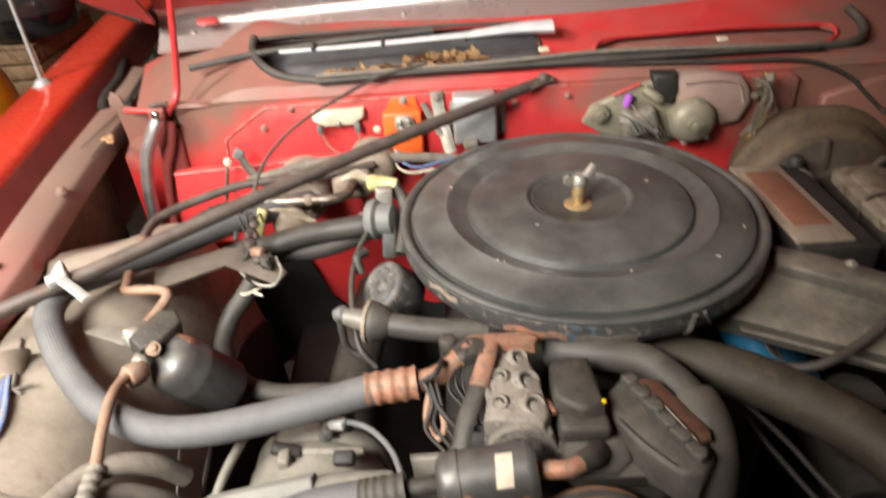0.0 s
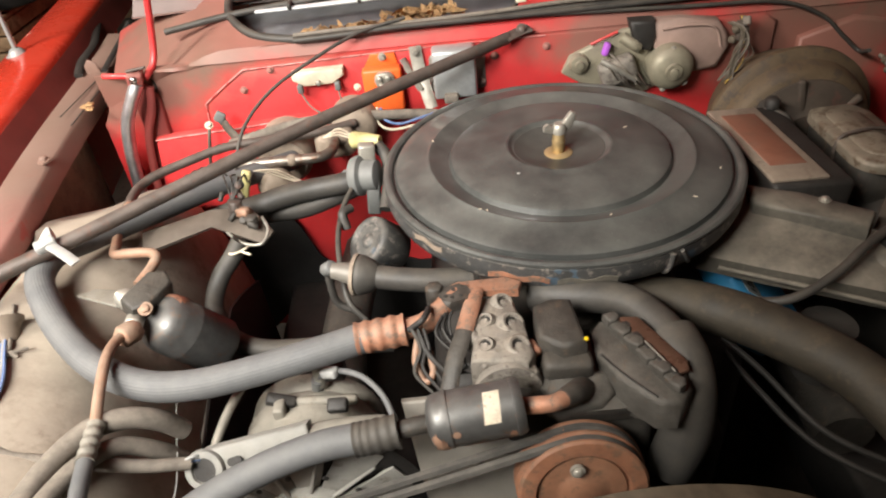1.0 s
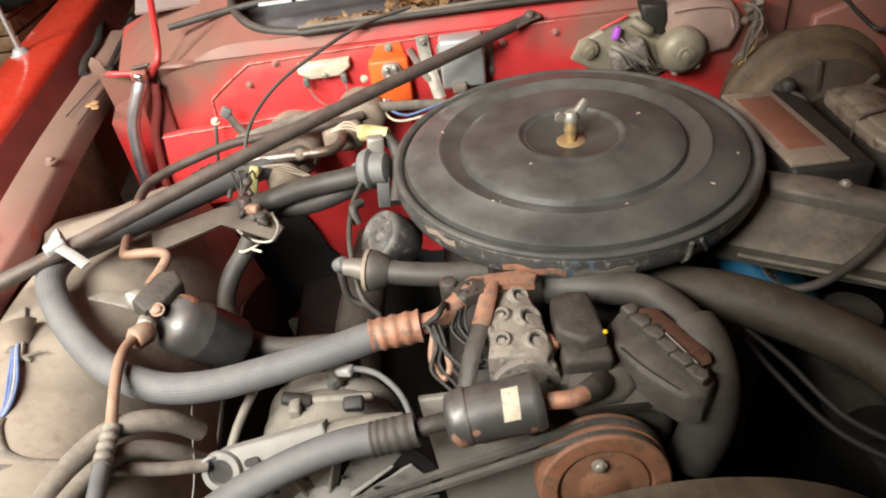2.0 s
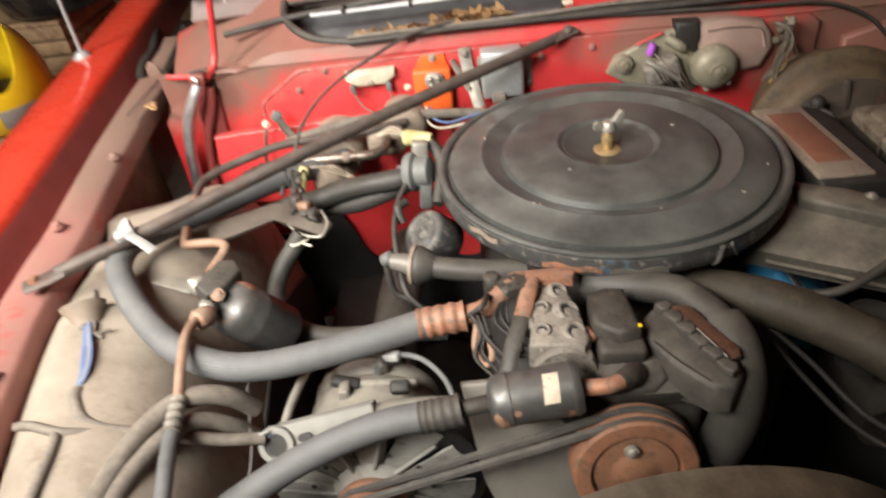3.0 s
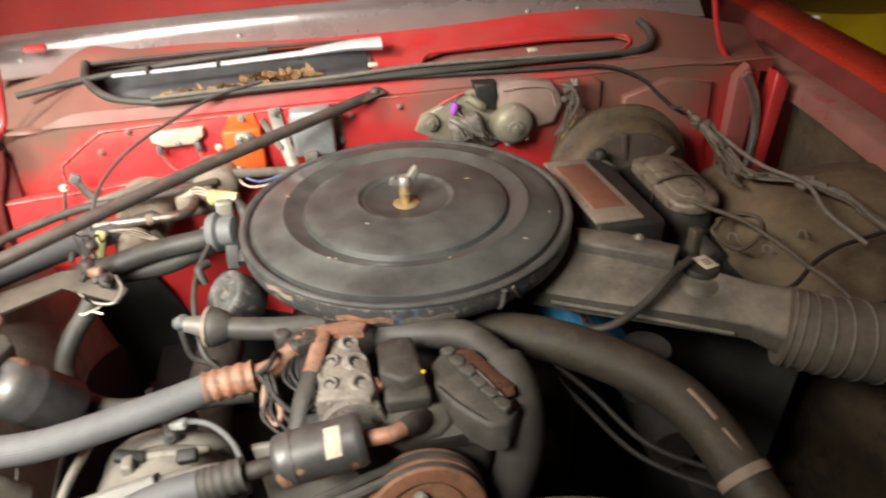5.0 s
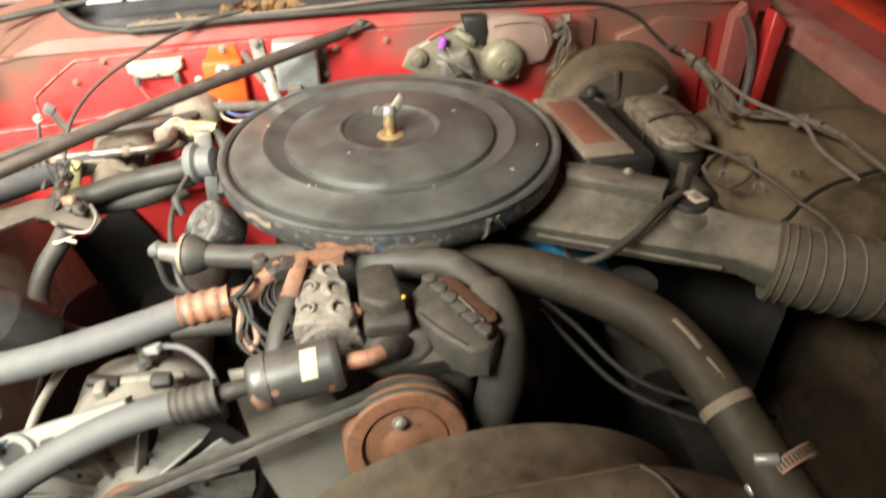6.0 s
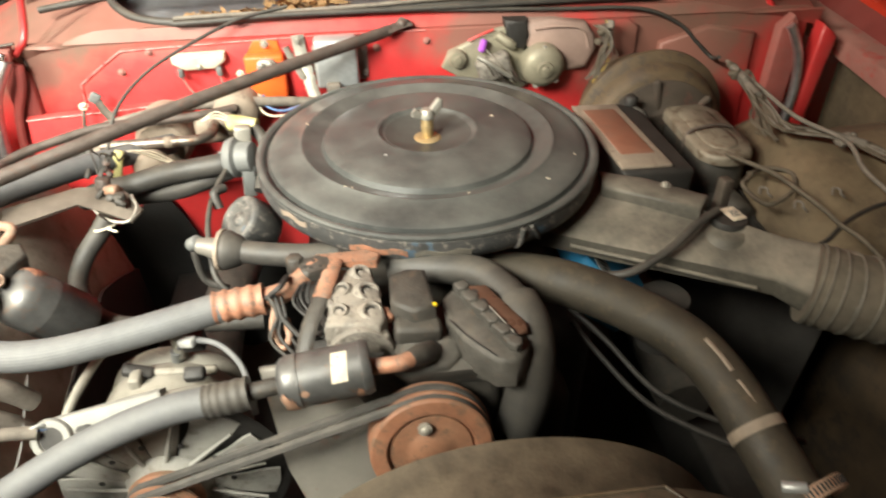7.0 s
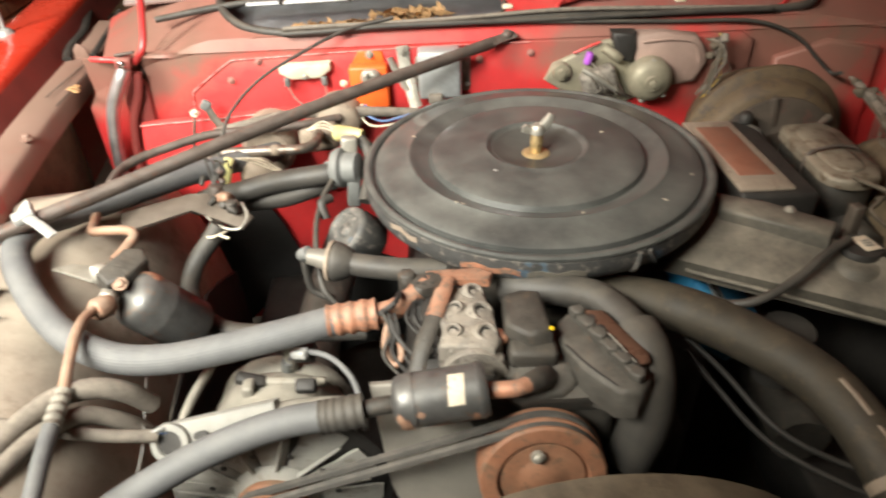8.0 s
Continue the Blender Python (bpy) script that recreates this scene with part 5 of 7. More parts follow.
arm = thing("support_bracket", (-0.45, -0.01, 0.83), "dusty dark steel bracket holding a refrigerant valve", "bracket")
part("plate", prism([(-0.085, -0.030), (-0.085, 0.004), (0.0, 0.020), (0.050, 0.010), (0.075, -0.035), (0.060, -0.052), (0.030, -0.030), (0.0, -0.008)], 0.004, Matrix.Translation((-0.440, -0.008, 0.848)) @ Matrix.Rotation(radians(12), 4, "Z") @ Matrix.Rotation(radians(18), 4, "X"), 0.001), BRACKET, arm)
part("wire_loop", tube([(-0.43, -0.008, 0.842), (-0.40, -0.045, 0.842), (-0.372, -0.055, 0.842), (-0.364, -0.035, 0.848), (-0.375, -0.01, 0.852)], 0.002, 8), ZINC, arm)
part("valve", rod((-0.412, 0.0, 0.835), (-0.408, 0.004, 0.872), 0.009), RUST_DARK, arm)
part("fitting", rod((-0.408, 0.0, 0.857), (-0.390, -0.008, 0.858), 0.008, None, 6), COPPER_DULL, arm, "copper fitting")
for k, (fx, fy, fz) in enumerate(((-0.420, 0.010, 0.862), (-0.400, 0.012, 0.868), (-0.394, -0.016, 0.852), (-0.416, -0.012, 0.852), (-0.378, -0.030, 0.850), (-0.405, 0.022, 0.880), (-0.426, 0.004, 0.872))):
    part("fitting", rod((fx, fy, fz), (fx + 0.010 * math.cos(2.3 * k), fy + 0.010 * math.sin(2.3 * k), fz + 0.008), 0.0034 + 0.0008 * (k % 3), None, (6, 12, 8)[k % 3]), (GREASE, RUST_DARK, GREASE, GREASE)[k % 4], arm)
for k in range(4):
    part("stray_wire", tube([(-0.412, 0.005, 0.868), (-0.418 + 0.008 * k, 0.022, 0.884 + 0.004 * k), (-0.428 + 0.010 * k, 0.045, 0.890 - 0.006 * k), (-0.434 + 0.012 * k, 0.075, 0.868)], 0.0012, 6, 5), RUBBER, arm)
part("fitting", rod((-0.385, -0.022, 0.848), (-0.385, -0.022, 0.862), 0.008, None, 6), GREASE, arm)
part("plug", box((0.013, 0.010, 0.048), pose(-0.421, 0.098, 0.838, 10, 18, 10), 0.003), YELLOW_PLUG, arm, "pale yellow plastic plug")

dry = thing("receiver_drier", (-0.45, -0.165, 0.78), "black receiver canister with bare copper patches and fittings", "canister")
dm, ln = axis_matrix((-0.462, -0.182, 0.850), (-0.412, -0.158, 0.772))
DRY = [(0, -0.003), (0.012, -0.003), (0.022, 0.000), (0.0285, 0.005), (0.0315, 0.012), (0.0325, 0.022), (0.0325, 0.038), (0.0327, 0.0388), (0.0325, 0.0396), (0.0325, 0.086), (0.028, 0.093), (0, 0.095)]
part("body", lathe(bmesh.new(), DRY, dm, 36), COPPER_BLACK, dry)
bare_patch(dm, DRY[:7], (-0.1, 0.55, 0.8), 1.0, 0.001, 0.026, COPPER, dry, 6)
part("manifold", prism([(-0.030, -0.012), (-0.010, -0.018), (0.022, -0.014), (0.030, 0.004), (0.016, 0.016), (-0.026, 0.010)], 0.022, Matrix.Translation((-0.472, -0.160, 0.856)) @ Matrix.Rotation(radians(58), 4, "Z") @ Matrix.Rotation(radians(18), 4, "X"), 0.004), GREASE, dry)
part("port", lathe(bmesh.new(), [(0, 0.020), (0.006, 0.020), (0.0065, 0.016), (0.0105, 0.015), (0.012, 0.011), (0.012, 0.004), (0.009, 0), (0, 0)], axis_matrix((-0.484, -0.170, 0.862), (-0.506, -0.158, 0.872))[0], 24), ZINC, dry, "zinc service port")
part("screw", bolt((-0.4625, -0.1890, 0.868), (0.2, -0.5, 0.9), 0.0052, 0.004), COPPER_DULL, dry, "copper screw head")
part("nut", rod((-0.470, -0.205, 0.856), (-0.479, -0.224, 0.862), 0.0120, None, 6), COPPER_DULL, dry)
part("collar", rod((-0.479, -0.186, 0.853), (-0.473, -0.206, 0.860), 0.0095, None, 16), ZINC, dry)
part("bracket", prism([(-0.045, -0.004), (0.0, -0.014), (0.012, 0.0), (0.0, 0.012), (-0.03, 0.010)], 0.003, Matrix.Translation((-0.507, -0.150, 0.852)) @ Matrix.Rotation(radians(15), 4, "Y"), 0.001), ALU_DULL, dry, "pale steel bracket leaf")
part("pipe", tube([(-0.474, -0.214, 0.860), (-0.479, -0.232, 0.866), (-0.476, -0.262, 0.872), (-0.470, -0.300, 0.868), (-0.463, -0.338, 0.860)], 0.0052, 12), COPPER_DULL, dry, "thin dust-dulled copper pipe")
part("ferrule", tube([(-0.464, -0.332, 0.860), (-0.462, -0.352, 0.860), (-0.459, -0.372, 0.860)], lambda s: 0.0082 * (1 - 0.16 * (0.5 - 0.5 * math.cos(2 * math.pi * 4 * s))), 16, 18), ALU_DULL, dry, "crimped grey ferrule", 60)
part("hose", tube([(-0.459, -0.370, 0.860), (-0.455, -0.395, 0.859), (-0.449, -0.43, 0.855), (-0.44, -0.50, 0.84)], 0.0072, 14), HOSE_GREY, dry, "thin grey hose")
part("pipe", tube([(-0.482, -0.150, 0.870), (-0.474, -0.130, 0.874), (-0.471, -0.112, 0.877), (-0.482, -0.101, 0.877), (-0.508, -0.096, 0.875), (-0.528, -0.090, 0.871), (-0.535, -0.070, 0.868), (-0.545, -0.03, 0.866), (-0.556, 0.035, 0.862)], 0.0058, 12), COPPER_DULL, dry, "bent copper tube")
part("pipe", tube([(-0.556, 0.030, 0.862), (-0.563, 0.085, 0.855), (-0.545, 0.112, 0.858), (-0.507, 0.136, 0.862), (-0.455, 0.162, 0.866), (-0.391, 0.176, 0.864), (-0.325, 0.190, 0.862), (-0.27, 0.215, 0.86)], 0.0065, 12), RUST_DARK, dry, "dusty steel tube")

# heater hoses, heater box and vacuum valve
hb_ = thing("heater_hose", (-0.38, 0.06, 0.80), "two dusty black heater hoses side by side", "hose")
part("hose", tube([(-0.47, 0.075, 0.80), (-0.43, 0.052, 0.826), (-0.40, 0.048, 0.832), (-0.346, 0.056, 0.842), (-0.283, 0.052, 0.852), (-0.262, 0.055, 0.855)], 0.0145, 16), RUBBER, hb_)
part("hose", tube([(-0.46, 0.10, 0.77), (-0.405, 0.072, 0.802), (-0.337, 0.060, 0.815), (-0.279, 0.062, 0.834), (-0.25, 0.075, 0.84)], 0.0135, 16), RUBBER, hb_)
part("hose", tube([(-0.52, 0.08, 0.832), (-0.475, 0.10, 0.835), (-0.44, 0.13, 0.835)], 0.013, 14), RUBBER, hb_)

boot = thing("ribbed_boot", (-0.49, 0.14, 0.80), "dusty black ribbed rubber boot behind the brace rod", "hose")
part("sleeve", tube([(-0.535, 0.105, 0.818), (-0.512, 0.130, 0.828), (-0.488, 0.146, 0.832), (-0.462, 0.152, 0.832)], lambda s: 0.0145 * (1 - 0.13 * (0.5 - 0.5 * math.cos(2 * math.pi * 8 * s))), 16, 16), RUBBER, boot, angle=60)
part("cuff", tube([(-0.466, 0.151, 0.832), (-0.445, 0.155, 0.831)], 0.0150, 14, 4), BEIGE_TRIM, boot)

hbx = thing("heater_case", (-0.36, 0.24, 0.78), "dusty tan heater fitting with a steel pipe on the firewall", "heater case")
part("case", lathe(bmesh.new(), [(0, 0.07), (0.035, 0.068), (0.042, 0.058), (0.045, 0.0), (0, 0)], wall_frame(-0.385, 0.262, 0.815), 28), BEIGE_TRIM, hbx)
part("case", lathe(bmesh.new(), [(0, 0.05), (0.030, 0.048), (0.036, 0.040), (0.038, 0.0), (0, 0)], wall_frame(-0.275, 0.266, 0.845), 28), BEIGE_TRIM, hbx)
part("pipe", tube([(-0.45, 0.136, 0.849), (-0.40, 0.134, 0.850), (-0.354, 0.132, 0.851), (-0.318, 0.132, 0.852), (-0.302, 0.146, 0.852), (-0.300, 0.172, 0.850), (-0.302, 0.23, 0.845)], 0.0075, 14), PIPE_STEEL, hbx, "half-rusted bright steel heater pipe")
part("band", rod((-0.362, 0.1325, 0.851), (-0.350, 0.1325, 0.851), 0.0085), BEIGE_TRIM, hbx)
part("terminal_screw", rod((-0.498, 0.24, 0.866), (-0.515, 0.24, 0.80), 0.0028), BRACKET, hbx)
part("screw_head", bolt((-0.498, 0.24, 0.866), (0.2, -0.6, 0.8), 0.0045), CREAM, hbx)
part("tab", box((0.016, 0.008, 0.018), pose(-0.477, 0.238, 0.879, 0, 35), 0.003), GREY_PLASTIC, hbx)
part("strut", tube([(-0.476, 0.238, 0.876), (-0.466, 0.235, 0.855), (-0.452, 0.23, 0.835)], 0.007, 8, squash=0.4), BRACKET, hbx)
part("cup", lathe(bmesh.new(), [(0, 0.03), (0.018, 0.029), (0.024, 0.022), (0.026, 0.0), (0, 0)], Matrix.Translation((-0.388, 0.130, 0.815)) @ Matrix.Rotation(radians(62), 4, "X") @ Matrix.Rotation(radians(25), 4, "Y"), 24), BEIGE_TRIM, hbx, "round tan cup")
part("elbow", box((0.062, 0.044, 0.046), pose(-0.303, 0.205, 0.838, 0, 0, 8), 0.014, 3), BEIGE_TRIM, hbx, "tan dusty elbow block")
for k in range(3):
    part("wire", tube([(-0.405 + 0.004 * k, 0.10, 0.858), (-0.385 + 0.006 * k, 0.108, 0.846 + 0.002 * k), (-0.355 + 0.004 * k, 0.115, 0.826)], 0.0011, 6), CREAM, hbx)

vac = thing("vacuum_valve", (-0.245, 0.07, 0.83), "grey plastic vacuum valve with a pale yellow plug", "valve")
part("body", lathe(bmesh.new(), [(0, 0), (0.024, 0.0), (0.027, 0.006), (0.027, 0.012), (0.021, 0.016), (0.020, 0.034), (0.012, 0.038), (0, 0.038)], axis_matrix((-0.262, 0.06, 0.858), (-0.225, 0.050, 0.862))[0], 28), GREY_PLASTIC, vac)
part("bracket", box((0.022, 0.016, 0.048), pose(-0.243, 0.075, 0.872, 0, 6, 10), 0.003), ZINC, vac)
part("outlet", rod((-0.275, 0.058, 0.856), (-0.255, 0.06, 0.858), 0.012), GREY_PLASTIC, vac)
part("leg", box((0.018, 0.014, 0.05), pose(-0.238, 0.045, 0.832, 0, 5), 0.003), GREY_PLASTIC, vac)
part("plug", tube([(-0.262, 0.120, 0.880), (-0.245, 0.110, 0.884), (-0.225, 0.102, 0.884)], lambda s: 0.012 - 0.004 * s, 12, 4), YELLOW_PLUG, vac, "pale yellow plug")
for k in range(3):
    part("wire", tube([(-0.262, 0.121, 0.880 + 0.003 * k), (-0.285, 0.135 + 0.004 * k, 0.882 + 0.003 * k), (-0.31, 0.15, 0.872)], 0.0012, 6), CREAM, vac)
part("hose", tube([(-0.228, 0.09, 0.885), (-0.216, 0.075, 0.872), (-0.216, 0.045, 0.85), (-0.222, 0.015, 0.83)], 0.0085, 10), RUBBER, vac)

oil = thing("breather_canister", (-0.24, -0.04, 0.80), "worn black breather canister beside the air cleaner", "canister")
part("can", lathe(bmesh.new(), [(0, 0), (0.029, 0.0), (0.033, 0.004), (0.0325, 0.040), (0.0310, 0.0455), (0.0270, 0.0475), (0.0220, 0.0470), (0.0205, 0.0450), (0.010, 0.0445), (0.008, 0.0470), (0, 0.0475)], axis_matrix((-0.213, -0.048, 0.806), (-0.243, -0.064, 0.842))[0], 32), BLACK_WORN, oil)
part("ear", tube([(-0.268, -0.03, 0.835), (-0.272, -0.02, 0.852), (-0.262, -0.008, 0.852)], 0.006, 10), RUBBER, oil)
part("vacuum_line", tube([(-0.262, 0.04, 0.855), (-0.275, 0.0, 0.845), (-0.276, -0.06, 0.842), (-0.270, -0.11, 0.83), (-0.262, -0.14, 0.81), (-0.245, -0.15, 0.79)], 0.0035, 8), RUBBER, oil)

pcv = thing("breather_hose", (-0.19, -0.15, 0.83), "short black hose with a pale clamp under the air cleaner", "hose")
part("hose", tube([(-0.232, -0.147, 0.852), (-0.204, -0.154, 0.850), (-0.165, -0.160, 0.848), (-0.12, -0.160, 0.845)], 0.0132, 18), RUBBER, pcv)
part("collar", lathe(bmesh.new(), [(0, 0), (0.020, 0), (0.0225, 0.003), (0.0225, 0.007), (0.018, 0.018), (0.014, 0.024), (0, 0.024)], axis_matrix((-0.246, -0.144, 0.8525), (-0.20, -0.154, 0.85))[0], 28), RUBBER, pcv)
part("clamp", lathe(bmesh.new(), [(0.018, -0.001), (0.0232, -0.001), (0.0232, 0.003), (0.018, 0.003)], axis_matrix((-0.248, -0.1435, 0.8525), (-0.20, -0.154, 0.85))[0], 28), BEIGE_TRIM, pcv, "pale ring clamp")
part("valve", tube([(-0.248, -0.144, 0.8525), (-0.258, -0.141, 0.854), (-0.266, -0.139, 0.855), (-0.274, -0.138, 0.856)], lambda s: 0.013 - 0.004 * s, 12), PLATE_GREY, pcv, "stained plastic valve")
part("elbow", rod((-0.272, -0.138, 0.862), (-0.282, -0.132, 0.853), 0.008), GREY_PLASTIC, pcv)
part("line", tube([(-0.279, -0.132, 0.853), (-0.280, -0.133, 0.835), (-0.276, -0.134, 0.805), (-0.252, -0.136, 0.79)], 0.0045, 8), RUBBER, pcv)

# radiator hose and the insulated line
rh = thing("radiator_hose", (0.2, -0.34, 0.75), "thick dusty black radiator hose with a worm clamp at its end", "hose")
part("hose", tube([(0.03, -0.18, 0.815), (0.080, -0.198, 0.823), (0.128, -0.224, 0.826), (0.182, -0.262, 0.820), (0.228, -0.308, 0.811), (0.249, -0.355, 0.801), (0.259, -0.410, 0.788), (0.270, -0.462, 0.770), (0.280, -0.51, 0.752)], 0.0255, 24, 6), HOSE_BROWN, rh)
cmx, ln = axis_matrix((0.2595, -0.412, 0.7875), (0.2675, -0.45, 0.7745))
part("band", lathe(bmesh.new(), [(0.0255, -0.005), (0.0268, -0.005), (0.0268, 0.005), (0.0255, 0.005)], cmx, 32), BEIGE_TRIM, rh, "pale worn band on the hose")
cmx, ln = axis_matrix((0.286, -0.472, 0.768), (0.298, -0.510, 0.758))
clampo = part("clamp", lathe(bmesh.new(), [(0.0285, -0.006), (0.0305, -0.006), (0.0310, 0.0), (0.0305, 0.006), (0.0285, 0.006)], cmx, 40), COPPER_DULL, rh, "slotted worm-drive hose clamp")
for k in range(22):
    part("slot", box((0.0010, 0.0018, 0.0075), cmx @ Matrix.Rotation(radians(36 + 7 * k), 4, "Z") @ Matrix.Translation((0.0310, 0, 0)), 0), DARK, clampo)
part("housing", box((0.014, 0.020, 0.012), cmx @ Matrix.Rotation(radians(205), 4, "Z") @ Matrix.Translation((0.034, 0, 0)), 0.003), SILVER, clampo, "bright clamp housing")
part("screw", rod((0.252, -0.470, 0.786), (0.270, -0.478, 0.792), 0.0055, None, 6), SILVER, clampo, "bright clamp screw")
part("streak", tube([(0.236, -0.332, 0.8320), (0.243, -0.350, 0.8280), (0.248, -0.368, 0.8235)], 0.003, 8, 4, squash=0.4), BEIGE_TRIM, rh, "yellow paint mark")
part("streak", tube([(0.250, -0.378, 0.8212), (0.253, -0.390, 0.8185), (0.2555, -0.402, 0.8155)], 0.0022, 8, 4, squash=0.4), BEIGE_TRIM, rh, "yellow paint mark")

il = thing("insulated_line", (0.05, -0.28, 0.76), "thick dark insulated line curving round the compressor", "hose")
part("tube", tube([(-0.06, -0.195, 0.845), (-0.023, -0.212, 0.855), (0.026, -0.230, 0.858), (0.050, -0.262, 0.856), (0.058, -0.286, 0.853)], 0.017, 18), RUBBER, il)
part("sleeve", tube([(0.057, -0.280, 0.855), (0.062, -0.306, 0.848), (0.063, -0.328, 0.825), (0.060, -0.338, 0.785), (0.052, -0.338, 0.74)], 0.0235, 20), RUBBER, il, "foam sleeve")

# ---- compressor ----
com = thing("compressor", (-0.05, -0.29, 0.70), "grease-caked air conditioning compressor with grey cylinder head", "compressor")
rot = Matrix.Rotation(radians(-6), 4, "Z")
part("crankcase", box((0.15, 0.075, 0.13), Matrix.Translation((-0.035, -0.286, 0.775)) @ rot, 0.014), GREASE, com)
hd = part("head", prism([(-0.131, -0.305), (-0.080, -0.313), (-0.072, -0.302), (-0.079, -0.262), (-0.084, -0.223), (-0.117, -0.221), (-0.123, -0.262)], 0.044, Matrix.Translation((0, 0, 0.828)), 0.005), CASTING, com, "grey cast cylinder head with bolts")
for x, y, r_, way_ in ((-0.094, -0.232, 0.0066, 0.0), (-0.0885, -0.262, 0.0080, 0.4), (-0.0860, -0.292, 0.0074, 0.9), (-0.116, -0.288, 0.0056, 2.0), (-0.113, -0.256, 0.0056, 2.5)):
    tilt_ = Matrix.Translation((x, y, 0.8715)) @ Matrix.Rotation(0.35 * math.cos(way_), 4, "Y") @ Matrix.Rotation(0.3, 4, "X")
    part("boss", lathe(bmesh.new(), [(0.0, -0.001), (r_ * 0.85, -0.001), (r_ * 0.95, 0.0028), (r_ * 1.25, 0.0034), (r_ * 1.55, 0.0012), (r_ * 1.85, -0.004)], tilt_, 22), CASTING, hd)
    part("bore", lathe(bmesh.new(), [(0, 0.0002), (r_ * 0.84, 0.0), (r_ * 0.80, -0.001)], tilt_, 18), DARK, hd)
    part("bolt", lathe(bmesh.new(), [(0, 0.0018), (r_ * 0.42, 0.0016), (r_ * 0.50, 0.0004), (r_ * 0.5, -0.001)], tilt_, 6), CASTING, hd)
for x, y, z, s_ in ((-0.120, -0.300, 0.858, 0.012), (-0.126, -0.272, 0.862, 0.010), (-0.079, -0.307, 0.850, 0.012)):
    part("web", box((s_, s_ * 1.3, 0.022), pose(x, y, z, 14, 10, 25), 0.0045, 3), CASTING, hd)
part("collar", lathe(bmesh.new(), [(0.020, -0.006), (0.030, -0.006), (0.032, -0.002), (0.030, 0.003), (0.020, 0.004)], wall_frame(-0.098, -0.312, 0.838), 36), CASTING, com, "round cast collar under the head")
part("end_cap", prism(rounded(0.030, 0.024, 0.006), 0.012, Matrix.Translation((-0.140, -0.226, 0.872)) @ Matrix.Rotation(radians(18), 4, "Z"), 0.004), GREASE, com, "perforated black clamp block")
for k, (gx, gy) in enumerate(((-0.149, -0.230), (-0.141, -0.221), (-0.134, -0.230), (-0.143, -0.232))):
    part("hole", lathe(bmesh.new(), [(0, 0.0006), (0.0022, 0.0004), (0.0024, 0)], Matrix.Translation((gx, gy, 0.884)), 10), DARK, com)
part("flange", prism([(-0.045, -0.006), (-0.02, 0.012), (0.03, 0.014), (0.045, 0.004), (0.040, -0.010), (0.0, -0.004), (-0.03, -0.016)], 0.008, Matrix.Translation((-0.118, -0.216, 0.872)), 0.002), COPPER, com, "rust-orange mounting flange")
part("strap", tube([(-0.120, -0.219, 0.881), (-0.124, -0.238, 0.880), (-0.134, -0.268, 0.873)], 0.0085, 10, 5, squash=0.4), COPPER, com, "rust-orange strap")
part("strap", tube([(-0.133, -0.266, 0.873), (-0.145, -0.293, 0.862), (-0.154, -0.318, 0.842)], 0.0085, 10, 5, squash=0.4), GREASE, com)
for k in range(5):
    part("lead", tube([(-0.142 - 0.003 * k, -0.232 - 0.004 * k, 0.876), (-0.148 - 0.003 * k, -0.252 - 0.004 * k, 0.868 - 0.003 * (k % 2)), (-0.146 + 0.004 * k, -0.272 - 0.006 * k, 0.852), (-0.158 + 0.003 * k, -0.292, 0.842)], 0.0015, 6, 5), DARK, com)
part("rust_spot", box((0.012, 0.018, 0.010), pose(-0.073, -0.288, 0.862, 0, 0, 20), 0.004), COPPER, com)
part("block", prism([(-0.068, -0.290), (-0.048, -0.306), (-0.026, -0.301), (-0.030, -0.243), (-0.050, -0.240), (-0.067, -0.248)], 0.052, Matrix.Translation((0, 0, 0.828)), 0.005), GREASE, com, "square grease-black valve block")
part("rim", box((0.030, 0.006, 0.007), pose(-0.037, -0.305, 0.842, 0, 0, 12), 0.002), COPPER, com, "rusty rim")
part("mark", box((0.004, 0.004, 0.003), pose(-0.0265, -0.298, 0.879), 0.001), YELLOW, com, "dab of yellow paint")
part("step", box((0.045, 0.022, 0.02), pose(-0.044, -0.305, 0.855, 0, 4), 0.005), GREASE, com)
cover_o = [(-0.017, -0.270), (-0.006, -0.258), (0.006, -0.254), (0.030, -0.278), (0.056, -0.330), (0.055, -0.348), (0.040, -0.364), (0.022, -0.362), (-0.004, -0.330), (-0.016, -0.300)]
sv = part("service_cover", prism(cover_o, 0.034, Matrix.Translation((0, 0, 0.828)), 0.006), CAST_DARK, com, "toothed grease-black cover with a brown plate")
part("rail", prism([(-0.004, -0.262), (0.006, -0.258), (0.046, -0.340), (0.036, -0.352)], 0.010, Matrix.Translation((0, 0, 0.861)), 0.003), CAST_DARK, sv)
part("plate", prism([(0.0095, -0.266), (0.0280, -0.267), (0.0560, -0.326), (0.0540, -0.336), (0.0420, -0.340)], 0.0030, Matrix.Translation((0, 0, 0.8690)) @ pose(0, 0, 0, 0, 2, 0), 0.001), BROWN_GLOSS, sv, "rust-brown plate")
part("plate_edge", tube([(0.0250, -0.302, 0.8738), (0.0330, -0.321, 0.8735), (0.0405, -0.3395, 0.8732)], 0.0007, 6, 4), ZINC, sv, "bright scraped plate edge")
for k in range(6):
    q_ = Vector((0.004, -0.266, 0.866)).lerp(Vector((0.040, -0.349, 0.866)), k / 5)
    part("tooth", prism([(-0.0062, -0.006), (0.0045, -0.007), (0.0075, -0.001), (0.0040, 0.0065), (-0.0050, 0.0055)], 0.0085 - 0.001 * (k % 2), Matrix.Translation(q_) @ Matrix.Rotation(radians(-66 + 14 * (k % 3)), 4, "Z"), 0.0022), CAST_DARK, sv)
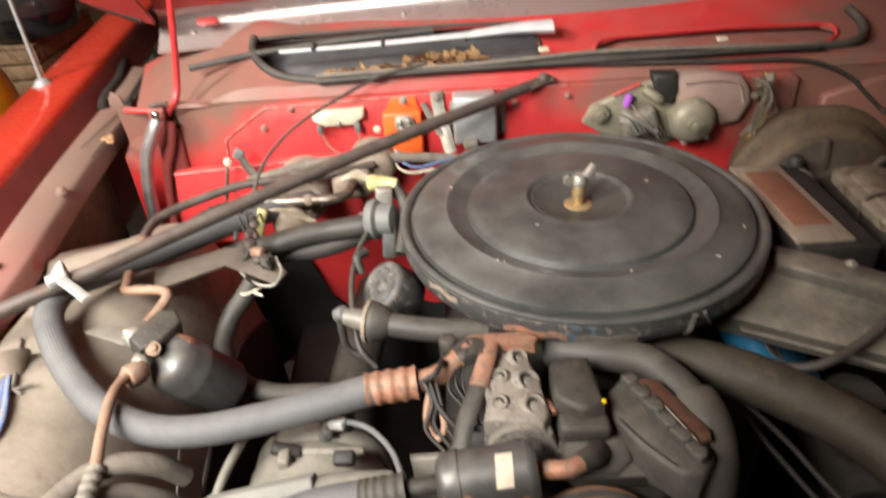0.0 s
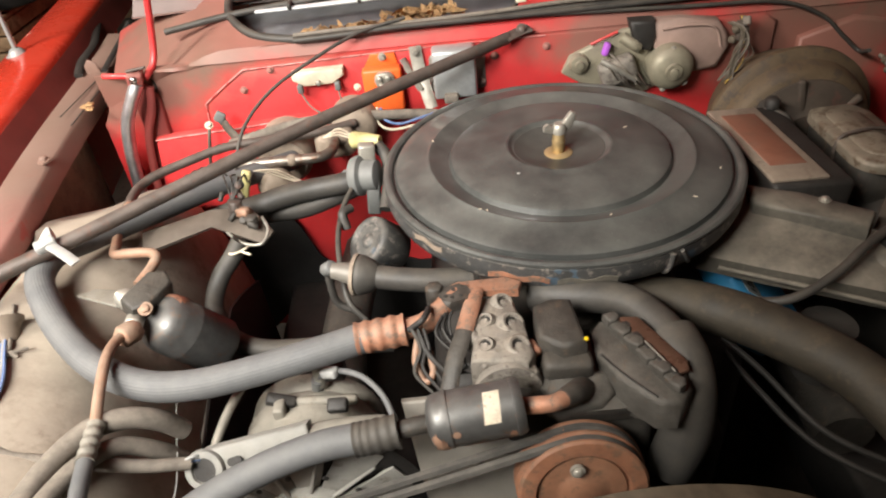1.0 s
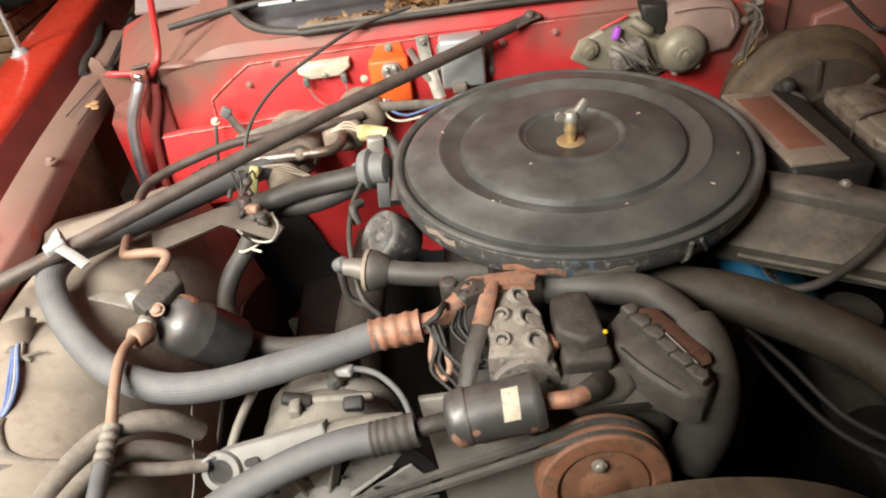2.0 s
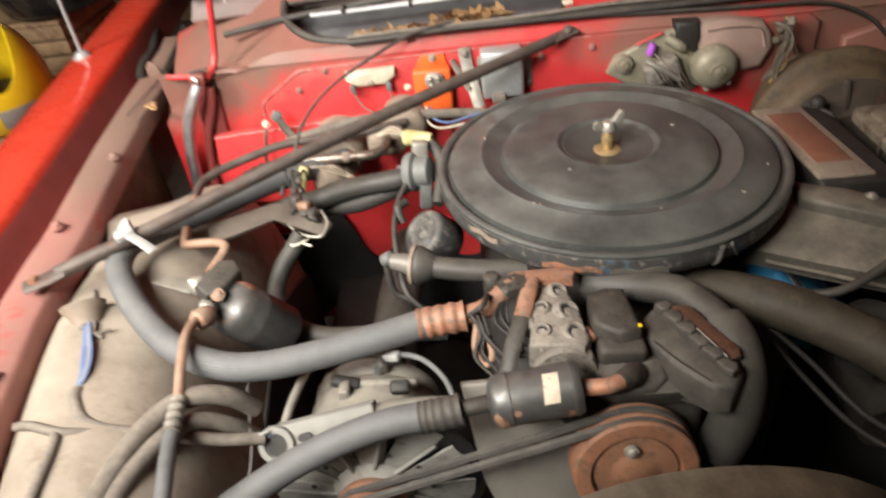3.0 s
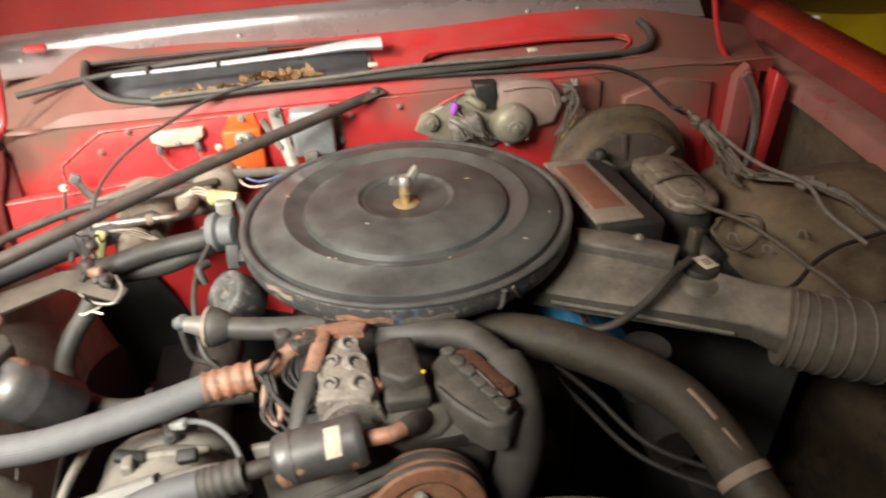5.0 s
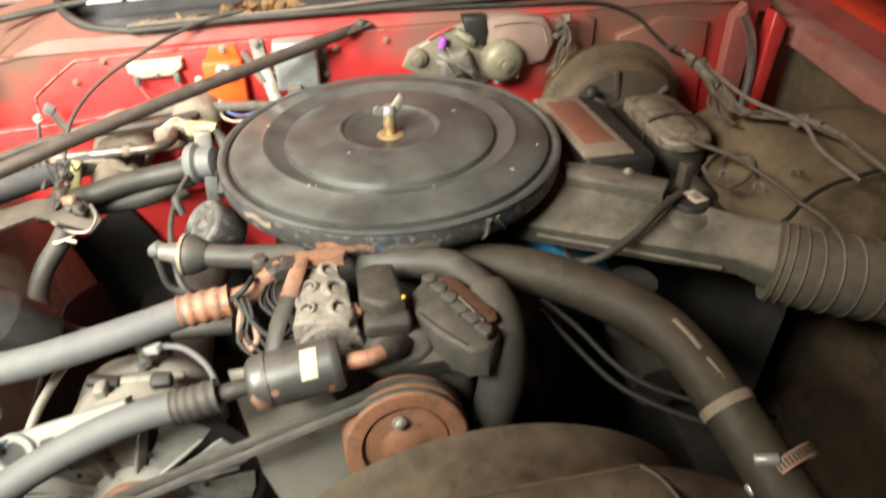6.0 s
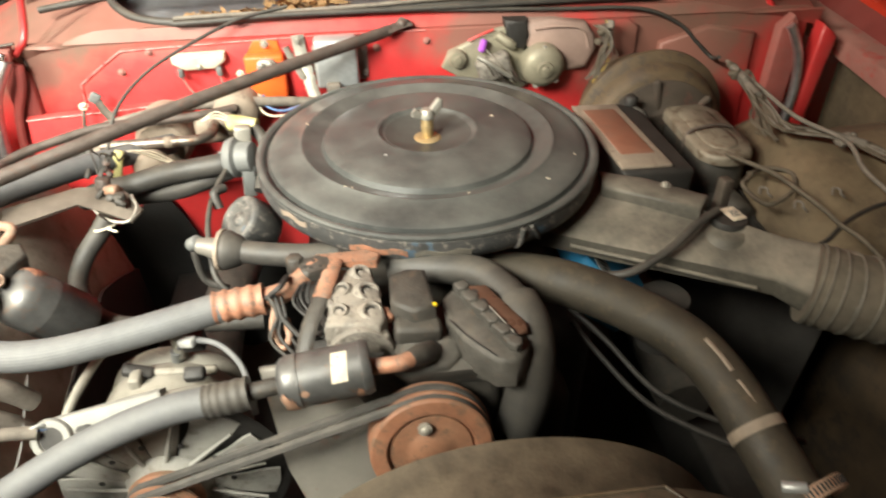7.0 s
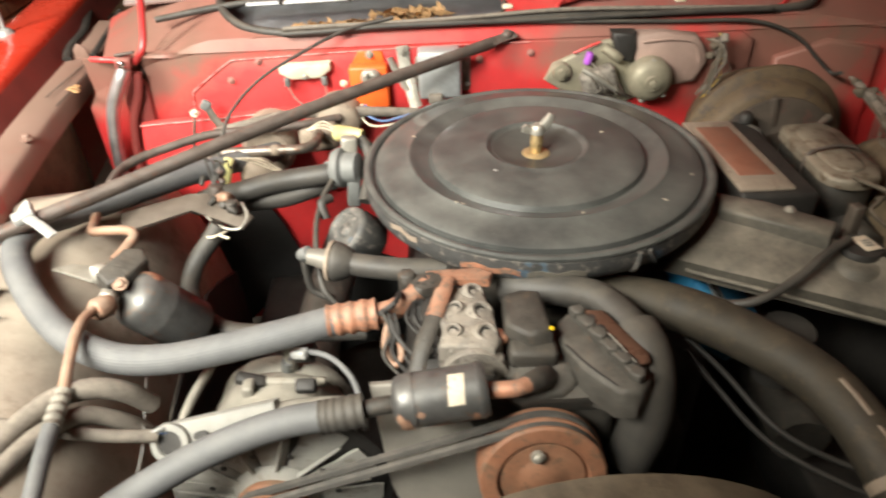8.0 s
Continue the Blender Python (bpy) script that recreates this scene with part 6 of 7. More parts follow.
for k in range(5):
    q_ = Vector((0.0150, -0.276, 0.8685)).lerp(Vector((0.0400, -0.336, 0.8685)), k / 4)
    part("gap", prism(rounded(0.0085, 0.0070, 0.003, 3), 0.0030, Matrix.Translation(q_) @ Matrix.Rotation(radians(-66), 4, "Z"), 0.0005), DARK, sv)
part("split_line", tube([(-0.014, -0.303, 0.8622), (0.002, -0.330, 0.8622), (0.022, -0.356, 0.8622)], 0.0010, 6, 5), DARK, sv)
part("skirt", prism([(-0.020, -0.312), (-0.004, -0.326), (0.022, -0.342), (0.046, -0.345), (0.058, -0.336), (0.020, -0.314)], 0.028, Matrix.Translation((0, 0, 0.812)), 0.008), CAST_DARK, sv)
part("neck", tube([(-0.056, -0.348, 0.8602), (-0.050, -0.343, 0.858), (-0.044, -0.338, 0.855), (-0.036, -0.326, 0.845), (-0.032, -0.316, 0.834)], lambda s: 0.0084 + 0.0035 * s, 16), GREASE, com)
part("shoulder", prism(rounded(0.14, 0.07, 0.025), 0.030, Matrix.Translation((0.0, -0.297, 0.815)) @ Matrix.Rotation(radians(20), 4, "X"), 0.010), CAST_DARK, com, "cast compressor shoulder")
part("shoulder", prism([(-0.040, -0.014), (-0.026, -0.022), (0.012, -0.018), (0.026, -0.006), (0.022, 0.016), (-0.030, 0.018)], 0.016, Matrix.Translation((-0.030, -0.318, 0.829)) @ Matrix.Rotation(radians(24), 4, "X"), 0.006), CAST_DARK, com)
# raised casting marks, too worn to read
for k in range(6):
    part("cast_mark", box((0.0018, 0.0012, 0.006), pose(-0.048 + 0.007 * k, -0.3270, 0.8425 - 0.0004 * k, -66, 12, 0), 0.0004), CAST_DARK, com)

pul = part("pulley", lathe(bmesh.new(), [(0.02, -0.024), (0.058, -0.024), (0.0605, -0.022), (0.0605, -0.019), (0.054, -0.0145), (0.054, -0.0125), (0.0600, -0.0085), (0.0600, -0.0065), (0.054, -0.003), (0.054, -0.001), (0.0590, 0.0025), (0.0590, 0.0045), (0.0570, 0.0065), (0.0540, 0.0070), (0.0435, 0.0065), (0.0420, 0.0045), (0.0415, 0.0010), (0, 0.0010)], wall_frame(-0.040, -0.372, 0.764) @ Matrix.Rotation(radians(-12), 4, "X"), 72), RUST, com, "rusty double-groove clutch pulley", 30)
part("clutch_plate", lathe(bmesh.new(), [(0, 0.0060), (0.0180, 0.0060), (0.0200, 0.0045), (0.0260, 0.0035), (0.0350, 0.0042), (0.0390, 0.0038), (0.0395, 0.0020), (0, 0.0015)], wall_frame(-0.040, -0.372, 0.764) @ Matrix.Rotation(radians(-12), 4, "X"), 48), RUST_PLATE, pul, "dark rust-brown clutch plate")
part("hub_nut", bolt((-0.046, -0.3745, 0.794), (0, -0.98, 0.2), 0.0046, 0.004), ZINC, pul)
# ---- alternator, bracket, belts ----
alt = thing("alternator", (-0.28, -0.31, 0.68), "dusty aluminium alternator with a finned fan and pulley", "alternator")
am_ = wall_frame(-0.302, -0.322, 0.705)
part("body", lathe(bmesh.new(), [(0, -0.085), (0.045, -0.085), (0.070, -0.070), (0.076, -0.055), (0.076, -0.035), (0.079, -0.033), (0.079, -0.018), (0.076, -0.016), (0.074, -0.006), (0, -0.006)], wall_frame(-0.300, -0.318, 0.722), 40), ALU_DULL, alt)
fan = part("fan", lathe(bmesh.new(), [(0.015, 0.010), (0.040, 0.010), (0.043, 0.013), (0.041, 0.017), (0.030, 0.024), (0.015, 0.026), (0.015, 0.010)], am_, 40), FAN_GREY, alt, "finned aluminium cooling fan")
for k in range(11):
    turn = am_ @ Matrix.Rotation(radians(360 / 11 * k + 20), 4, "Z")
    out_ = 0.103 + 0.003 * math.sin(2.7 * k)
    part("blade", prism([(0.034, -0.0092), (0.062, -0.0162), (0.092, -0.0215), (out_, -0.0225), (out_ + 0.003, 0.0), (out_, 0.0235), (0.092, 0.0225), (0.074, 0.0165), (0.060, 0.0150), (0.034, 0.0092)], 0.0026, turn @ Matrix.Translation((0, 0, 0.013)) @ Matrix.Rotation(radians(5), 4, "X") @ Matrix.Rotation(radians(4), 4, "Y"), 0.0008), FAN_GREY, fan)
    part("rib", tube([turn @ Vector((0.040, -0.003, 0.0170)), turn @ Vector((0.070, -0.010, 0.0165)), turn @ Vector((0.097, -0.017, 0.0150))], lambda s: 0.0026 - 0.0012 * s, 8, 4), FAN_GREY, fan)
    part("hole", rod(turn @ Vector((0.061, 0.0165, 0.0160)), turn @ Vector((0.061, 0.0165, 0.0172)), 0.0032, None, 12), DARK, fan)
part("pulley", lathe(bmesh.new(), [(0, 0.018), (0.030, 0.018), (0.037, 0.028), (0.037, 0.031), (0.031, 0.036), (0.031, 0.038), (0.037, 0.042), (0.037, 0.044), (0.031, 0.0475), (0.031, 0.0495), (0.037, 0.054), (0.036, 0.058), (0.033, 0.060), (0.024, 0.060), (0.020, 0.054), (0, 0.054)], am_, 40), RUST, alt, "rusty small pulley")
# added black disc, stands for the shade in the gaps behind the fan
part("shade_disc", lathe(bmesh.new(), [(0, 0), (0.110, 0), (0.113, 0.003), (0.109, 0.005), (0, 0.005)], wall_frame(-0.296, -0.322, 0.704), 40), DARK, alt)
part("rear_cover", lathe(bmesh.new(), [(0, 0), (0.066, 0), (0.072, 0.004), (0.072, 0.016), (0.064, 0.024), (0, 0.026)], wall_frame(-0.300, -0.232, 0.728), 40), ALU_DULL, alt, "rounded dusty end housing")
part("rib", box((0.012, 0.018, 0.030), pose(-0.322, -0.282, 0.794), 0.003), ALU_DULL, alt)
part("rib", box((0.080, 0.010, 0.010), pose(-0.286, -0.270, 0.796, 0, 4), 0.004), ALU_DULL, alt)
part("vent", box((0.022, 0.020, 0.020), pose(-0.268, -0.250, 0.8195, 10, 0, 0), 0.003), DARK, alt)
part("vent", box((0.020, 0.014, 0.012), pose(-0.262, -0.292, 0.812, 25, 0, 0), 0.003), DARK, alt)
part("vent", box((0.030, 0.012, 0.012), pose(-0.322, -0.272, 0.803, 20, 20, 0), 0.003), DARK, alt)
part("lug", rod((-0.283, -0.252, 0.80), (-0.283, -0.252, 0.835), 0.007), ALU_DULL, alt)

ab = thing("alternator_bracket", (-0.32, -0.30, 0.77), "pale cast aluminium adjusting bracket with a round eye", "bracket")
bm_ = bmesh.new()
arm_o = [(-0.018, -0.011), (-0.008, -0.019), (0.010, -0.020), (0.100, -0.014), (0.102, 0.014), (0.0, 0.018), (-0.014, 0.012), (-0.021, 0.0)]
prism(arm_o, 0.018, Matrix.Translation((-0.382, -0.328, 0.786)) @ Matrix.Rotation(radians(6), 4, "Z") @ Matrix.Rotation(radians(-11), 4, "Y") @ Matrix.Rotation(radians(52), 4, "X"), 0.003, bm=bm_)
part("casting", bm_, ALU, ab)
part("slot", prism(rounded(0.014, 0.008, 0.0038), 0.0012, Matrix.Translation((-0.354, -0.3405, 0.8045)) @ Matrix.Rotation(radians(6), 4, "Z") @ Matrix.Rotation(radians(-11), 4, "Y") @ Matrix.Rotation(radians(52), 4, "X"), 0), DARK, ab, "dark slot in the bracket")
part("eye", lathe(bmesh.new(), [(0.0105, 0.014), (0.0185, 0.014), (0.0198, 0.018), (0.0180, 0.0215), (0.0120, 0.0215), (0.0105, 0.014)], Matrix.Translation((-0.382, -0.328, 0.786)) @ Matrix.Rotation(radians(-8), 4, "Y") @ Matrix.Rotation(radians(52), 4, "X"), 28), ALU, ab)
part("bore", lathe(bmesh.new(), [(0, 0.0186), (0.0112, 0.0186), (0.0112, 0.018)], Matrix.Translation((-0.382, -0.328, 0.786)) @ Matrix.Rotation(radians(-8), 4, "Y") @ Matrix.Rotation(radians(52), 4, "X"), 20), DARK, ab)
part("rear_arm", tube([(-0.300, -0.325, 0.808), (-0.27, -0.322, 0.814), (-0.24, -0.318, 0.815), (-0.215, -0.314, 0.812)], lambda s: 0.013 - 0.007 * s, 12, 5, squash=0.5), ALU_DULL, ab)
part("strut", tube([(-0.386, -0.322, 0.786), (-0.378, -0.290, 0.798), (-0.366, -0.255, 0.806), (-0.350, -0.225, 0.812)], 0.0045, 10), ALU_DULL, ab)

pw = thing("power_lead", (-0.25, -0.24, 0.80), "grey alternator lead with a white connector", "cable")
part("lead", tube([(-0.289, -0.250, 0.792), (-0.285, -0.255, 0.812), (-0.270, -0.262, 0.828), (-0.250, -0.272, 0.836), (-0.232, -0.283, 0.836), (-0.214, -0.303, 0.830), (-0.205, -0.325, 0.818), (-0.203, -0.335, 0.795)], 0.0031, 10), HOSE_GREY, pw)
part("connector", box((0.018, 0.011, 0.009), pose(-0.268, -0.268, 0.833, 0, -18, -25), 0.002), WHITE, pw, "white plastic connector")
part("boot", tube([(-0.290, -0.250, 0.790), (-0.286, -0.255, 0.811)], 0.0065, 10, 3), GREY_PLASTIC, pw)

for k, dy in enumerate((0.0008, 0.0137)):
    b = bmesh.new()
    y0 = -0.372 + dy
    pts_ = []
    for cx_, cz_, cr_, a0_, a1_ in ((-0.040, 0.764, 0.0545, 105, 0), (0.03, 0.50, 0.07, 0, -120), (-0.302, 0.705, 0.0330, 230, 105)):
        pts_ += [Vector((cx_, y0, cz_)) + cr_ * Vector((math.cos(radians(a)), 0, math.sin(radians(a)))) for a in span(a0_, a1_, 12)]
    pts_ = [Vector((p.x, p.y + max(0.0, p.z - 0.764) * math.tan(radians(12)), p.z)) if p.x > -0.15 else p for p in pts_]
    pts_.append(pts_[0])
    sweep(b, [p for q in range(len(pts_) - 1) for p in (pts_[q], pts_[q].lerp(pts_[q + 1], 0.5))] + [pts_[-1]], 0.0045, 6, caps=False)
    solo("drive_belt", b, BELT, "dusty black rubber drive belt from compressor to alternator", "belt", "drive belts")

# ---- engine block, covers, shroud, radiator ----
eng = thing("engine", (0, -0.05, 0.40), "large greasy V8 engine block with blue rocker covers", "engine")
part("block", box((0.34, 0.52, 0.34), pose(0, 0.02, 0.60), 0.03), DARK, eng)
part("intake", box((0.22, 0.40, 0.06), pose(0, 0.0, 0.795), 0.02), GREASE, eng)
part("rocker_cover", prism(rounded(0.12, 0.38, 0.03), 0.06, Matrix.Translation((0.195, 0.035, 0.700)) @ Matrix.Rotation(radians(38), 4, "Y"), 0.018), BLUE, eng, "dusty blue rocker cover")
for sx in (-1, 1):
    part("manifold", tube([(sx * 0.29, 0.22, 0.62), (sx * 0.31, 0.0, 0.62), (sx * 0.30, -0.24, 0.62)], 0.035, 12), GREASE, eng)
rc_ = Matrix.Translation((0.195, 0.035, 0.700)) @ Matrix.Rotation(radians(38), 4, "Y")
part("sticker", box((0.026, 0.034, 0.0008), rc_ @ Matrix.Translation((-0.030, -0.160, 0.0606)), 0), WHITE, eng, "worn white sticker with dark bars")
for k in range(3):
    part("bar", box((0.015 - 0.003 * k, 0.004, 0.0006), rc_ @ Matrix.Translation((-0.030, -0.150 - 0.009 * k, 0.0614)), 0), DARK, eng)
part("timing_cover", box((0.24, 0.06, 0.26), pose(0, -0.285, 0.62), 0.02), DARK, eng)
part("filler", lathe(bmesh.new(), [(0, 0), (0.024, 0), (0.024, 0.05), (0.028, 0.055), (0.028, 0.07), (0, 0.072)], Matrix.Translation((0.245, -0.225, 0.725)), 24), DARK, eng)
part("front_plate", prism([(-0.050, 0.052), (0.060, 0.055), (0.070, -0.10), (-0.010, -0.13), (-0.035, -0.06)], 0.008, wall_frame(-0.150, -0.310, 0.765) @ Matrix.Rotation(radians(-20), 4, "X"), 0.003), PLATE_GREY, eng, "greasy front bracket plate")
part("bolt", bolt((-0.135, -0.3235, 0.748), (0, -0.94, 0.34), 0.007), PLATE_GREY, eng)
part("spark_lead", tube([(0.13, -0.235, 0.80), (0.165, -0.265, 0.775), (0.21, -0.318, 0.742), (0.28, -0.352, 0.72), (0.36, -0.37, 0.70)], 0.0034, 8), DARK, eng)
part("spark_lead", tube([(0.13, -0.245, 0.79), (0.155, -0.275, 0.765), (0.20, -0.325, 0.732), (0.27, -0.365, 0.71), (0.34, -0.385, 0.69)], 0.0034, 8), DARK, eng)

shr = thing("fan_shroud", (0.03, -0.48, 0.55), "dusty dark plastic fan shroud above the radiator", "shroud")
sm_ = wall_frame(0.03, -0.425, 0.541)
part("ring", lathe(bmesh.new(), [(0.238, -0.03), (0.246, -0.034), (0.252, -0.03), (0.252, 0.03), (0.262, 0.06), (0.268, 0.12), (0.262, 0.124), (0.255, 0.06), (0.244, 0.03), (0.238, -0.03)], sm_, 72), SHROUD, shr, "rounded shroud ring")
part("shoulder", sheet(lambda u, v: (u, -0.466 - 0.13 * v, 0.800 + 0.006 * math.sin(3.1 * min(1.0, v * 4)) - 0.006 * v - 1.2 * max(0, abs(u - 0.02) - 0.125) ** 1.4), span(-0.24, 0.30, 30), span(0, 1, 12), 0.005), SHROUD, shr, "flat ribbed shroud shoulder")
for k in range(7):
    part("blade", prism([(0.03, -0.02), (0.215, -0.04), (0.22, 0.02), (0.03, 0.02)], 0.003, sm_ @ Matrix.Rotation(radians(360 * k / 7), 4, "Z") @ Matrix.Rotation(radians(25), 4, "X"), 0.0), DARK, shr)
# pale line paints the lit, dusty edge of the shoulder
part("lip", tube([(x_, -0.4655, 0.8010 - 1.2 * max(0, abs(x_ - 0.02) - 0.125) ** 1.4) for x_ in span(-0.02, 0.147, 10)], 0.0017, 8, 3), BOOSTER, shr, "pale dusty edge with its lit rim put into the colour")
part("rib", tube([(0.147, -0.4660, 0.8005), (0.158, -0.485, 0.8030), (0.168, -0.525, 0.7990), (0.172, -0.58, 0.7950)], 0.0020, 8, 5), SHROUD, shr)
rad_ = thing("radiator", (0, -0.68, 0.40), "dark copper-brass radiator with a top tank", "radiator")
part("core", box((0.62, 0.05, 0.40), pose(0.02, -0.66, 0.58), 0.004), DARK, rad_)
part("top_tank", prism(rounded(0.62, 0.08, 0.02), 0.05, Matrix.Translation((0.02, -0.66, 0.775)), 0.012), DARK, rad_)
part("neck", rod((0.282, -0.515, 0.752), (0.292, -0.63, 0.79), 0.023), RUST, rad_)
solo("cross_brace", box((1.36, 0.05, 0.03), pose(0, -0.74, 0.84), 0.008), RED_DUSTY, "dusty red radiator support panel", "panel")

# ---- wiring ----
def wire(name, pts, r, mt, label, category="wire"):
    return solo(name, tube(pts, r, 12, 6), mt, label, category)


wire("vacuum_tube", [(-0.445, 0.10, 0.838), (-0.432, 0.10, 0.855), (-0.417, 0.143, 0.90), (-0.378, 0.195, 0.932), (-0.313, 0.24, 0.957), (-0.25, 0.275, 0.975), (-0.18, 0.292, 0.985)], 0.0026, RUBBER, "thin black vacuum tube rising to the cowl", "tube")
wire("wiring_loom", [(-0.46, 0.20, 0.85), (-0.36, 0.225, 0.862), (-0.28, 0.232, 0.862), (-0.21, 0.24, 0.855), (-0.15, 0.235, 0.852), (-0.12, 0.22, 0.85)], 0.008, WIRE_TAN, "dusty wiring loom along the firewall")
wire("wire", [(-0.232, 0.252, 0.862), (-0.228, 0.235, 0.852), (-0.205, 0.225, 0.846), (-0.175, 0.225, 0.852), (-0.15, 0.23, 0.856)], 0.0022, WIRE_BLUE, "blue-grey wire below the orange module")
wire("wire", [(-0.238, 0.255, 0.862), (-0.236, 0.23, 0.848), (-0.215, 0.22, 0.84), (-0.17, 0.215, 0.848)], 0.002, CREAM, "pale wire below the orange module")
for k in range(4):
    wire("wire", [(0.312 + 0.003 * k, 0.262, 0.95), (0.322 - 0.005 * k, 0.25, 0.922 + 0.004 * k), (0.312 + 0.007 * k, 0.24, 0.900), (0.316 - 0.004 * k, 0.235, 0.882), (0.285 + 0.006 * k, 0.225, 0.865 - 0.003 * k)], 0.0009, WIRE_YELLOW if k == 1 else WIRE_BROWN, "thin yellow wires hanging beside the blower housing")
rl = thing("wiring_harness", (0.5, 0.08, 0.86), "frayed dusty wiring harness draped over the inner fender", "harness")
for k in range(8):
    w = [rng.uniform(-0.012, 0.012) for _ in range(16)]
    part("wire", tube([(0.500 + w[0], 0.150 + w[1], 0.892 + 0.4 * w[2]), (0.494 + w[2], 0.100 + w[3], 0.888), (0.486 + w[4], 0.045 + w[5], 0.886), (0.484 + w[6] + 0.001 * k, -0.004 + w[7], 0.880), (0.511 + w[8], -0.010 + w[9], 0.876), (0.548 + w[10], -0.026 + w[11], 0.875), (0.582 + w[12], -0.060 + w[13] - 0.003 * k, 0.872), (0.590 + w[14], -0.110 - 0.003 * k, 0.866), (0.60, -0.17 - 0.006 * k, 0.856)], 0.0019, 7, 5), (WIRE_BROWN, WIRE_TAN, WIRE_BROWN)[k % 3], rl)
part("cable", tube([(0.500, 0.200, 0.895), (0.506, 0.120, 0.891), (0.512, 0.015, 0.886), (0.546, -0.052, 0.880), (0.534, -0.115, 0.872), (0.545, -0.180, 0.862)], 0.0032, 8, 6), WIRE_TAN, rl)
for k in range(14):
    w = [rng.uniform(-0.014, 0.014) for _ in range(8)]
    part("strand", tube([(0.496 + 0.4 * w[0], 0.135 + 0.5 * w[1], 0.891), (0.484 + w[0], 0.080 + w[1], 0.888 + 0.4 * w[2]), (0.470 + w[3], 0.030 + w[4], 0.878), (0.462 + w[5], -0.005 + w[6], 0.868)], 0.0012, 6, 5), WIRE_BROWN, rl, "thin frayed wire end")
for k in range(7):
    part("connector", box((0.016, 0.011, 0.009), pose(0.497 + rng.uniform(-0.012, 0.012), 0.150 + rng.uniform(-0.03, 0.03), 0.893 + rng.uniform(-0.003, 0.006), rng.uniform(-30, 30), rng.uniform(-30, 30), rng.uniform(0, 180)), 0.003), (WIRE_BROWN, WIRE_TAN)[k % 2], rl)
for k in range(5):
    part("connector", box((0.014, 0.010, 0.008), pose(0.560 + rng.uniform(-0.016, 0.016), -0.040 + rng.uniform(-0.016, 0.016), 0.874, rng.uniform(-20, 20), rng.uniform(-20, 20), rng.uniform(0, 180)), 0.0025), WIRE_TAN, rl)
part("tape", tube([(0.545, -0.030, 0.874), (0.560, -0.040, 0.874), (0.575, -0.054, 0.873)], 0.0070, 10, 4), WIRE_TAN, rl, "frayed tape wrap")
part("tape", tube([(0.500, 0.150, 0.890), (0.494, 0.115, 0.8885), (0.489, 0.080, 0.888)], 0.0080, 10, 4), WIRE_TAN, rl, "frayed tape wrap")
wire("wire", [(0.395, -0.03, 0.862), (0.403, -0.051, 0.864), (0.430, -0.087, 0.862), (0.443, -0.116, 0.858), (0.462, -0.155, 0.848), (0.470, -0.18, 0.842), (0.482, -0.21, 0.838), (0.50, -0.245, 0.82)], 0.003, WIRE_BROWN, "dusty wire curling over the dark inner fender")
wire("wire", [(0.433, -0.041, 0.835), (0.424, -0.049, 0.833), (0.411, -0.064, 0.830), (0.422, -0.107, 0.828), (0.464, -0.089, 0.832), (0.482, -0.057, 0.838), (0.460, -0.036, 0.838), (0.43, -0.038, 0.832)], 0.003, WIRE_BROWN, "loop of dusty cable beside the brake cylinder")
for k, (cx_, cy_) in enumerate(((0.4215, -0.0943), (0.4477, -0.1318), (0.512, -0.109))):
    solo("fender_clip", tube([(cx_ - 0.006, cy_, 0.836), (cx_ - 0.003, cy_ + 0.006, 0.842), (cx_ + 0.004, cy_ + 0.003, 0.842), (cx_ + 0.002, cy_ - 0.005, 0.840), (cx_ + 0.008, cy_ - 0.006, 0.834)], 0.0016, 8, 4), WIRE_TAN, "small bent steel clip on the dark inner fender", "clip", "fender clips")
wire("brake_line", [(0.41, -0.20, 0.815), (0.448, -0.194, 0.83), (0.49, -0.166, 0.834), (0.54, -0.145, 0.838), (0.58, -0.140, 0.842), (0.619, -0.136, 0.846), (0.66, -0.14, 0.85)], 0.003, DARK, "dark steel brake line", "pipe")
wire("vacuum_tube", [(0.318, -0.165, 0.866), (0.285, -0.185, 0.862), (0.248, -0.207, 0.848), (0.204, -0.220, 0.832), (0.172, -0.210, 0.822), (0.14, -0.19, 0.82)], 0.005, RUBBER, "thin rubber tube leading under the snorkel", "tube")
wire("wiring_loom", [(-0.566, -0.318, 0.868), (-0.562, -0.332, 0.870), (-0.545, -0.355, 0.868), (-0.522, -0.361, 0.859), (-0.487, -0.358, 0.845), (-0.435, -0.352, 0.824), (-0.395, -0.340, 0.806)], 0.0062, WIRE_TAN, "dusty wiring loom lying on the inner fender")
wire("wiring_loom", [(-0.600, -0.365, 0.876), (-0.586, -0.366, 0.878), (-0.561, -0.373, 0.876), (-0.544, -0.372, 0.871), (-0.525, -0.364, 0.861)], 0.0045, WIRE_TAN, "short dusty loom branch on the inner fender")
wire("wiring_loom", [(-0.561, -0.373, 0.875), (-0.554, -0.385, 0.876), (-0.549, -0.418, 0.878), (-0.545, -0.47, 0.876)], 0.0045, WIRE_TAN, "dusty loom branch running forward on the inner fender")
for k in range(4):
    wire("wire", [(-0.604 + 0.002 * k, -0.215, 0.868), (-0.592 + 0.002 * k, -0.239, 0.871), (-0.579 + 0.003 * k, -0.273, 0.872), (-0.569 + 0.002 * k, -0.301, 0.872), (-0.566, -0.322, 0.870)], 0.0015, (WIRE_BLUE, WIRE_BLUE, WHITE, WIRE_BLUE)[k], "short blue wires on the inner fender")
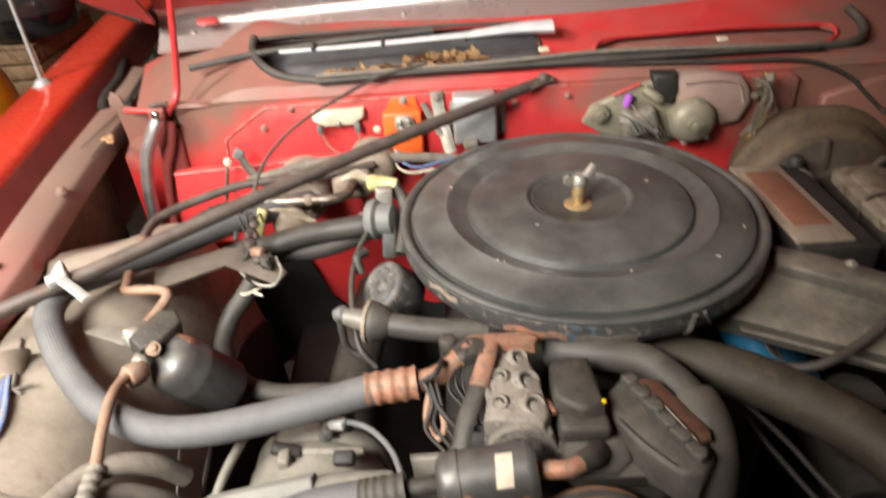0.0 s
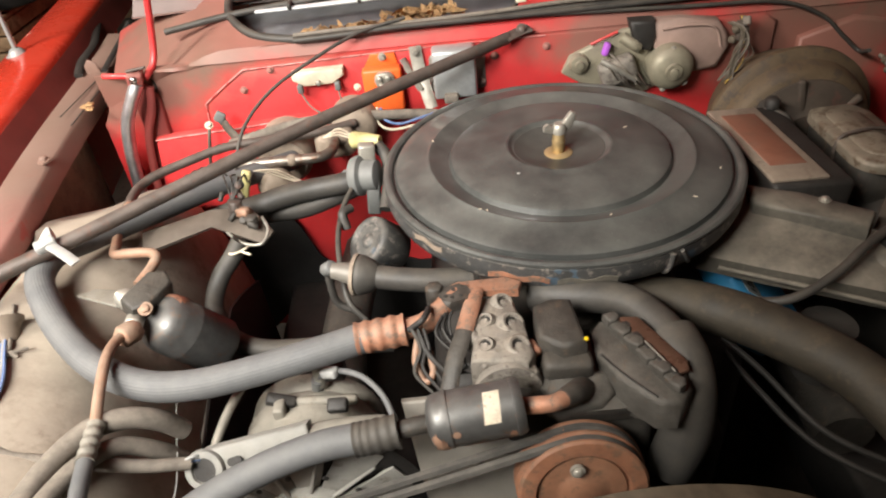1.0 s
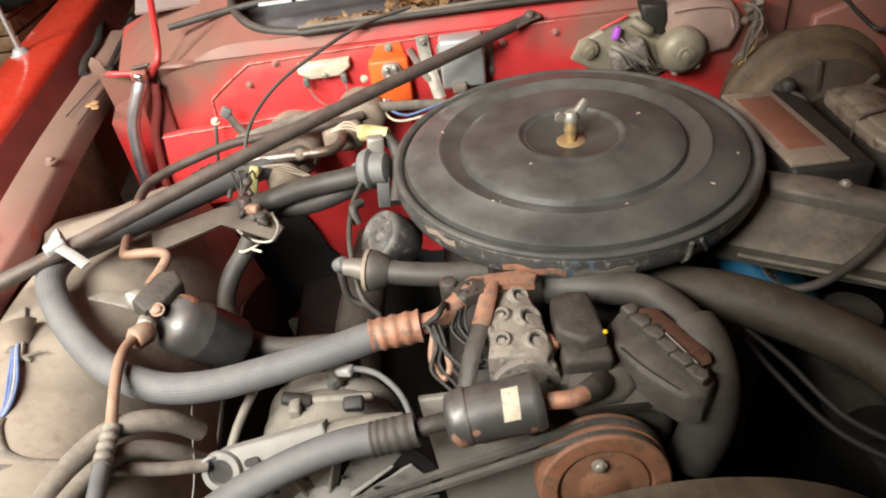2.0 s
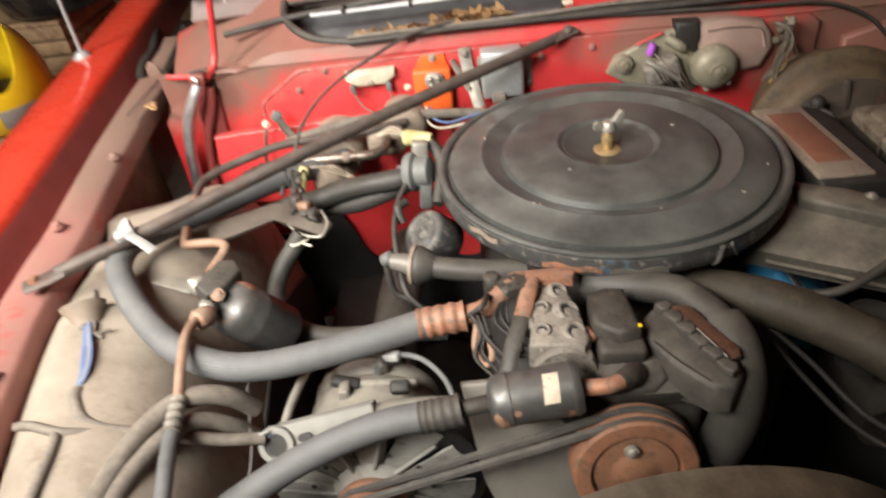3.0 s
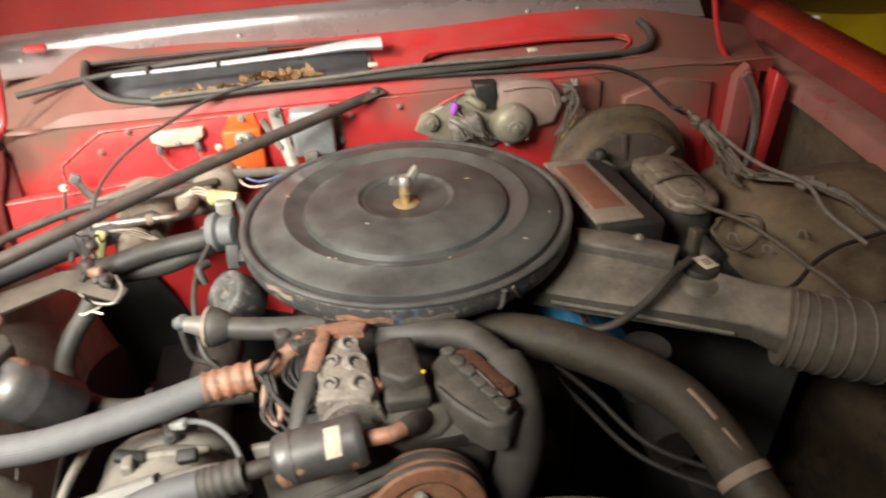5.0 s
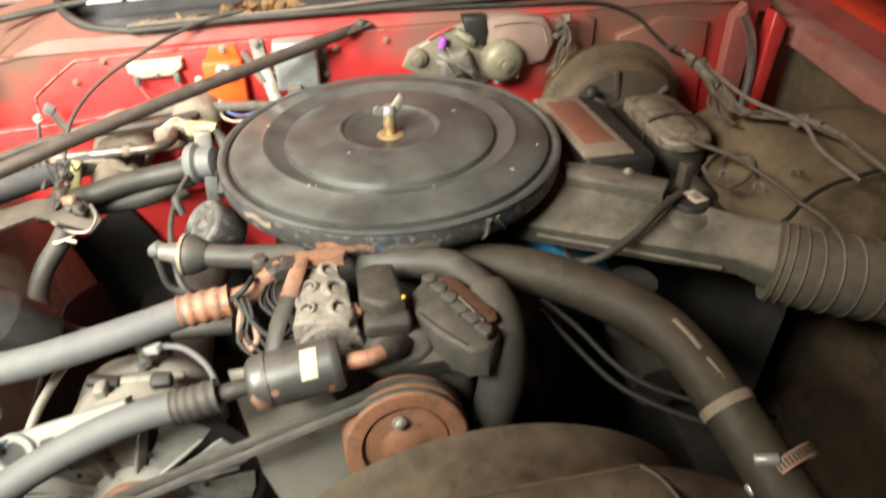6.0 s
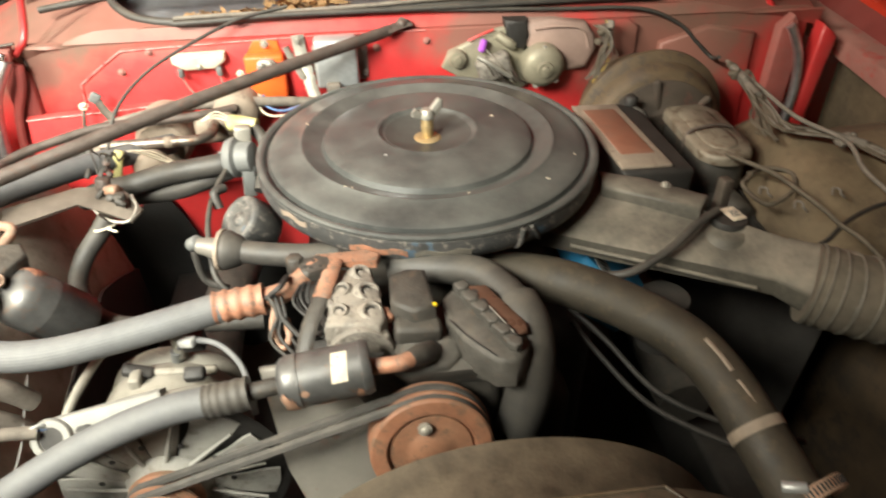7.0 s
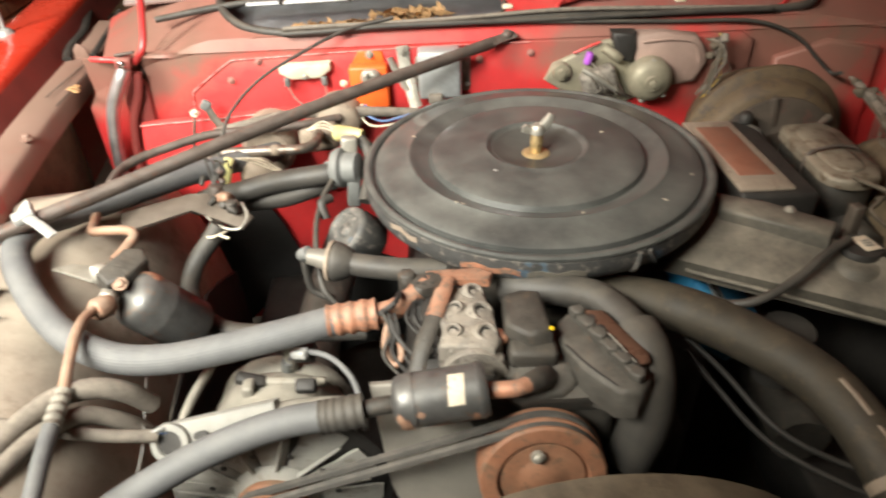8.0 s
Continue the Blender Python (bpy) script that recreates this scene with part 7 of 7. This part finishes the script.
for k in range(4):
    wire("wire", [(-0.400, -0.342, 0.806 + 0.002 * k), (-0.393 + 0.001 * k, -0.338, 0.804 + 0.003 * k), (-0.386, -0.334, 0.801 + 0.002 * k)], 0.0015, (WHITE, WIRE_BLUE, GREY_PLASTIC, WHITE)[k], "fine pale wires at the alternator bracket")
wire("apron_hose", [(-0.505, -0.47, 0.861), (-0.500, -0.417, 0.860), (-0.492, -0.372, 0.858), (-0.473, -0.334, 0.855), (-0.449, -0.317, 0.848), (-0.428, -0.306, 0.830), (-0.415, -0.295, 0.80)], 0.0100, WIRE_TAN, "dust-covered hose lying on the inner fender", "hose")
wire("apron_hose", [(-0.490, -0.47, 0.858), (-0.488, -0.428, 0.857), (-0.481, -0.394, 0.854), (-0.469, -0.362, 0.848), (-0.450, -0.338, 0.836), (-0.428, -0.325, 0.810), (-0.415, -0.315, 0.78)], 0.0085, WIRE_TAN, "dust-covered hose lying on the inner fender", "hose")
wire("wire", [(-0.430, -0.262, 0.803), (-0.429, -0.270, 0.80), (-0.418, -0.309, 0.80), (-0.405, -0.358, 0.80), (-0.403, -0.401, 0.80), (-0.415, -0.43, 0.795)], 0.0007, WHITE, "fine white thread hanging by the inner fender")

gr = thing("grommet", (-0.608, -0.204, 0.85), "tan cup-shaped grommet in the inner fender with a wire tail", "grommet")
gmx = axis_matrix((-0.604, -0.214, 0.858), (-0.614, -0.190, 0.880))[0]
part("ring", lathe(bmesh.new(), [(0.011, 0.0), (0.015, 0.0), (0.018, 0.016), (0.023, 0.022), (0.024, 0.025), (0.020, 0.026), (0.015, 0.018), (0.011, 0.0)], gmx, 24), BEIGE_TRIM, gr)
part("stem", tube([(-0.606, -0.208, 0.862), (-0.604, -0.214, 0.860), (-0.598, -0.228, 0.866)], 0.007, 10, 4), WIRE_TAN, gr)
for k, (gx, gy) in enumerate(((-0.575, -0.240), (-0.570, -0.228), (-0.618, -0.158))):
    part("clip", tube([(-0.592, -0.236, 0.868), (-0.584, -0.238, 0.868), (gx, gy, 0.864)], 0.002, 6, 4), WIRE_TAN, gr)

tiew = thing("wire_tie", (-0.17, -0.27, 0.84), "twisted black and copper ties round the copper pipe", "tie")
part("loop", tube([(-0.186, -0.262, 0.874), (-0.172, -0.262, 0.886), (-0.166, -0.245, 0.884), (-0.170, -0.236, 0.868)], 0.003, 8), DARK, tiew)
part("tail", tube([(-0.178, -0.266, 0.872), (-0.168, -0.285, 0.862), (-0.150, -0.300, 0.848)], 0.003, 8), DARK, tiew)
part("loop", tube([(-0.178, -0.266, 0.868), (-0.182, -0.283, 0.852), (-0.174, -0.300, 0.843), (-0.166, -0.294, 0.849), (-0.168, -0.278, 0.860)], 0.0036, 8), COPPER_DULL, tiew)
for k in range(3):
    part("twist", tube([(-0.184 + 0.006 * k, -0.262, 0.878 - 0.002 * k), (-0.176 + 0.004 * k, -0.280, 0.866), (-0.183 + 0.008 * k, -0.296 + 0.004 * k, 0.852), (-0.166 + 0.006 * k, -0.312, 0.838 + 0.004 * k)], 0.0018, 7, 5), DARK if k else GREASE, tiew)

# ---- beside the car ----
def helmet(name, m, mt, label, horns, r):
    ob = thing(name, m.translation, label, "helmet")
    b = bmesh.new()
    bmesh.ops.create_uvsphere(b, u_segments=96, v_segments=64, radius=r)
    for v in b.verts:
        v.co.y *= 1.12
        if v.co.z < -0.09:
            v.co.z = -0.09 - (v.co.z + 0.09) * 0.1
        if v.co.z > 0 and horns:
            v.co.z *= 1.3

    def cut(p):
        return horns and abs(p.x) < 0.105 and p.z > 0.03 + 0.20 * (abs(p.x) / 0.10) ** 3

    bmesh.ops.delete(b, geom=[f for f in b.faces if cut(f.calc_center_median())], context="FACES")
    for _ in range(6):
        rim = {v: [e.other_vert(v) for e in v.link_edges if e.is_boundary] for v in b.verts if any(e.is_boundary for e in v.link_edges)}
        moved = {v: (v.co + sum((w.co for w in near), Vector())) / (1 + len(near)) for v, near in rim.items()}
        for v, c in moved.items():
            v.co = c
    bmesh.ops.solidify(b, geom=list(b.faces), thickness=0.008)
    bmesh.ops.transform(b, matrix=m, verts=b.verts)
    part("shell", b, mt, ob)
    part("lining", lathe(bmesh.new(), [(0, -0.085), (0.10, -0.085), (r * 0.9, -0.02), (r * 0.8, -0.015), (0, -0.02)], m, 24), DARK, ob)
    if horns:
        part("sticker", sheet(lambda u, v: m @ Vector(((r + 0.004) * math.sin(u) * math.cos(v), -(r + 0.004) * 1.12 * math.cos(u) * math.cos(v), (r + 0.004) * math.sin(v))), span(-0.15, 0.50, 8), span(-0.42, -0.08, 5), 0.001), WHITE, ob, "white rectangular sticker")
    else:
        part("visor", sheet(lambda u, v: m @ Vector(((r + 0.003) * math.sin(u) * math.cos(v), -(r + 0.003) * 1.12 * math.cos(u) * math.cos(v), (r + 0.003) * math.sin(v))), span(-1.1, 1.1, 16), span(-0.10, 0.45, 8), 0.002), GLASS_DARK, ob, "dark glossy visor")
    return ob


solo("workbench", box((0.70, 1.6, 0.05), pose(-1.75, 1.25, 0.555), 0.006), WOOD, "rough wooden workbench board", "bench")
for y in (0.55, 1.95):
    for x in (-1.48, -2.02):
        solo("trestle", box((0.07, 0.07, 0.53), pose(x, y, 0.265), 0.005), WOOD, "square wooden trestle post under the bench", "trestle", "trestle posts")
yel = helmet("yellow_helmet", Matrix.Translation((-1.50, 1.05, 0.675)) @ Matrix.Rotation(radians(38), 4, "Z"), YELLOW, "glossy yellow helmet shell lying on the wooden bench", True, 0.155)
crate = thing("crate", (-1.66, 1.62, 0.58), "brown wooden slatted crate on the bench", "crate")
for k in range(3):
    for dx, dy, sx_, sy_ in ((0, -0.20, 0.42, 0.014), (0, 0.20, 0.42, 0.014), (-0.203, 0, 0.014, 0.386), (0.203, 0, 0.014, 0.386)):
        part("slat", box((sx_, sy_, 0.044), pose(-1.66 + dx, 1.62 + dy, 0.604 + 0.05 * k), 0.003), WOOD, crate)
part("lid", box((0.42, 0.42, 0.014), pose(-1.66, 1.62, 0.735), 0.003), WOOD, crate)
blk = helmet("black_helmet", Matrix.Translation((-1.52, 1.55, 0.845)) @ Matrix.Rotation(radians(40), 4, "Z"), BLACK_GLOSS, "glossy black helmet on a wooden crate", False, 0.17)
solo("red_rod", rod((-1.72, 1.35, 0.58), (-1.625, 1.35, 0.845), 0.012), RED_BODY, "red plastic rod standing on the bench", "rod")
solo("yellow_tub", lathe(bmesh.new(), [(0, 0), (0.22, 0), (0.25, 0.02), (0.28, 0.78), (0.27, 0.80), (0, 0.80)], Matrix.Translation((1.50, 1.20, 0)), 32), YELLOW, "large yellow plastic tub on the floor", "tub")
